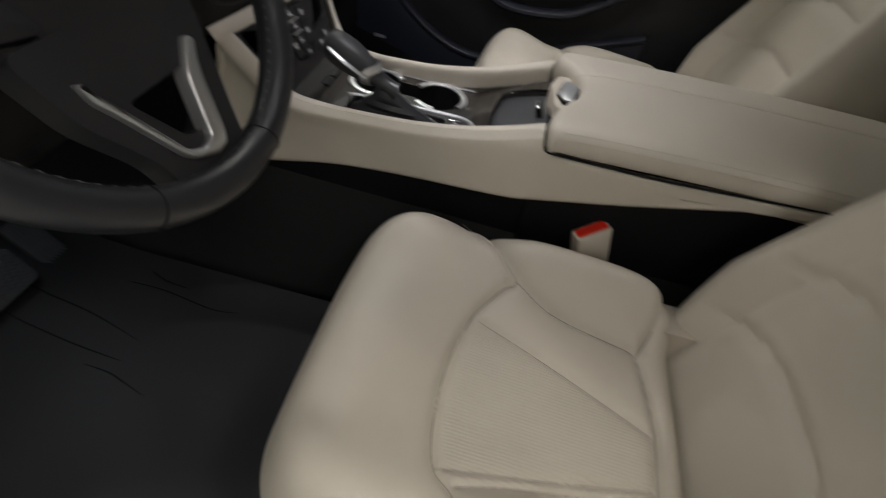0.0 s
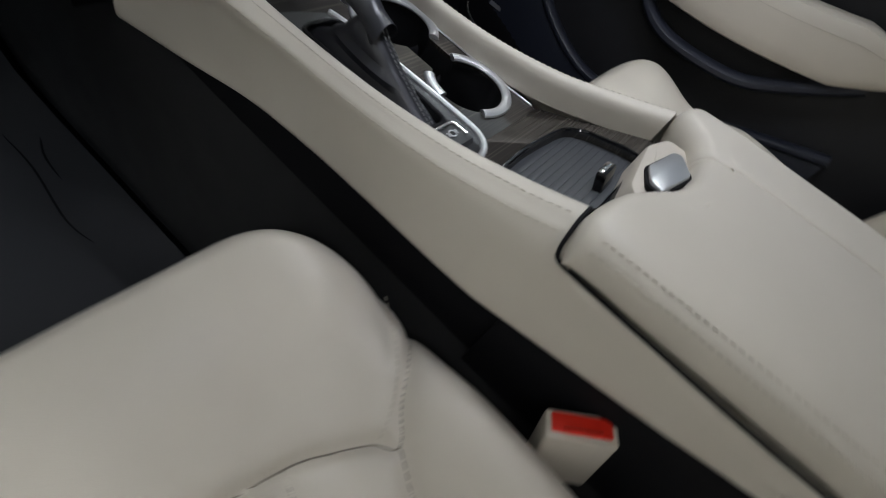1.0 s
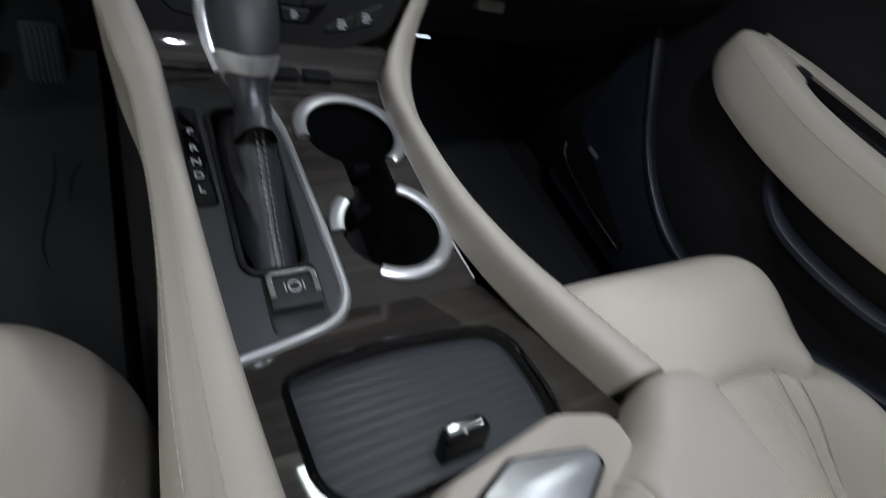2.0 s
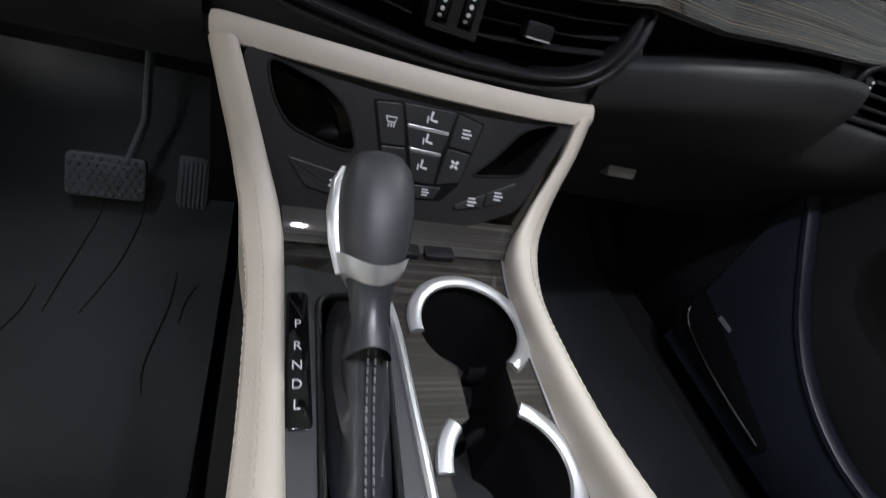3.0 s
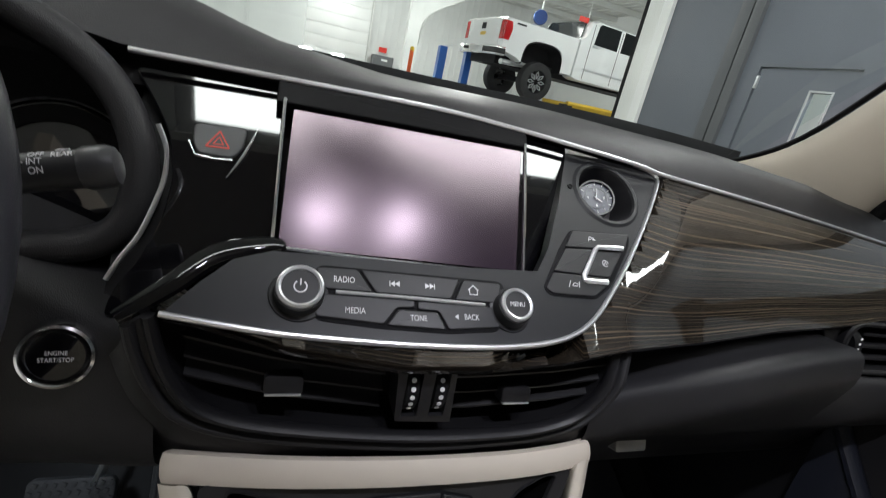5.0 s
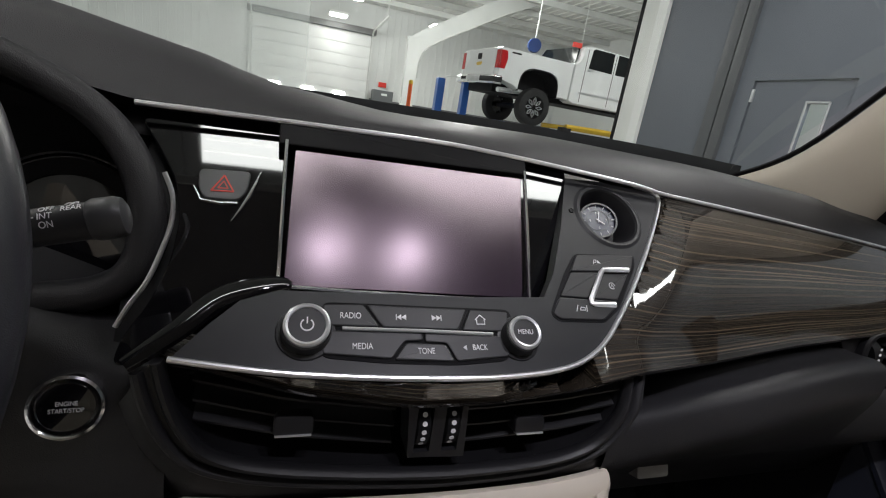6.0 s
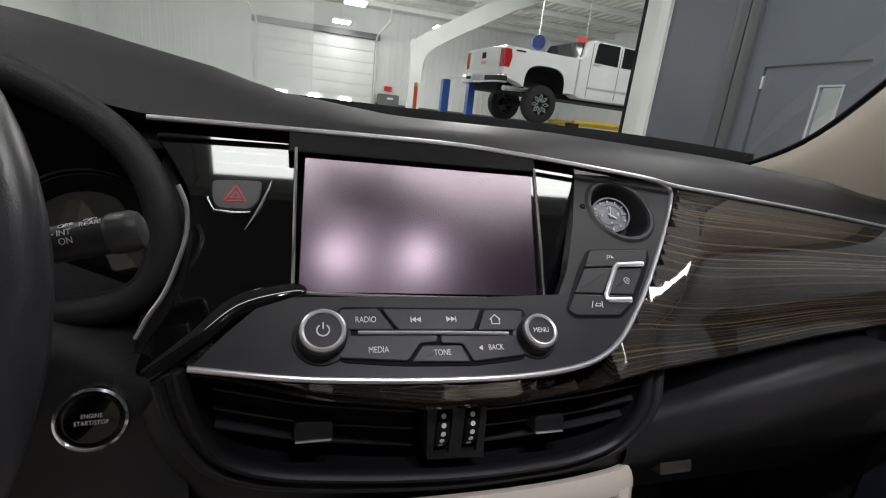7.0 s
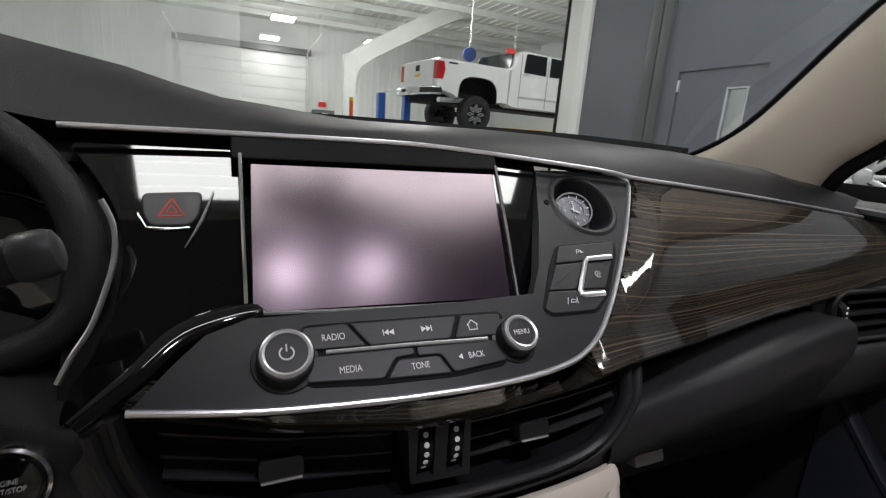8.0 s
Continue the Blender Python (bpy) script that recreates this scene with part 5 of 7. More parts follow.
# glovebox latch
GLV = lay((0.318, 0.066, 0.400), (0, -0.93, 0.36))
latch = thing("glovebox_latch", (0.318, 0.07, 0.39), "small grey glovebox latch button", "latch")
part("button", slab(rrect(0.045, 0.017, 0.004), GLV, -0.01, 0.007, 0.002), grainy("mid_grey_plastic", (0.26, 0.26, 0.265), 0.4, 1200, 0.1, 0.05, 20), latch)

# ---- instrument cluster ----
cluster = thing("instrument_cluster", (-0.38, 0.08, 0.6), "dark instrument cluster with a chrome-ringed gauge", "instrument cluster")
CLU = lay((-0.378, 0.04, 0.68), (0, -0.94, 0.34))
bez_half = [(0.0, 0.092), (0.06, 0.090), (0.097, 0.0816), (0.127, 0.0694), (0.151, 0.0555), (0.169, 0.0384), (0.1815, 0.0165), (0.1875, -0.0042), (0.1882, -0.0265), (0.183, -0.0450), (0.171, -0.0560), (0.150, -0.0625), (0.10, -0.067), (0.05, -0.068)]
oval2 = bez_half + [(0.0, -0.068)] + [(-u, v) for u, v in bez_half[:0:-1]]
oval = spline([at(CLU, u, v, 0.0) for u, v in oval2], 4, closed=True)
part("bezel", tube(oval, 0.0105, 0.012, 14, up=CLU[3], closed=True), DARK, cluster, "black rounded bezel")
mid_c = sum(oval, Vector()) / len(oval)
deep_ring = [mid_c + (p - mid_c) * 0.93 - CLU[3] * 0.066 for p in oval]
part("tunnel", loft([oval, deep_ring], closed=True), BLACK, cluster)
face_bm = bmesh.new()
face_bm.faces.new([face_bm.verts.new(p) for p in deep_ring])
part("face", thick(face_bm, 0.004), BLACK, cluster, "black gauge face")
GAU = lay(at(CLU, 0.124, -0.020, -0.058), (0, -0.94, 0.34))
gauge = part("gauge", lathe([(0.0, 0.0), (0.0535, 0.0), (0.0555, 0.003), (0.0555, -0.004)], GAU, 56), GLOSS, cluster, "round dark gauge")
part("gauge_ring", lathe([(0.0547, 0.0), (0.0550, 0.0036), (0.0555, 0.0043), (0.0562, 0.003), (0.0562, -0.003)], GAU, 72), SILVER, gauge, "thin chrome ring")
part("gauge_step", lathe([(0.040, 0.0006), (0.0405, 0.0016), (0.052, 0.0018), (0.0525, 0.0006)], GAU, 56), BLACK, gauge, "dark raised scale ring")
mark([stroke([(0.004, -0.048), (0.004, -0.030)], 0.0008)], GAU, 0.002, INK, gauge, "needle")
part("back_plate", box(-0.56, -0.17, 0.125, 0.13, 0.56, 0.762), BLACK, cluster)
part("chrome_arc", tube(spline([(-0.1765, 0.020, 0.703), (-0.172, 0.0185, 0.690), (-0.172, 0.0165, 0.675), (-0.1755, 0.0135, 0.660), (-0.1835, 0.0095, 0.638), (-0.1925, 0.0045, 0.623), (-0.199, 0.0015, 0.610)], 6), 0.0013, 0.0016, 8), SILVER, cluster, "thin chrome arc")

# wiper stalk
stalk = thing("wiper_stalk", (-0.30, -0.07, 0.66), "black wiper stalk with white markings", "stalk")
p0, p1 = Vector((-0.315, -0.062, 0.664)), Vector((-0.183, -0.046, 0.694))
ax = (p1 - p0).normalized()
stk_n = Vector((0.10, -0.80, 0.60))
stk_n = (stk_n - ax * stk_n.dot(ax)).normalized()
p0 = p0 - stk_n.cross(ax) * 0.0048 + stk_n * 0.004
STK = lay(p0, stk_n, ax)
part("arm", tube([p0, p0 + ax * 0.06, p0 + ax * 0.129], [0.0072, 0.0078, 0.0086], None, 24), BUTTON, stalk)
part("cap", tube([p0 + ax * u for u in (0.1292, 0.1312, 0.1395, 0.1425, 0.1440)], [0.0088, 0.0097, 0.0097, 0.0085, 0.0055], None, 28), PANEL, stalk, "grey rounded end cap")


def on_stalk(v):
    return math.sqrt(0.0086 ** 2 - v * v) + 0.0001


for txt, u, v, sz in (("OFF", 0.1152, 0.0050, 0.0042), ("INT", 0.1149, 0.0012, 0.0042), ("ON", 0.1152, -0.0028, 0.0042), ("REAR", 0.1244, 0.0040, 0.0042)):
    lean = math.asin(v / 0.0086)
    fr = lay(at(STK, u, v, on_stalk(v)), STK[3] * math.cos(lean) + STK[2] * math.sin(lean), ax)
    writing(txt, sz, fr, 0.0, 0.0, 0.0, INK, stalk, stretch=0.8)
lean = math.asin(0.0066 / 0.0086)
fr = lay(at(STK, 0.1244, 0.0066, on_stalk(0.0066)), STK[3] * math.cos(lean) + STK[2] * math.sin(lean), ax)
mark([stroke([(-0.0024, -0.0008), (-0.0016, 0.0010), (0.0024, 0.0010), (0.0024, -0.0008)], 0.0004), stroke([(-0.0004, -0.0018), (0.0008, 0.0004)], 0.0005)], fr, 0.0003, INK, stalk)
mark([[Vector(p) for p in ((0.1055, 0.0024), (0.1055, -0.0004), (0.1078, 0.0010))]] + [stroke([(0.1098, v), (0.1112, v)], 0.0005) for v in (0.0010,)], STK, 0.0088, INK, stalk)

# ---- console top ----
wood_out = soft_poly([(-0.099, -0.110), (0.088, -0.110), (0.076, -0.16), (0.0735, -0.22), (0.0735, -0.30), (0.0765, -0.362), (-0.096, -0.362), (-0.098, -0.25)], 0.004)


def cup_hole(grow):
    """Outline of the two joined cup wells."""
    r1, r2 = 0.0395 + grow, 0.0385 + grow
    c1, c2 = (0.032, -0.196), (0.031, -0.301)
    pts = []
    for i in range(31):
        a = radians(-62 + 304 * i / 30)
        pts.append(Vector((c1[0] + r1 * math.cos(a), c1[1] + r1 * math.sin(a))))
    for i in range(31):
        a = radians(118 + 304 * i / 30)
        pts.append(Vector((c2[0] + r2 * math.cos(a), c2[1] + r2 * math.sin(a))))
    return pts


boot_hole = soft_poly([(-0.0765, -0.178), (-0.033, -0.178), (-0.039, -0.328), (-0.0765, -0.328)], 0.012, 5)
shift_out = soft_poly([(-0.0985, -0.150), (-0.06, -0.158), (-0.032, -0.168), (-0.0265, -0.20), (-0.0235, -0.258), (-0.021, -0.335), (-0.0245, -0.357), (-0.036, -0.369), (-0.0615, -0.377), (-0.0935, -0.3835), (-0.0965, -0.27)], 0.006)
cups = cup_hole(0.0)
part("wood_top", plate(wood_out, [cups, inset(shift_out, 0.004)], CON, 0.0, -0.012, -0.02), WOOD_Y, console, "glossy dark ash veneer top")
well = loft([[at(CON, p.x, p.y, -0.004) for p in cups], [at(CON, p.x, p.y, -0.03) for p in cup_hole(-0.002)], [at(CON, p.x, p.y, -0.085) for p in cup_hole(-0.006)]], closed=True)
well.faces.new([well.verts.new(at(CON, p.x, p.y, -0.085)) for p in cup_hole(-0.006)])
part("cup_well", well, DARK_HARD, console, "black double cup holder")
for c, r, a0, a1 in (((0.032, -0.196), 0.0425, -58, 190), ((0.031, -0.301), 0.0415, 238, 425), ((0.031, -0.301), 0.0415, 135, 178)):
    arc = [at(CON, c[0] + r * math.cos(radians(a0 + (a1 - a0) * i / 30)), c[1] + r * math.sin(radians(a0 + (a1 - a0) * i / 30)), 0.0012) for i in range(31)]
    part("chrome_ring", tube(arc, 0.0055, 0.0030, 10, up=(0, 0, 1)), SILVER, console, "bright chrome cup rim")
for c, a0, a1 in (((0.031, -0.301), 100, 130), ((0.032, -0.196), -75, -100)):
    arc = [at(CON, c[0] + 0.031 * math.cos(radians(a0 + (a1 - a0) * i / 10)), c[1] + 0.031 * math.sin(radians(a0 + (a1 - a0) * i / 10)), -0.02) for i in range(11)]
    part("cup_spring", tube(arc, 0.003, 0.012, 8, up=(0, 0, 1)), DARK_HARD, console, "black sprung cup grip")
sp = part("shift_plate", plate(shift_out, [boot_hole], CON, 0.0035, -0.01, -0.03), PANEL, console, "satin graphite shifter plate")
chrome_path = [(-0.032, -0.168), (-0.0262, -0.20), (-0.0235, -0.258), (-0.021, -0.335), (-0.0245, -0.357), (-0.036, -0.369), (-0.0615, -0.377), (-0.0935, -0.3835)]
part("plate_trim", tube([at(CON, p.x, p.y, max(0.0035, 0.0095 - (p.y + 0.385) * 0.42)) for p in spline([(u, v, 0) for u, v in chrome_path], 5)], 0.0036, 0.0036, 10), SILVER, console, "satin chrome edge of the shifter plate")
gate = part("gate_strip", slab(soft_poly([(-0.0965, -0.176), (-0.083, -0.176), (-0.0805, -0.272), (-0.0955, -0.272)], 0.004), CON, 0.0, 0.0045, 0.0008), GLOSS, console, "glossy black gear marking strip")
for txt, v in (("P", -0.203), ("R", -0.2195), ("N", -0.233), ("D", -0.2455), ("L", -0.258)):
    writing(txt, 0.0085, CON, -0.0893, v, 0.0048, INK, gate, "gear_letter")
part("boot_rim", tube([at(CON, p.x, p.y, 0.0045) for p in boot_hole], 0.0022, 0.0025, 8, closed=True), DARK_HARD, console, "black rim round the gaiter")
edge = [at(CON, u, v, 0.0012) for u, v in ((0.082, -0.125), (0.0752, -0.16), (0.0725, -0.22), (0.0725, -0.30), (0.0755, -0.355))]
part("edge_strip", tube(spline(edge, 5), 0.0011, 0.0010, 8), SILVER, console, "thin chrome line along the wood")
# parking brake switch
epb_bed = part("switch_bed", slab(rrect(0.034, 0.046, 0.005, 5, -0.0515, -0.347), CON, 0.0, 0.0042, 0.0006), DARK_HARD, console)
epb = part("brake_switch", loft([[(-0.0665, y, z), (-0.0375, y, z)] for y, z in ((-0.329, 0.394), (-0.331, 0.3985), (-0.345, 0.4005), (-0.355, 0.400), (-0.3585, 0.395))]), BUTTON, console, "black parking brake switch")
part("switch_bracket", tube([(-0.0648, -0.349, 0.4012), (-0.0648, -0.3335, 0.4002), (-0.0630, -0.3315, 0.400), (-0.0405, -0.3315, 0.400), (-0.0388, -0.3335, 0.4002), (-0.0388, -0.349, 0.4012)], 0.0019, 0.0011, 8), CHROME, epb, "chrome bracket")
mark([stroke([(-0.0518 + 0.0035 * math.cos(a), -0.3425 + 0.0035 * math.sin(a)) for a in [2 * math.pi * i / 16 for i in range(17)]], 0.0008), stroke([(-0.0572, -0.340), (-0.0572, -0.345)], 0.0007), stroke([(-0.0464, -0.340), (-0.0464, -0.345)], 0.0007)], CON, 0.0092, INK, epb)
# wood slope under the climate panel, with two covers
part("wood_slope", thick(loft([[(-0.104, -0.098, 0.412), (0.094, -0.098, 0.412)], [(-0.102, -0.108, 0.402), (0.092, -0.108, 0.402)], [(-0.100, -0.125, 0.394), (0.086, -0.125, 0.394)]]), 0.003), WOOD_Y, console)
for u in (-0.008, 0.022):
    part("socket_cover", slab(rrect(0.026, 0.018, 0.003, 4, u, -0.122), CON, 0.0, 0.0052, 0.001), DARK_HARD, console, "small black socket cover")
part("usb_port", slab(rrect(0.014, 0.007, 0.002, 4, 0.078, -0.108), lay((0, 0, 0.402), (0, -0.4, 0.9)), 0.0, 0.012, 0.001), DARK_HARD, console, "small black port")

# rising rear part with the tambour tray
TRY = lay((0, -0.385, 0.402), (0, 0.387, 0.922))
tray_out = soft_poly([(-0.0735, -0.0165), (-0.045, -0.0105), (-0.009, -0.0085), (0.03, -0.012), (0.056, -0.0175), (0.0635, -0.034), (0.056, -0.0775), (0.045, -0.098), (-0.06, -0.098), (-0.0745, -0.080)], 0.010, 5)
tray_plate = soft_poly([(-0.095, 0.0005), (-0.0615, 0.0082), (-0.036, 0.0170), (-0.0265, 0.0265), (0.0785, 0.0265), (0.084, -0.03), (0.089, -0.085), (0.088, -0.105), (-0.09, -0.105), (-0.094, -0.05)], 0.003)
part("tray_surround", plate(tray_plate, [tray_out], TRY, 0.0005, -0.014, -0.014), WOOD_Y, console, "glossy dark ash tray surround")
part("tray_rim", tube([at(TRY, p.x, p.y, 0.0005) for p in tray_out], 0.0022, 0.002, 8, up=TRY[3], closed=True), GLOSS, console, "glossy black tray rim")
tam = part("tambour_door", slab(inset(tray_out, -0.001), TRY, -0.014, -0.0085, 0), TAMBOUR, console, "ribbed grey sliding tray door")
for i in range(12):
    v = -0.0135 - i * 0.0072
    part("rib", slab(soft_poly([(-0.073, v), (0.0615 - 0.0012 * i, v), (0.0612 - 0.0012 * i, v - 0.0068), (-0.073, v - 0.0068)], 0.0008, 3), TRY, -0.009, -0.0079, 0.0003), TAMBOUR, tam)
part("door_pull", slab(rrect(0.0255, 0.0085, 0.002, 4, -0.006, -0.082), TRY, -0.0085, 0.0085, 0.002), GLOSS, tam, "black pull with a chrome top")
part("pull_top", slab(rrect(0.0205, 0.0055, 0.0015, 4, -0.006, -0.0805), TRY, 0.0075, 0.0094, 0.0008), CHROME, tam, "chrome cap")
# armrest latch
part("latch_housing", slab(soft_poly([(-0.055, -0.505), (-0.036, -0.478), (0.030, -0.468), (0.062, -0.478), (0.066, -0.515)], 0.008), lay((0, 0, 0.44), (0, 0, 1)), -0.01, 0.0215, 0.004), CREAM_TRIM, armrest, "cream latch surround")
LAT = lay((0, -0.49, 0.4655), (0, 0.28, 0.96))
part("latch_frame", slab(soft_poly([(-0.029, 0.003), (-0.006, 0.0125), (0.034, 0.003), (0.036, -0.006), (0.0075, -0.0215), (-0.036, -0.0105)], 0.003), LAT, -0.004, 0.0008, 0.0004), BLACK, armrest)
part("latch_button", slab(soft_poly([(-0.026, 0.002), (-0.005, 0.0105), (0.032, 0.002), (0.033, -0.0055), (0.0072, -0.0195), (-0.033, -0.0095)], 0.004), LAT, -0.002, 0.0035, 0.0015), SILVER, armrest, "polished silver latch button")

# ---- gear selector ----
sel = thing("gear_selector", (-0.055, -0.25, 0.39), "black leather gear selector with chrome trim", "gear selector")
rows = []
for t in range(9):
    f = t / 8
    c = Vector((-0.0555 - 0.0015 * f, -0.253 + 0.018 * f, 0.389 + 0.055 * f))
    wx, wy = 0.0195 - 0.0095 * f ** 0.6, 0.070 * (1 - f) ** 1.5 + 0.0095
    fold = 0.0016 * math.sin(f * 21)
    rows.append([c + Vector(((wx + fold) * math.copysign(abs(math.cos(a)) ** 0.7, math.cos(a)), (wy + fold) * math.sin(a), 0.004 * f * math.sin(a))) for a in [2 * math.pi * i / 24 for i in range(24)]])
boot = part("gaiter", loft(rows, closed=True), BLACK_LEATHER, sel, "black leather gaiter with a stitched seam")
seam = [Vector((-0.0548 - 0.001 * f, -0.253 + 0.018 * f - (0.070 * (1 - f) ** 1.5 + 0.013), 0.3895 + 0.055 * f - 0.004 * f)) for f in [i / 14 for i in range(15)]]
stitches([p + Vector((0.002, 0, 0)) for p in seam], boot, STITCH_GREY, 0.003, 0.0018, 0.0006, up=(0, -0.7, 0.7))
stitches([p + Vector((-0.002, 0, 0)) for p in seam], boot, STITCH_GREY, 0.003, 0.0018, 0.0006, up=(0, -0.7, 0.7))
k0, k1 = Vector((-0.0565, -0.226, 0.446)), Vector((-0.052, -0.142, 0.487))
kd = (k1 - k0).normalized()
ku = Vector((1, 0, 0)).cross(kd)
ku = ku if ku.z > 0 else -ku
rows = []
for t, w, h in ((-0.05, 0.006, 0.006), (0.05, 0.010, 0.010), (0.16, 0.0148, 0.0145), (0.28, 0.0185, 0.0178), (0.42, 0.0212, 0.0205), (0.58, 0.0228, 0.0222), (0.74, 0.0226, 0.0218), (0.86, 0.0205, 0.0195), (0.94, 0.0165, 0.015), (0.985, 0.0105, 0.009), (1.0, 0.003, 0.002)):
    c = k0.lerp(k1, t)
    rows.append([c + Vector((1, 0, 0)) * w * math.copysign(abs(math.cos(a)) ** 0.85, math.cos(a)) + ku * h * math.copysign(abs(math.sin(a)) ** 0.85, math.sin(a)) for a in [2 * math.pi * i / 28 for i in range(28)]])
# base raised above the other black leather in place of a broad sheen
KNOB_LEATHER = grainy("knob_black_leather", (0.040, 0.040, 0.044), 0.47, 1600, 0.10, 0.1, 9, kind="voronoi")
knob = part("knob", loft(rows, closed=True, caps=True), KNOB_LEATHER, sel, "smooth black leather knob")
rows = []
neck = []
for f, w in ((-0.45, 0.0130), (-0.2, 0.0116), (0.0, 0.0108), (0.3, 0.0112), (0.6, 0.0130), (0.72, 0.0148)):
    neck.append([k0.lerp(k1, -0.14 + f * (0.30 + 0.13 * abs(math.cos(a)) ** 2)) + Vector((1, 0, 0)) * w * math.cos(a) + ku * w * math.sin(a) for a in [2 * math.pi * i / 28 for i in range(28)]])
part("neck", loft(neck, closed=True), BLACK_LEATHER, knob, "black leather neck")
for f, w in ((0.66, 0.0128), (0.70, 0.0146), (0.82, 0.0172), (1.0, 0.0196)):
    row = []
    for i in range(28):
        a = 2 * math.pi * i / 28
        t = -0.14 + f * (0.30 + 0.13 * (abs(math.cos(a)) ** 2))
        c = k0.lerp(k1, t)
        row.append(c + Vector((1, 0, 0)) * (w + 0.0012) * math.cos(a) + ku * (w + 0.0008) * math.sin(a))
    rows.append(row)
part("collar", loft(rows, closed=True), SILVER, knob, "satin chrome collar")
part("side_flash", tube([k0.lerp(k1, t) + Vector((-w, 0, 0)) + ku * h for t, w, h in ((0.18, 0.0160, -0.003), (0.36, 0.0195, 0.0), (0.56, 0.0218, 0.002), (0.76, 0.0216, 0.003), (0.86, 0.0195, 0.003))], [0.004, 0.0062, 0.0068, 0.0055, 0.003], [0.0022, 0.0026, 0.0026, 0.0024, 0.0018], 12), SILVER, knob, "polished chrome side trim")
part("stem", tube([(-0.057, -0.24, 0.43), k0.lerp(k1, -0.1)], 0.0078, None, 16), DARK_HARD, sel)
# ---- steering wheel details ----
spoke = plate(soft_poly([(-0.098, -0.035), (-0.088, -0.085), (-0.062, -0.128), (-0.055, -0.168), (0.022, -0.168), (0.032, -0.135), (0.05, -0.085), (0.066, -0.035)], 0.012),
              [soft_poly([(-0.050, -0.088), (-0.026, -0.128), (-0.006, -0.133), (0.008, -0.125), (0.022, -0.088)], 0.006)], WHL, -0.004, -0.028, -0.028)
part("lower_spoke", spoke, HUB, wheel, "black split lower spoke")
vee = soft_poly([(0.0269, -0.0705), (0.0346, -0.0757), (0.0244, -0.0894), (0.019, -0.1012), (0.0058, -0.1400), (-0.0002, -0.1503), (-0.0141, -0.1524), (-0.0346, -0.1446), (-0.0426, -0.1371), (-0.064, -0.0943),
                 (-0.0742, -0.0762), (-0.0754, -0.061), (-0.066, -0.0762), (-0.0541, -0.1001), (-0.0375, -0.1345), (-0.0235, -0.1415), (-0.0114, -0.1385), (-0.0012, -0.1106), (0.0056, -0.0926)], 0.004)
part("silver_trim", slab(vee, WHL, -0.012, 0.003, 0.0025), SILVER, wheel, "brushed silver V-shaped trim", sharp=50)
for s in (-1, 1):
    part("side_spoke", slab(soft_poly([(s * 0.06, 0.03), (s * 0.165, 0.022), (s * 0.165, -0.018), (s * 0.06, -0.035)], 0.008), WHL, -0.03, -0.006, 0.004), HUB, wheel, "black side spoke")
    part("switch_pad", slab(soft_poly([(s * 0.085, 0.012), (s * 0.12, 0.010), (s * 0.12, -0.012), (s * 0.085, -0.014)], 0.004), WHL, -0.008, -0.002, 0.002), BUTTON, wheel, "black switch pad")
part("emblem", lathe([(0.0, -0.0005), (0.022, -0.0005), (0.0245, 0.0025), (0.028, 0.0025), (0.0295, -0.003)], WHL, 40), SILVER, wheel, "round silver emblem ring")
for deg in (-78, -123, -20, 200):
    a = radians(deg)
    c = at(WHL, RIM * math.cos(a), RIM * math.sin(a), 0)
    rad = (c - WHL[0]).normalized()
    loop = [c + rad * (0.0158 * math.cos(2 * math.pi * i / 20)) + WHL[3] * (0.0168 * math.sin(2 * math.pi * i / 20)) for i in range(20)]
    part("rim_seam", tube(loop, 0.0008, None, 6, up=rad.cross(WHL[3]), closed=True), DARK_HARD, wheel)
stitches([at(WHL, (RIM - 0.0152) * math.cos(radians(-170 + 1.5 * i)), (RIM - 0.0152) * math.sin(radians(-170 + 1.5 * i)), 0.005) for i in range(121)], wheel, STITCH_GREY, 0.0035, 0.007, 0.0004, up=WHL[3])
column = thing("steering_column", (-0.377, -0.02, 0.6), "black steering column shroud behind the wheel", "steering column")
part("shroud", tube([at(WHL, 0, 0, -0.05), at(WHL, 0, -0.005, -0.10), at(WHL, 0, -0.01, -0.20)], [0.04, 0.05, 0.06], [0.035, 0.045, 0.05], 20, square=True), DARK_HARD, column)

# ---- seat belt buckle ----
buckle = thing("seat_belt_buckle", (-0.128, -0.575, 0.24), "cream seat belt buckle with a red release button", "buckle")
BUC = lay((-0.134, -0.578, 0.338), (-0.10, 0.28, 0.95), (0.5, -0.86, 0.0))
part("body", slab(rrect(0.056, 0.024, 0.004), BUC, -0.092, 0.0, 0.003), CREAM_TRIM, buckle, "cream plastic body")
part("release_button", slab(rrect(0.047, 0.0155, 0.002, 4, 0, 0.001), BUC, -0.004, 0.0016, 0.001), RED, buckle, "red release button")
part("release_lip", slab(soft_poly([(-0.016, -0.003), (0.016, -0.003), (0.013, -0.0068), (-0.013, -0.0068)], 0.001), BUC, 0.0, 0.003, 0.001), RED, buckle)
part("stalk", tube([at(BUC, 0, 0, -0.075), at(BUC, 0, -0.005, -0.12), at(BUC, 0, -0.02, -0.20)], 0.015, 0.007, 10), BLACK, buckle, "black webbing stalk")

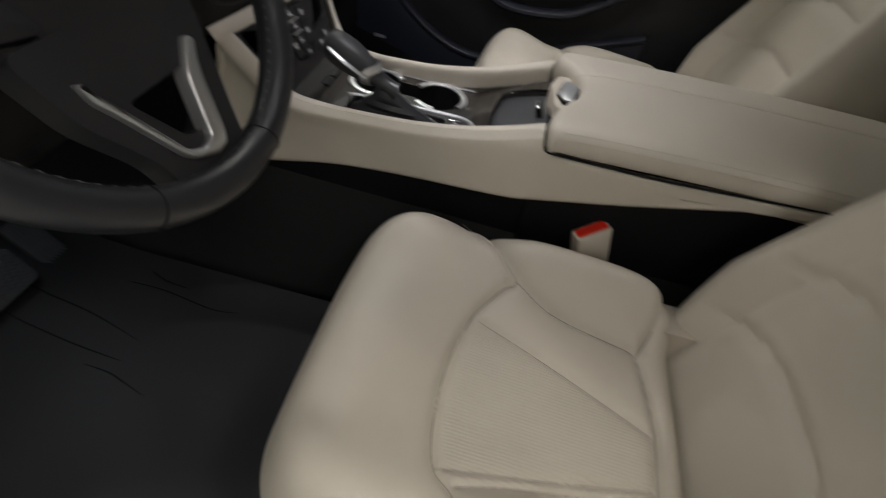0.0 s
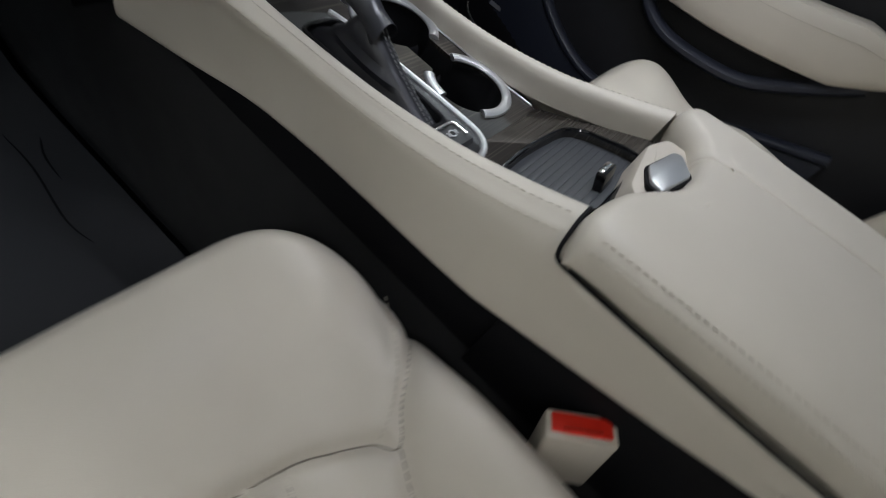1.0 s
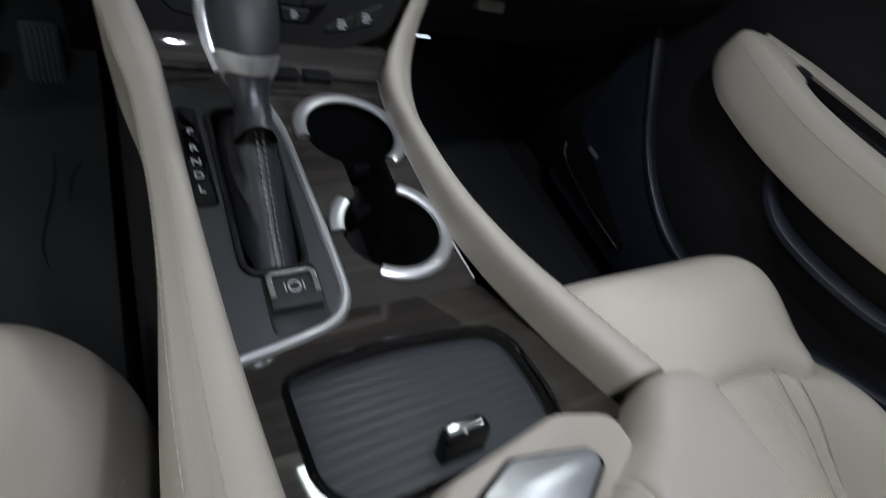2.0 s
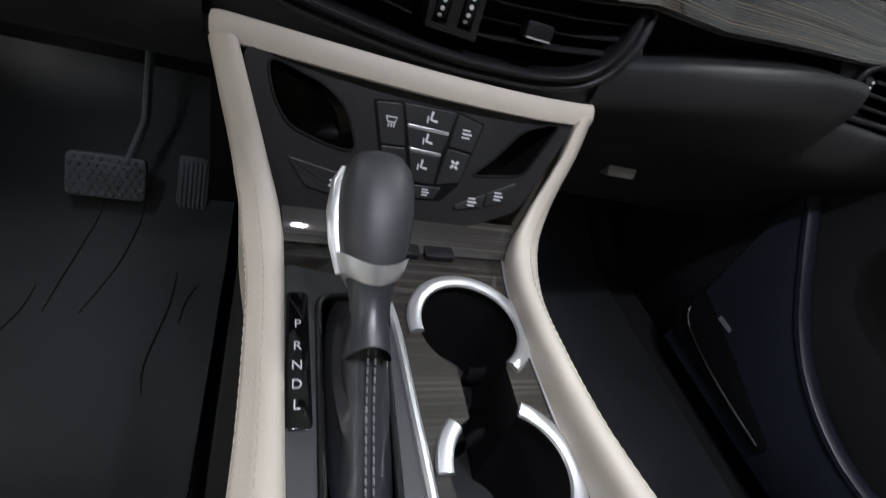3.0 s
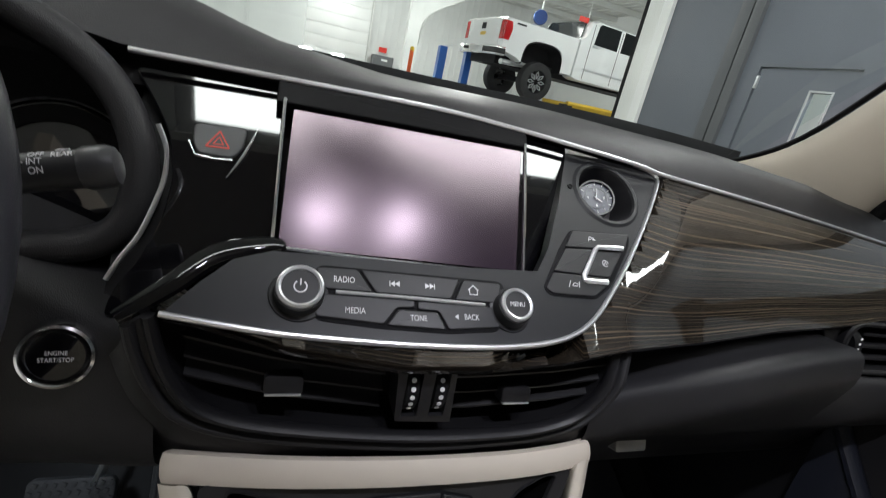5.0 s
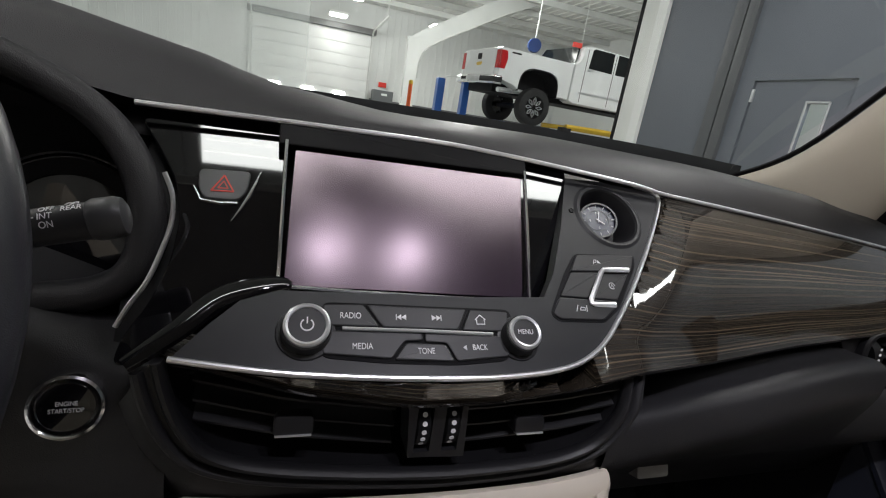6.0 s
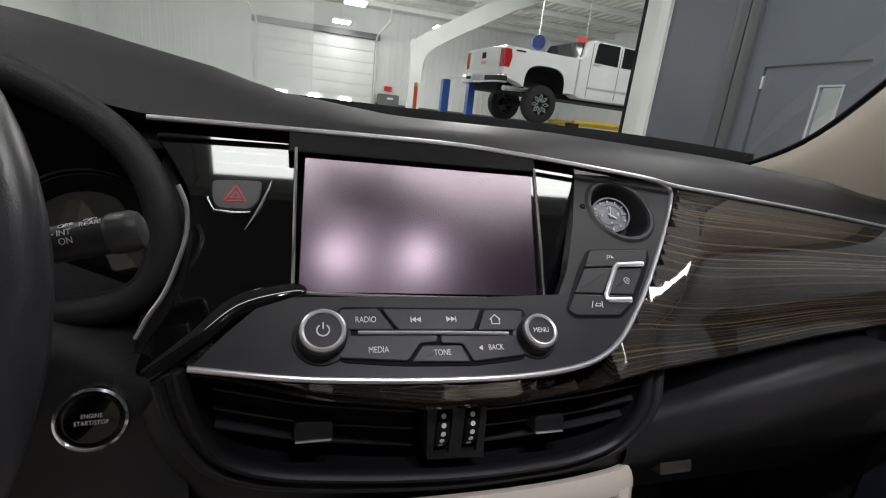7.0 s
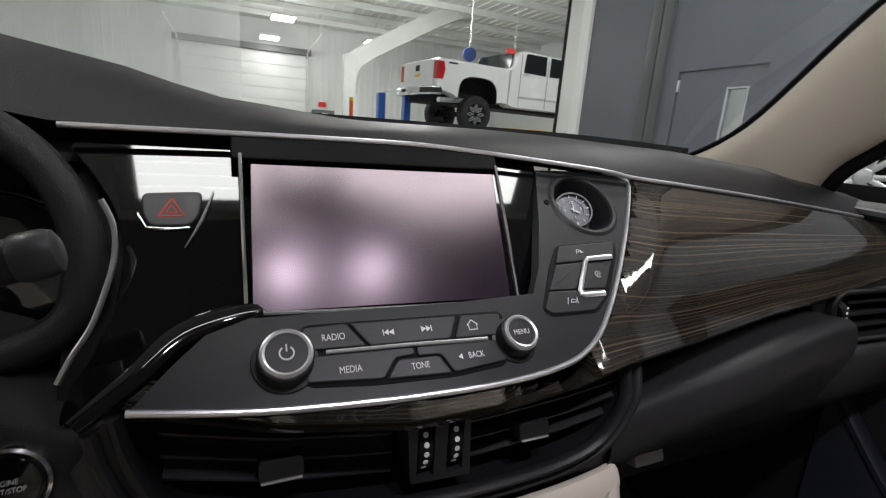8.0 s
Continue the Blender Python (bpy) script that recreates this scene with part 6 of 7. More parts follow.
# ---- pedals and mats ----
BRK = lay((-0.350, 0.307, 0.100), (0.0, -0.86, 0.5))
brake = thing("brake_pedal", (-0.350, 0.32, 0.07), "black ribbed rubber brake pedal", "pedal")
part("pad", slab(rrect(0.108, 0.069, 0.010), BRK, -0.012, 0.0, 0.003), PEDAL, brake, "black rubber pad")
studs = []
for i in range(9):
    for j in range(6):
        cx, cy = -0.046 + 0.0115 * i + (0.0028 if j % 2 else -0.0028), -0.027 + 0.0108 * j
        studs.append(slab([Vector(p) for p in ((cx - 0.0044, cy - 0.0018), (cx + 0.0014, cy - 0.0039), (cx + 0.0044, cy + 0.0018), (cx - 0.0014, cy + 0.0039))], BRK, -0.001, 0.0032, 0.0008))
part("tread", join(*studs), PEDAL, brake, "raised rubber studs", smooth=False)
part("arm", tube([(-0.323, 0.322, 0.116), (-0.304, 0.372, 0.172), (-0.295, 0.42, 0.32), (-0.294, 0.43, 0.42)], 0.005, 0.011, 8), SILVER, brake, "bare steel arm")
ACC = lay((-0.235, 0.34, 0.06), (0.0, -0.80, 0.6))
acc = thing("accelerator_pedal", (-0.235, 0.36, 0.0), "black accelerator pedal by the tunnel", "pedal")
part("pad", slab(rrect(0.05, 0.13, 0.008), ACC, -0.012, 0.0, 0.003), PEDAL, acc)
for i in range(6):
    part("rib", slab(rrect(0.004, 0.11, 0.001, 3, -0.0175 + 0.007 * i, 0), ACC, -0.001, 0.003, 0.0006), PEDAL, acc)


def floor_mat(name, x0, x1, label, creases=()):
    ob = thing(name, ((x0 + x1) / 2, 0.0, 0.0), label, "floor mat", "floor mats")
    prof = ((-0.30, 0.012), (-0.1, 0.012), (0.2, 0.013), (0.29, 0.02), (0.38, 0.06), (0.46, 0.12), (0.51, 0.20))
    rows = []
    for i in range(13):
        x = x0 + (x1 - x0) * i / 12
        e = 0.008 if i in (0, 12) else 0.0
        rows.append([(x, y, z + e) for y, z in prof])
    part("sheet", thick(loft(rows), 0.006), RUBBER, ob, "grey rubber sheet")
    # black tubes laid on the sheet draw the shade in its creases
    for crease in creases:
        line = []
        for p in spline([(x, y, 0) for x, y in crease], 6):
            for (ya, za), (yb, zb) in zip(prof, prof[1:]):
                if ya <= p.y <= yb:
                    line.append(Vector((p.x, p.y, za + (zb - za) * (p.y - ya) / (yb - ya) + 0.0062)))
        n = len(line)
        part("crease", tube(line, [0.0003 + 0.0012 * math.sin(math.pi * i / (n - 1)) ** 0.6 for i in range(n)], 0.0008, 6), BLACK, ob, "black line drawn for the shade in a crease")
    return ob


floor_mat("floor_mat", -0.63, -0.165, "dark rubber floor mat with creases shaded by black lines, driver's footwell", (
    ((-0.402, 0.149), (-0.404, 0.107), (-0.411, 0.079), (-0.425, 0.03)), ((-0.360, 0.33), (-0.372, 0.219), (-0.378, 0.151), (-0.381, 0.10)),
    ((-0.302, 0.37), (-0.306, 0.281), (-0.316, 0.195), (-0.340, 0.098)), ((-0.234, 0.19), (-0.233, 0.119), (-0.245, 0.019), (-0.238, -0.03)),
    ((-0.18, 0.206), (-0.21, 0.14), (-0.216, 0.085))))
floor_mat("floor_mat", 0.165, 0.63, "dark rubber floor mat in the passenger footwell")

# ---- passenger door details ----
arm = spline([(0.667, -0.088, 0.478), (0.656, -0.11, 0.472), (0.648, -0.16, 0.460), (0.644, -0.25, 0.448), (0.642, -0.36, 0.446), (0.643, -0.46, 0.454), (0.646, -0.55, 0.468), (0.652, -0.63, 0.484), (0.667, -0.685, 0.496)], 5)
n = len(arm)
hh = [0.010 + 0.038 * min(1.0, (i / n) * 4.2) ** 0.5 * min(1.0, (n - 1 - i) / n * 5 + 0.15) for i in range(n)]
ww = [0.010 + 0.026 * min(1.0, (i / n) * 4.2) ** 0.5 for i in range(n)]
pad = part("armrest_pad", tube(arm, ww, hh, 22, up=(0, 0, 1), square=True), CREAM, door, "cream leather door armrest")
inner = [p + Vector((-w * 0.93, 0, h * 0.60)) for p, w, h in zip(arm, ww, hh)]
stitches(inner[4:], pad, STITCH, 0.0045, 0.0025, 0.0006, up=(-0.7, 0, 0.7))
stitches([p + Vector((-0.002, 0, -0.006)) for p in inner[4:]], pad, STITCH, 0.0045, 0.0025, 0.0006, up=(-0.7, 0, 0.7))
SWP = lay((0.650, -0.25, 0.498), (-0.15, 0.0, 0.98), (0, -1, 0))
part("switch_panel", slab(soft_poly([(-0.14, 0.008), (-0.125, -0.010), (0.0, -0.022), (0.11, -0.020), (0.185, 0.012), (0.10, 0.024), (-0.06, 0.022)], 0.012), SWP, -0.012, 0.004, 0.002), GLOSS, door, "glossy black switch panel")
part("window_switch", slab(rrect(0.024, 0.014, 0.003, 4, -0.055, 0.002), SWP, 0.002, 0.0085, 0.002), BUTTON, door, "black window switch")
part("panel_strip", tube([at(SWP, u, v, 0.003) for u, v in ((-0.135, 0.012), (-0.06, 0.026), (0.10, 0.028), (0.19, 0.015))], 0.009, None, 10), CREAM_TRIM, door)
BLUE_DARK = grainy("blue_black_plastic", (0.018, 0.021, 0.032), 0.4, 1300, 0.2, 0.1, 8)
rim_low = spline([(0.668, 0.06, 0.44), (0.664, -0.01, 0.36), (0.660, -0.10, 0.27), (0.654, -0.20, 0.215), (0.648, -0.30, 0.198), (0.645, -0.42, 0.225), (0.648, -0.56, 0.285), (0.655, -0.72, 0.34)], 5)
part("pocket_rim", tube(rim_low, 0.010, 0.014, 10, up=(-1, 0, 0)), BLUE_DARK, door, "dark curved map pocket rim")
rim_up = spline([(0.668, -0.20, 0.44), (0.655, -0.26, 0.40), (0.643, -0.31, 0.362), (0.638, -0.38, 0.348), (0.638, -0.50, 0.36), (0.642, -0.58, 0.40), (0.65, -0.66, 0.455)], 5)
part("grab_rim", tube(rim_up, 0.012, 0.016, 10, up=(-1, 0, 0)), BLUE_DARK, door, "dark rim of the door pull recess")
part("map_pocket", thick(loft([[p + Vector((0.0, 0, 0)) for p in rim_low], [p + Vector((-0.012, 0, -0.05)) for p in rim_low], [Vector((0.665, p.y, 0.06)) for p in rim_low]]), 0.004), BLUE_DARK, door, "dark moulded map pocket")
SPK = lay((0.662, -0.01, 0.15), (-1, 0, 0.12), (0, -1, 0))
spk = part("speaker_grille", slab(soft_poly([(-0.085, 0.055), (-0.05, 0.06), (0.15, -0.01), (0.19, -0.03), (0.19, -0.055), (-0.06, -0.05), (-0.09, -0.02)], 0.02), SPK, -0.01, 0.010, 0.003), BLACK, door, "black speaker grille")
part("chrome_strip", tube(spline([at(SPK, u, v, 0.014) for u, v in ((-0.068, 0.025), (-0.064, 0.0), (-0.045, -0.018), (0.0, -0.03), (0.085, -0.042), (0.18, -0.046))], 5), 0.0018, 0.0022, 8), CHROME, spk, "thin chrome speaker strip")
part("badge", slab(rrect(0.032, 0.009, 0.002, 3, 0.0, 0.035), SPK, 0.008, 0.013, 0.0008), SILVER, spk, "small silver badge plate")
# window sill rail and glass of the passenger door
part("sill", tube([(0.672, 0.16, 0.688), (0.668, 0.05, 0.684), (0.668, -0.3, 0.70), (0.668, -1.0, 0.72)], 0.010, 0.008, 8), DARK_HARD, door, "black window sill")
frame_pts = spline([(0.658, 0.156, 0.70), (0.654, 0.131, 0.742), (0.652, 0.077, 0.790), (0.641, -0.04, 0.90), (0.615, -0.16, 1.02), (0.595, -0.28, 1.14), (0.595, -0.6, 1.19), (0.60, -1.2, 1.19)], 5)
part("window_frame", tube([p + Vector((0.012, -0.012, 0.0)) for p in frame_pts], 0.010, 0.012, 8), BLACK, door, "black window seal")
pane_sheet("side_window", loft([[Vector(p) + Vector((0.02, -0.01, 0)) for p in frame_pts], [Vector((0.69, p.y - 0.01, 0.69)) for p in frame_pts]]), door, (0, -0.4, 0.9), "clear side window glass")
# passenger side vent
PV = lay((0.493, -0.001, 0.585), (-0.06, -0.97, 0.1))
pv = thing("side_air_vent", (0.57, 0.04, 0.56), "black slatted air vent at the dashboard end", "air vent")
part("surround", band(rrect(0.13, 0.062, 0.02, 5, 0.045, 0.0), rrect(0.115, 0.05, 0.016, 5, 0.045, 0.0), PV, -0.02, 0.004, 0.002), DARK_HARD, pv, "grey rounded surround")
for i in range(3):
    part("slat", slab(rrect(0.085, 0.004, 0.001, 3, 0.06, -0.014 + 0.014 * i), PV, -0.02, -0.004, 0.001), DARK_HARD, pv)
tw = part("thumbwheel", lathe([(0.0, -0.005), (0.019, -0.005), (0.02, 0.005), (0.0, 0.005)], lay(at(PV, 0.0, 0.0, -0.014), PV[1], PV[2]), 32), BLACK, pv, "black thumbwheel")
mark([[Vector((-0.0 + 0.0016 * math.cos(a), v + 0.0016 * math.sin(a))) for a in [2 * math.pi * j / 8 for j in range(8)]] for v in (-0.012, -0.006, 0.0, 0.006, 0.012)], PV, 0.0056, INK, tw, "dots")
for s in (-1, 1):
    solid("trim_kick_panel", box(0.735 if s > 0 else -0.76, 0.76 if s > 0 else -0.735, 0.05 if s > 0 else 0.2, 0.62, -0.03, 0.72), DARK_HARD, "black side panel of the footwell", "side panel", "structure")
# unseen panels close the cabin and keep rear light off the seats
solid("wall_cabin_rear", box(-0.8, 0.8, -2.22, -2.15, -0.03, 1.2), DARK, "unseen dark panel that shuts light out of the rear cabin", "wall", "structure")
for s in (-1, 1):
    solid("wall_cabin_side", box(min(s * 0.74, s * 0.78), max(s * 0.74, s * 0.78), -2.2, -1.02 if s < 0 else -1.26, -0.05, 1.25, 0.01), CREAM_TRIM, "unseen cream panel that shuts light out of the rear cabin", "wall", "structure")
solid("trim_sill_left", box(-0.80, -0.70, -1.4, 0.3, -0.12, 0.02, 0.01), DARK_HARD, "black door sill cover", "sill", "structure")

# ---- workshop surroundings ----
BACK = 25.5
rib = []
for i in range(70):
    x = -9 + 0.33 * i
    if not -2.6 < x < 3.2:
        rib.append(box(x, x + 0.06, BACK - 0.04, BACK, GROUND, 5.4))
solid("trim_cladding", join(*rib), WHITE_WALL, "raised ribs of the white wall cladding", "wall ribs", "structure", smooth=False)
DADO_T = grainy("tan_dado_paint", (0.42, 0.33, 0.22), 0.5, 60, 0.05, 0.08, 2)
DADO_G = grainy("grey_dado_paint", (0.10, 0.105, 0.11), 0.5, 60, 0.05, 0.08, 2)
solid("trim_dado_upper", box(3.3, 14, BACK - 0.06, BACK - 0.045, 0.55, 1.0), DADO_G, "grey painted band along the wall", "wall band", "structure")
solid("trim_dado_lower", box(3.3, 14, BACK - 0.06, BACK - 0.045, GROUND, 0.55), DADO_T, "tan painted band along the wall foot", "wall band", "structure")
odoor = thing("overhead_door", (0.3, BACK - 0.1, GROUND), "white sectional overhead door, closed", "overhead door")
for i in range(8):
    z0 = GROUND + 0.545 * i
    part("section", box(-2.45, 3.08, BACK - 0.12, BACK - 0.07, z0 + 0.008, z0 + 0.537, 0.006), WHITE_WALL, odoor)
for x in (-2.52, 3.15):
    part("track", box(x - 0.05, x + 0.05, BACK - 0.16, BACK - 0.06, GROUND, 4.1, 0.01), STEEL_WHITE, odoor)
part("header", box(-2.7, 3.3, BACK - 0.3, BACK - 0.05, 3.98, 4.25, 0.02), grainy("grey_steel", (0.18, 0.18, 0.18), 0.5, 80, 0.1, 0.1, 3), odoor, "dark spring shaft above the door")
od_rails = thing("door_rails", (0.3, 21, 4.1), "steel overhead door rails hung from the roof", "door rails")
for x in (-2.5, 3.12):
    part("rail", tube([(x, BACK - 0.15, 3.9), (x, BACK - 0.6, 4.15), (x, 20.5, 4.25)], 0.04, 0.05, 6), STEEL_WHITE, od_rails)
    part("hanger", tube([(x, 21.5, 4.25), (x + 0.2, 21.5, 5.41)], 0.025, None, 6), STEEL_WHITE, od_rails)
# roof deck ribs, purlins and frames
solid("trim_roof_ribs", join(*[box(-8.9 + 0.38 * i, -8.82 + 0.38 * i, -8, 25.5, 5.37, 5.4) for i in range(60)]), CEIL, "raised ribs of the white roof deck", "roof ribs", "structure", smooth=False)
for i in range(15):
    y = -6 + 2.1 * i
    solid("trim_purlin", box(-9, 14, y, y + 0.10, 5.16, 5.38), STEEL_WHITE, "white steel roof purlin", "purlin", "structure")
for yy in (18.0, 8.6, -2.0):
    fr = thing("steel_frame", (3.6, yy, GROUND), "white tapered steel portal frame", "steel frame", "portal frames")
    low = spline([(3.54, yy, 2.21), (4.1, yy, 2.85), (4.9, yy, 3.35), (7.13, yy, 4.35), (9.4, yy, 4.95), (14, yy, 5.2)], 5)
    top = spline([(3.5, yy, 3.3), (4.2, yy, 3.85), (5.1, yy, 4.5), (7.0, yy, 5.2), (9.5, yy, 5.35), (14, yy, 5.38)], 5)
    if yy == 18.0:
        low = spline([(3.95, yy, 1.9), (4.02, yy, 2.6), (4.4, yy, 3.12), (6.05, yy, 4.1), (7.3, yy, 4.8), (8.4, yy, 5.3)], 5)
        top = spline([(3.5, yy, 2.6), (3.55, yy, 3.2), (4.2, yy, 3.7), (5.7, yy, 4.6), (6.6, yy, 5.1), (7.2, yy, 5.39)], 5)
        part("column", box(3.5, 3.95, yy - 0.06, yy + 0.25, GROUND, 3.3, 0.01), STEEL_WHITE, fr)
    else:
        low = [Vector((p.x, p.y, p.z + 0.75)) for p in low][8:]
        top = [Vector((p.x, p.y, max(p.z, 5.3))) for p in top][8:]
    part("web", thick(loft([low, top]), 0.02), STEEL_WHITE, fr)
    part("flange", tube(low, 0.14, 0.015, 4, up=(0, 0, 1)), STEEL_WHITE, fr)
# the last two are unseen, added to brighten the roof over the car
for i, (px, py, pz) in enumerate(((1.32, 24.2, 4.38), (1.52, 19.3, 4.38), (5.4, 21.0, 4.3), (-1.8, 15.5, 4.6), (4.6, 13.5, 4.6), (-5.0, 20.0, 4.5), (2.2, -2.3, 3.9), (-1.2, -2.3, 3.9))):
    lm = thing("high_bay_lamp", (px, py, pz), "square white high bay ceiling lamp, lit", "ceiling lamp", "ceiling lamps")
    part("housing", box(px - 0.42, px + 0.42, py - 0.5, py + 0.5, pz + 0.02, pz + 0.12, 0.02), STEEL_WHITE, lm)
    part("diffuser", box(px - 0.38, px + 0.38, py - 0.46, py + 0.46, pz - 0.01, pz + 0.018), LAMP_GLOW, lm, "glowing white diffuser", smooth=False)
    part("hanger", tube([(px, py, pz + 0.1), (px, py, 5.41)], 0.012, None, 6), STEEL_WHITE, lm)
# fixtures for the assumed lamps; only the long strip is known, by its reflection
for lx, ly, sx, sy, w in LAMPS:
    lm = thing("ceiling_lamp", (lx, ly, 4.15), "assumed white ceiling lamp of the workshop, lit", "ceiling lamp", "ceiling lamps")
    part("housing", box(lx - sx / 2 - 0.03, lx + sx / 2 + 0.03, ly - sy / 2 - 0.03, ly + sy / 2 + 0.03, 4.14, 4.24, 0.02), STEEL_WHITE, lm)
    tubes = 5 if sx > 2 else 1
    for k in range(tubes):
        y0 = ly - sy / 2 + sy * k / tubes
        part("diffuser", box(lx - sx / 2, lx + sx / 2, y0 + 0.01, y0 + sy / tubes - 0.01, 4.115, 4.138), TUBE_GLOW if tubes > 1 else LAMP_GLOW, lm, "glowing white diffuser", smooth=False)
    part("hanger", tube([(lx, ly, 4.24), (lx, ly, 5.41)], 0.012, None, 6), STEEL_WHITE, lm)
# office wall with its door
WX = 4.5
wall_o = [Vector(p) for p in ((-8.0, GROUND), (5.54, GROUND), (5.54, 5.3), (-8.0, 5.3))]
hole_d = [Vector(p) for p in ((2.885, GROUND + 0.001), (3.915, GROUND + 0.001), (3.915, 1.62), (2.885, 1.62))]
OFFU = (Vector((WX, 0, 0)), Vector((0, 1, 0)), Vector((0, 0, 1)), Vector((-1, 0, 0)))
solid("wall_office", plate(wall_o, [hole_d], OFFU, 0.0, -0.15, -0.15), GREY_WALL, "slate grey painted office wall", "wall", "structure", smooth=False)
for y0, y1, d in ((4.43, 4.27, 0.035), (4.24, 4.11, 0.05)):
    solid("trim_pilaster", slab([Vector((y1, GROUND)), Vector((y0, GROUND)), Vector((y0, 5.3)), Vector((y1, 5.3))], OFFU, 0, d, 0.005), grainy("dark_grey_trim", (0.085, 0.088, 0.095), 0.4, 90, 0.05, 0.05, 2), "dark grey vertical wall trim", "wall trim", "structure")
od = thing("door_1", (WX, 3.46, GROUND), "slate grey steel door with a narrow glass light, closed", "door", kind="structure")
win = [Vector(p) for p in ((3.075, 0.55), (3.275, 0.55), (3.275, 1.40), (3.075, 1.40))]
part("leaf", plate([Vector(p) for p in ((2.893, GROUND + 0.01), (3.904, GROUND + 0.01), (3.904, 1.605), (2.893, 1.605))], [win], OFFU, -0.02, -0.06, -0.06), GREY_WALL, od, smooth=False)
part("light_frame", band(inset(win, -0.02), win, OFFU, -0.02, -0.008, 0.004), grainy("light_grey_metal", (0.35, 0.36, 0.37), 0.35, 90, 0.05, 0.05, 2), od, "light grey metal frame")
pane_sheet("pane", loft([[at(OFFU, 3.075, 0.55, -0.04), at(OFFU, 3.275, 0.55, -0.04)], [at(OFFU, 3.075, 1.40, -0.04), at(OFFU, 3.275, 1.40, -0.04)]]), od, (0, 0, 1))
for z in (1.40, 0.45, -0.2):
    part("hinge", slab([Vector(p) for p in ((3.885, z), (3.915, z), (3.915, z + 0.13), (3.885, z + 0.13))], OFFU, -0.02, 0.0, 0.003), SILVER, od, "bright steel hinge")
solid("wall_office_room", box(6.2, 6.3, 0, 5.0, GROUND, 3.0), WHITE_WALL, "white wall of the office behind the door", "wall", "structure")
# light without a lamp, added to brighten the room behind the glass
area_lamp("office_fill_light", (5.4, 2.6, 2.6), (5.4, 2.6, 0), 0.5, 0.5, 40)
solid("ceiling_office", box(4.66, 6.3, -0.2, 5.2, 2.85, 2.95), CEIL, "white ceiling of the office behind the door", "ceiling", "structure")
# white corner jamb at the wall's end
solid("trim_jamb", box(4.47, 4.62, 5.732, 6.05, GROUND, 5.3, 0.004), STEEL_WHITE, "white painted corner post at the wall end", "post", "structure")
# whiter paint here stands for stronger light than on the post beside it
solid("trim_jamb_edge", box(4.45, 4.62, 5.544, 5.728, GROUND, 5.3, 0.004), WHITE_WALL, "edge strip of the corner post, whiter for its stronger light", "post", "structure")
solid("trim_seal_post", box(4.46, 4.62, 6.054, 6.12, GROUND, 5.3), BLACK, "black rubber strip on the corner post", "seal", "structure")
# made-up sheet hung in the bay for the windscreen's pale reflection
REFLECTION_HAZE = bpy.data.materials.new("windscreen_reflection_haze")
REFLECTION_HAZE.use_nodes = True
vn, vl = REFLECTION_HAZE.node_tree.nodes, REFLECTION_HAZE.node_tree.links
vb = vn["Principled BSDF"]
vb.inputs["Base Color"].default_value = (0.75, 0.8, 0.78, 1)
vb.inputs["Roughness"].default_value = 0.4
vt = vn.new("ShaderNodeBsdfTransparent")
vm = vn.new("ShaderNodeMixShader")
vm.inputs[0].default_value = 0.2
vl.new(vt.outputs[0], vm.inputs[1])
vl.new(vb.outputs[0], vm.inputs[2])
vl.new(vm.outputs[0], vn["Material Output"].inputs[0])
sheet = thing("reflection_sheet", (-1.2, 6, GROUND), "added translucent sheet standing for a pale windscreen reflection", "curtain")
part("sheet", thick(loft([[(-2.42 + 0.118 * i, 6 + 0.02 * math.sin(i * 1.3), z) for i in range(21)] for z in (GROUND + 0.05, 1.5, 4.0)]), 0.004), REFLECTION_HAZE, sheet)
part("rail", tube([(-2.5, 6, 4.02), (0.0, 6, 4.02)], 0.03, None, 8), STEEL_WHITE, sheet)
for x in (-2.3, -1.2, -0.1):
    part("hanger", tube([(x, 6, 4.02), (x, 6, 5.41)], 0.012, None, 6), STEEL_WHITE, sheet)
# two-post lift, truck, and clutter
BLUE = grainy("blue_enamel", (0.02, 0.11, 0.42), 0.35, 80, 0.05, 0.1, 3)
ORANGE = grainy("orange_enamel", (0.75, 0.12, 0.02), 0.4, 80, 0.05, 0.1, 3)
YELLOW = grainy("yellow_enamel", (0.65, 0.42, 0.03), 0.4, 80, 0.05, 0.1, 3)
WHITE_PAINT = grainy("white_car_paint", (0.80, 0.81, 0.82), 0.25, 200, 0.0, 0.03, 2, coat=1.0)
TYRE = grainy("tyre_rubber", (0.015, 0.015, 0.016), 0.8, 60, 0.3, 0.1, 6)
GLASS_DARK = grainy("tinted_car_glass", (0.008, 0.01, 0.011), 0.08, 100, 0.0, 0.05, 2)
GLASS_DARK.node_tree.nodes["Principled BSDF"].inputs["Specular IOR Level"].default_value = 0.2
lift = thing("car_lift", (3.6, 13.0, GROUND), "blue two-post car lift behind the truck", "car lift")
part("post", box(3.46, 3.66, 12.9, 13.15, GROUND, 1.72, 0.02), BLUE, lift)
part("post", box(4.08, 4.26, 12.5, 12.75, GROUND, 1.75, 0.02), BLUE, lift)
part("hose", tube([(3.56, 13, 1.72), (3.8, 12.9, 1.80), (4.15, 12.6, 1.80)], 0.015, None, 6), STEEL_WHITE, lift)
part("arm", tube([(6.3, 11.9, 0.92), (7.2, 11.8, 0.94), (8.6, 11.8, 0.94)], 0.07, 0.06, 6, square=True), YELLOW, lift, "yellow lifting arm")
part("arm", tube([(6.35, 10.7, 0.95), (7.2, 10.75, 0.96), (8.8, 10.9, 0.96)], 0.07, 0.06, 6, square=True), YELLOW, lift, "yellow lifting arm")
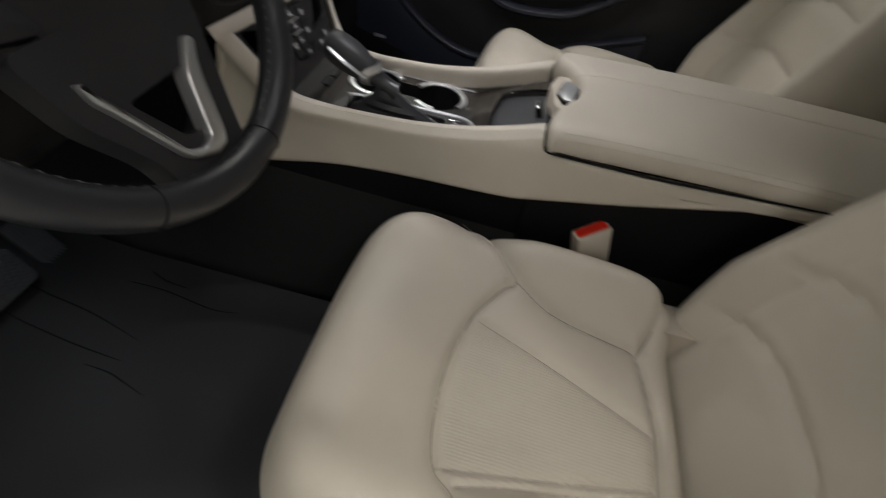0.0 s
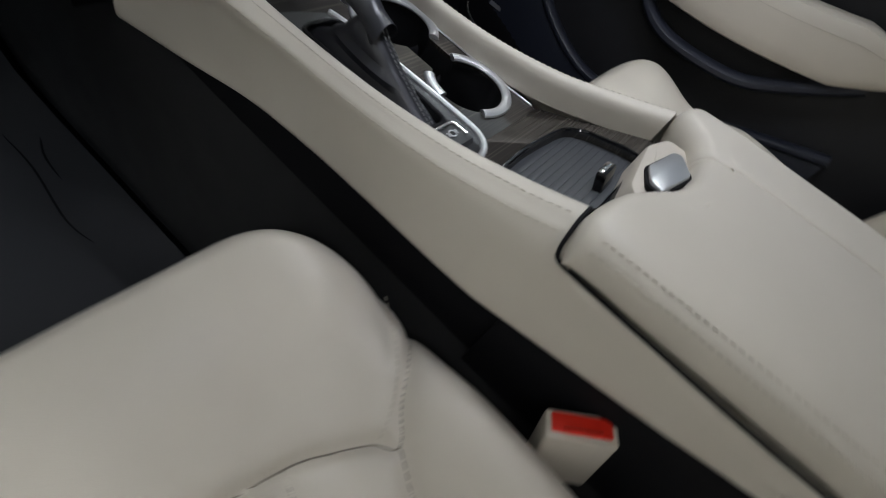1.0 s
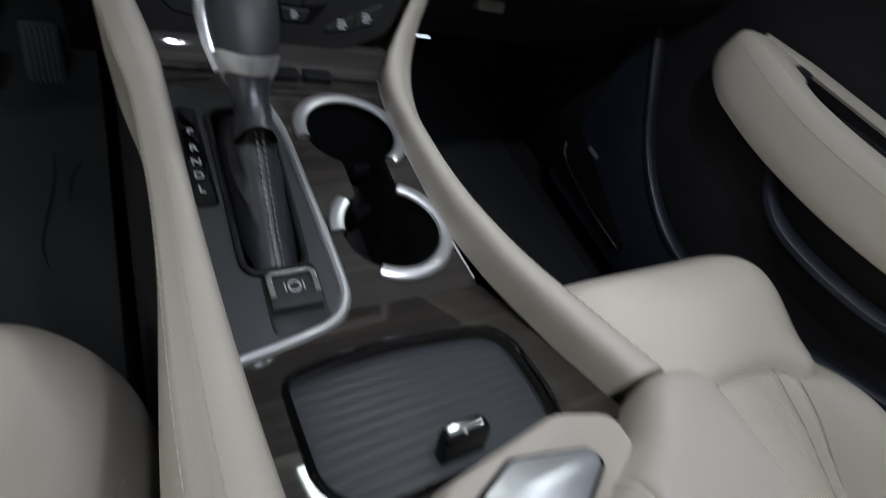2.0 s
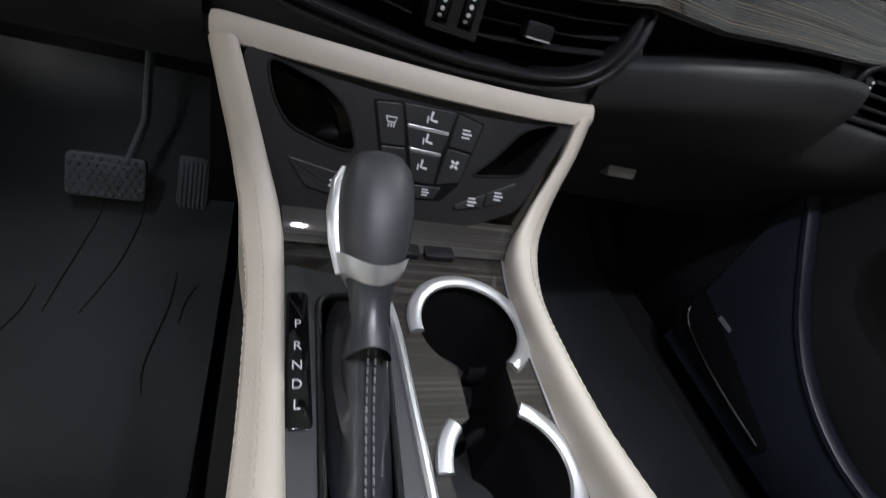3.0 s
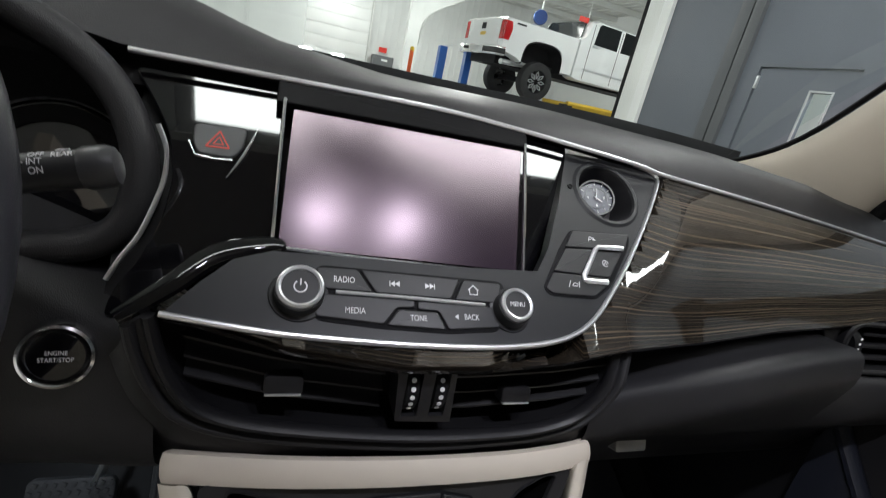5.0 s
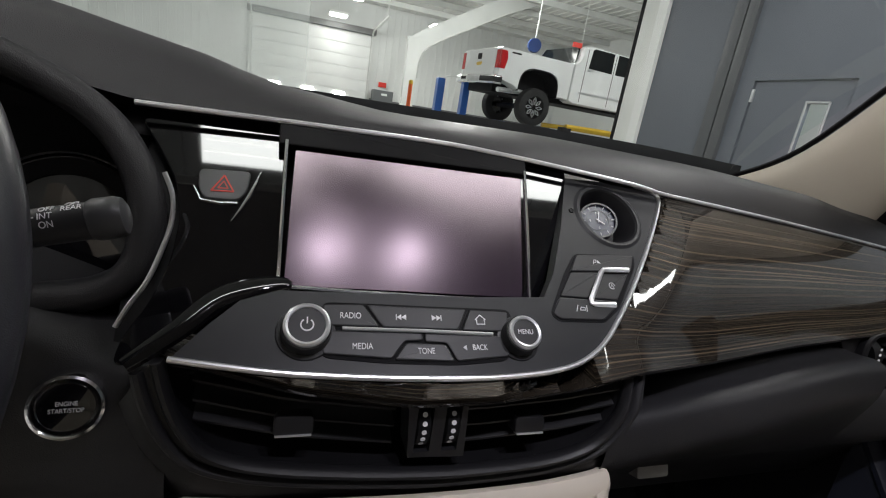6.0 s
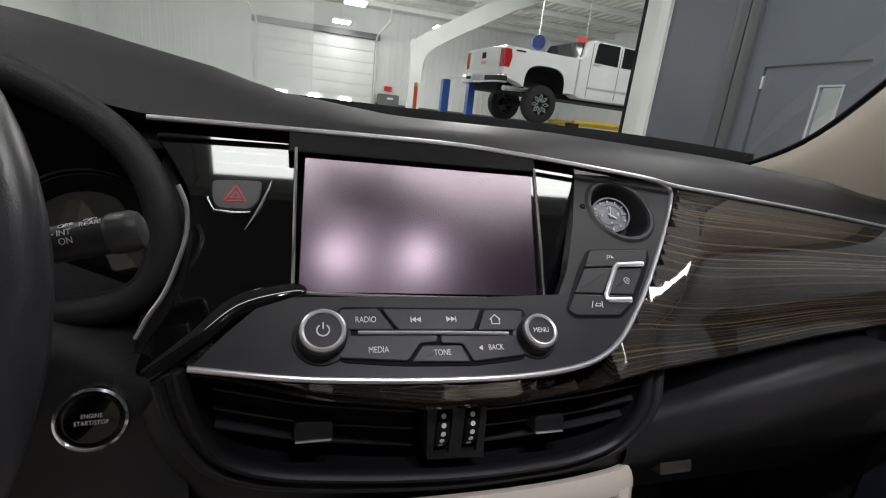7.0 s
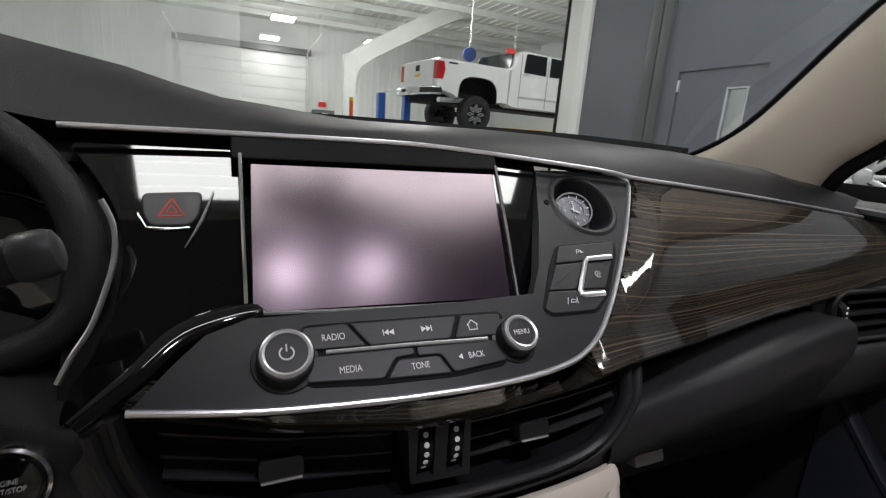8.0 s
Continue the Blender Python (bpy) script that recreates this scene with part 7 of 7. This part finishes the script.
part("near_post", box(6.25, 6.5, 10.65, 10.9, GROUND, 0.93, 0.02), DARK_HARD, lift, "dark lower post")
th = radians(7.7)
TRK = Matrix.Translation((4.25, 10.64, 1.485)) @ Matrix.Rotation(th, 4, "Z")


def tp(f, s, h):
    return TRK @ Vector((f, s, h))


truck = thing("pickup_truck", (6.7, 11.9, 0.8), "white crew cab pickup truck raised on the lift", "pickup truck")


def truck_shell(profile, s0, s1, taper=0.04):
    """A body block with a side outline, its edges eased at both sides."""
    rows = []
    for s, k in ((s0, 0.96), (s0 - 0.0 + (s1 - s0) * 0.04, 1.0), (s0 + (s1 - s0) * 0.96, 1.0), (s1, 0.96)):
        c = sum((Vector(p) for p in profile), Vector((0, 0))) / len(profile)
        rows.append([tp(c.x + (p[0] - c.x) * (1 - (1 - k) * 0.3), s, c.y + (p[1] - c.y) * k) for p in profile])
    return loft(rows, closed=True, caps=True)


def arch(cx, r, n=12):
    return [(cx + r * math.cos(math.pi * i / n), 0.12 + r * 0.92 * math.sin(math.pi * i / n)) for i in range(n + 1)]


ARCH = [(1.2 + 0.60 * math.copysign(abs(math.cos(math.pi * i / 16)) ** 0.62, math.cos(math.pi * i / 16)), 0.12 + 0.56 * math.sin(math.pi * i / 16) ** 0.62) for i in range(17)]
bed = [(0.0, 0.30), (0.0, 0.96), (0.05, 1.0), (2.13, 1.0), (2.13, 0.12)] + ARCH + [(0.45, 0.2)]
part("bed", truck_shell(bed, 0.0, 1.98), WHITE_PAINT, truck, "white pickup bed")
cabp = [(2.16, 0.10), (2.16, 1.0), (2.30, 1.10), (2.42, 1.44), (2.6, 1.50), (4.2, 1.50), (4.55, 1.42), (5.15, 1.02), (6.4, 0.94), (6.62, 0.8), (6.65, 0.2), (5.95, 0.12)] + [(5.4 + 0.5 * math.cos(math.pi * i / 10), 0.12 + 0.46 * math.sin(math.pi * i / 10)) for i in range(11)] + [(4.8, 0.05), (2.3, 0.05)]
part("cab", truck_shell(cabp, 0.02, 1.96), WHITE_PAINT, truck, "white crew cab")


def side_plate(name, poly, mat, label="", d=0.006, s=0.0):
    bm = bmesh.new()
    vs = [bm.verts.new(tp(f, s - d, h)) for f, h in poly]
    ws = [bm.verts.new(tp(f, s + 0.02, h)) for f, h in poly]
    bm.faces.new(vs)
    for i in range(len(vs)):
        bm.faces.new((vs[i - 1], vs[i], ws[i], ws[i - 1]))
    return part(name, bm, mat, truck, label, smooth=False)


side_plate("rear_side_window", [(2.60, 0.96), (2.64, 1.40), (2.70, 1.44), (3.36, 1.44), (3.38, 0.95)], GLASS_DARK, "dark tinted side window", 0.004, 0.02)
side_plate("front_side_window", [(3.5, 0.95), (3.5, 1.44), (4.25, 1.43), (4.80, 0.97)], GLASS_DARK, "dark tinted side window", 0.004, 0.02)
side_plate("door_gap", [(2.50, 0.12), (2.50, 1.40), (2.515, 1.40), (2.515, 0.12)], BLACK, "", 0.003, 0.02)
side_plate("door_gap", [(3.43, 0.12), (3.43, 1.40), (3.445, 1.40), (3.445, 0.12)], BLACK, "", 0.003, 0.02)
side_plate("door_handle", [(2.58, 0.90), (2.58, 0.945), (2.78, 0.945), (2.78, 0.90)], SILVER, "bright door handle", 0.03, 0.02)
side_plate("side_moulding", [(2.45, 0.33), (2.45, 0.37), (3.9, 0.37), (3.9, 0.33)], SILVER, "silver side moulding", 0.015, 0.02)
side_plate("tail_light", [(0.01, 0.52), (0.01, 0.92), (0.16, 0.92), (0.20, 0.75), (0.15, 0.52)], grainy("red_lamp_lens", (0.5, 0.01, 0.012), 0.15, 200, 0.0, 0.1, 8, coat=1.0), "red tail light", 0.012, 0.0)
side_plate("side_mark", [(0.28, 0.89), (0.30, 0.93), (0.55, 0.93), (0.55, 0.89)], DARK_HARD, "small dark badge plate", 0.004, 0.0)


bm = bmesh.new()
vs = [bm.verts.new(tp(f, s, h)) for f, s, h in ((2.20, 0.12, 1.02), (2.20, 1.86, 1.02), (2.375, 1.72, 1.45), (2.375, 0.26, 1.45))]
ws = [bm.verts.new(v.co + Vector((0.03, 0.0, 0.0))) for v in vs]
bm.faces.new(vs)
for i in range(4):
    bm.faces.new((vs[i - 1], vs[i], ws[i], ws[i - 1]))
part("rear_window", bm, GLASS_DARK, truck, "dark tinted rear window", smooth=False)


def rear_plate(name, poly, mat, label="", d=0.01):
    bm = bmesh.new()
    vs = [bm.verts.new(tp(-d, s, h)) for s, h in poly]
    ws = [bm.verts.new(tp(0.02, s, h)) for s, h in poly]
    bm.faces.new(vs)
    for i in range(len(vs)):
        bm.faces.new((vs[i - 1], vs[i], ws[i], ws[i - 1]))
    return part(name, bm, mat, truck, label, smooth=False)


rear_plate("tailgate", [(0.2, 0.36), (1.78, 0.36), (1.78, 0.97), (0.2, 0.97)], WHITE_PAINT, "white tailgate", 0.018)
rear_plate("tail_light", [(0.02, 0.52), (0.18, 0.52), (0.18, 0.92), (0.02, 0.92)], bpy.data.materials["red_lamp_lens"], "red tail light", 0.014)
rear_plate("tail_light", [(1.80, 0.52), (1.96, 0.52), (1.96, 0.92), (1.80, 0.92)], bpy.data.materials["red_lamp_lens"], "red tail light", 0.014)
rear_plate("tailgate_handle", [(0.90, 0.74), (1.10, 0.74), (1.10, 0.88), (0.90, 0.88)], BLACK, "black tailgate handle", 0.025)
rear_plate("emblem", [(0.90, 0.60), (1.10, 0.60), (1.14, 0.65), (1.06, 0.68), (0.86, 0.68), (0.84, 0.64)], YELLOW, "small gold emblem shape", 0.026)
bump = [tp(f, s, h) for s, f, h in ((0.0, 0.12, 0.26), (0.05, -0.05, 0.26), (0.5, -0.14, 0.26), (0.99, -0.17, 0.26), (1.48, -0.14, 0.26), (1.93, -0.05, 0.26), (1.98, 0.12, 0.26))]
part("bumper", tube(bump, 0.07, 0.10, 10, square=True), CHROME, truck, "chrome rear bumper")
part("bumper_corner", tube(bump[:3], 0.074, 0.085, 10, square=True), DARK_HARD, truck, "dark bumper corner step")
rear_plate("number_plate", [(1.10, 0.18), (1.45, 0.18), (1.45, 0.34), (1.10, 0.34)], WHITE_WALL, "plain white plate with a dark bar", 0.25)
rear_plate("plate_bar", [(1.14, 0.23), (1.41, 0.23), (1.41, 0.30), (1.14, 0.30)], BLACK, "", 0.255)
part("chassis", loft([[tp(f, s, h) for s, h in ((0.35, 0.0), (0.35, 0.22), (1.63, 0.22), (1.63, 0.0))] for f in (0.1, 6.2)], closed=True, caps=True), BLACK, truck, "black chassis")
liner = [(1.2 + (f - 1.2) * 0.97, 0.10 + (h - 0.12) * 0.97) for f, h in ARCH]
liner_bm = loft([[tp(f, sd, h) for f, h in liner] for sd in (-0.002, 0.55)])
liner_bm.faces.new([liner_bm.verts.new(tp(f, 0.55, h)) for f, h in liner])
part("wheel_arch", liner_bm, BLACK, truck, "black rear wheel arch liner")
part("exhaust", tube([tp(0.15, 0.15, 0.06), tp(0.5, 0.25, 0.08), tp(1.0, 0.4, 0.12)], 0.06, None, 14), SILVER, truck, "steel exhaust tip")


def truck_wheel(f, s, face):
    """Lifted off-road wheel with a black star rim."""
    c = tp(f, s, -0.21)
    axis = (TRK.to_3x3() @ Vector((0, -1, 0))) * face
    fr_ = lay(c, axis, TRK.to_3x3() @ Vector((1, 0, 0)))
    tyre = part("wheel", lathe([(0.25, -0.14), (0.38, -0.15), (0.445, -0.12), (0.458, -0.05), (0.458, 0.05), (0.445, 0.12), (0.38, 0.15), (0.27, 0.14), (0.25, 0.10)], fr_, 40), TYRE, truck, "black off-road tyre")
    part("rim", lathe([(0.0, 0.05), (0.08, 0.07), (0.20, 0.06), (0.25, 0.10), (0.262, 0.135), (0.272, 0.13)], fr_, 32), GLOSS, tyre, "black alloy rim")
    bm = bmesh.new()
    polys = []
    for i in range(8):
        a = 2 * math.pi * i / 8
        for da in (-0.22, 0.22):
            polys.append(stroke([(0.07 * math.cos(a), 0.07 * math.sin(a)), (0.17 * math.cos(a + da), 0.17 * math.sin(a + da)), (0.245 * math.cos(a), 0.245 * math.sin(a))], 0.013))
    part("star_spokes", join(*[slab(p, fr_, 0.07, 0.115, 0) for p in polys]), SILVER, tyre, "bright edged star spokes", smooth=False)


truck_wheel(1.2, 0.14, 1)
truck_wheel(5.4, 0.14, 1)
truck_wheel(1.2, 1.84, -1)
part("axle", tube([tp(1.2, 0.2, -0.21), tp(1.2, 1.8, -0.21)], 0.07, None, 12), BLACK, truck, "black rear axle")
fan = thing("hose_reel", (6.0, 12.6, 3.0), "round blue hose reel hung from the roof", "hose reel")
part("drum", lathe([(0.0, -0.1), (0.18, -0.1), (0.2, 0.0), (0.18, 0.1), (0.0, 0.1)], lay((6.1, 12.9, 3.02), (-0.3, -1, 0)), 28), grainy("navy_enamel", (0.012, 0.04, 0.16), 0.4, 80, 0.05, 0.1, 3), fan)
part("hanger", tube([(6.1, 12.9, 3.1), (6.1, 12.9, 5.41)], 0.02, None, 6), STEEL_WHITE, fan)
sgn_ = thing("hanging_sign", (6.6, 11.2, 2.9), "small red and white sign hung over the truck", "sign")
part("board", box(6.35, 6.62, 11.2, 11.22, 2.9, 3.02), RED, sgn_)
part("cord", tube([(6.6, 11.21, 3.0), (6.55, 11.21, 5.41)], 0.008, None, 5), STEEL_WHITE, sgn_)
bol = thing("bollard", (2.73, 13.0, GROUND), "orange safety post standing on the floor", "post")
part("post", lathe([(0.055, 0.0), (0.055, 1.88), (0.04, 1.92), (0.0, 1.93)], lay((2.73, 13.0, GROUND), (0, 0, 1)), 16), ORANGE, bol)
part("cap", lathe([(0.058, 1.84), (0.058, 1.90), (0.042, 1.94), (0.0, 1.95)], lay((2.73, 13.0, GROUND), (0, 0, 1)), 16), YELLOW, bol, "yellow cap")
cab_ = thing("tool_cabinet", (3.9, 24.9, GROUND), "dark grey tool cabinet against the wall", "cabinet")
part("body", box(3.35, 4.35, 24.5, 25.3, GROUND, 1.45, 0.03), DADO_G, cab_)
part("label_plate", box(3.75, 4.05, 24.48, 24.5, 1.2, 1.3), WHITE_WALL, cab_)
sg = thing("wall_sign", (3.9, 25.4, 1.7), "small red sign on the wall", "sign")
part("board", box(3.7, 4.1, 25.42, 25.445, 1.62, 1.86), RED, sg)
rcab = thing("parts_washer", (5.1, 12.2, GROUND), "dark grey and blue shop machine beside the lift", "shop machine")
part("body", box(4.5, 5.0, 12.2, 12.8, GROUND, 0.85, 0.03), DADO_G, rcab)
part("blue_tank", box(5.0, 5.35, 12.1, 12.6, GROUND, 0.85, 0.05), BLUE, rcab, "bright blue tank")
van = thing("white_cart", (7.3, 11.5, GROUND), "white workshop cart behind the truck", "cart")
part("body", box(6.3, 8.0, 12.6, 13.3, GROUND, 0.75, 0.04), WHITE_PAINT, van)
part("red_jack", tube([(6.9, 12.5, 0.2), (7.0, 12.5, 0.62)], 0.03, None, 8), RED, van, "red jack bar")
# glowing boxes added for three white reflections low in the windscreen
for i, x in enumerate((-1.38, 0.19, 1.73)):
    lb = thing("windscreen_glint", (x, 25.3, 0.95), "small glowing box standing for a windscreen reflection", "wall light", "low lights")
    part("lens", box(x - 0.28, x + 0.28, 25.33, 25.37, 0.86, 1.06, 0.01), LAMP_GLOW, lb)
    part("bracket", box(x - 0.05, x + 0.05, 25.36, 25.39, 0.9, 1.0), STEEL_WHITE, lb)
# alloy wheel on a stand beside the car
ws = thing("wheel_on_stand", (2.45, 0.95, GROUND), "silver alloy wheel mounted on a dark stand", "wheel")
WF = lay((2.445, 0.95, 0.70), (-0.88, -0.48, 0.0), (-0.48, 0.88, 0))
part("tyre", lathe([(0.23, -0.11), (0.31, -0.12), (0.345, -0.06), (0.345, 0.06), (0.31, 0.12), (0.235, 0.11)], WF, 40), TYRE, ws, "black tyre")
part("barrel", lathe([(0.0, -0.02), (0.20, -0.03), (0.225, 0.02), (0.236, 0.115)], WF, 36), GLOSS, ws, "dark rim barrel")
part("hub", lathe([(0.0, 0.095), (0.03, 0.092), (0.04, 0.08), (0.045, 0.02)], WF, 24), SILVER, ws, "silver hub cap")
for i in range(5):
    a = 2 * math.pi * i / 5 + 0.4
    for da in (-0.16, 0.16):
        part("spoke", slab(stroke([(0.035 * math.cos(a + da), 0.035 * math.sin(a + da)), (0.12 * math.cos(a + da * 1.6), 0.12 * math.sin(a + da * 1.6)), (0.23 * math.cos(a + da * 1.9), 0.23 * math.sin(a + da * 1.9))], 0.026), WF, 0.04, 0.085, 0.006), SILVER, ws)
part("post", tube([(2.515, 0.99, GROUND), (2.515, 0.99, 0.7)], 0.05, None, 12), DADO_G, ws, "dark steel post")
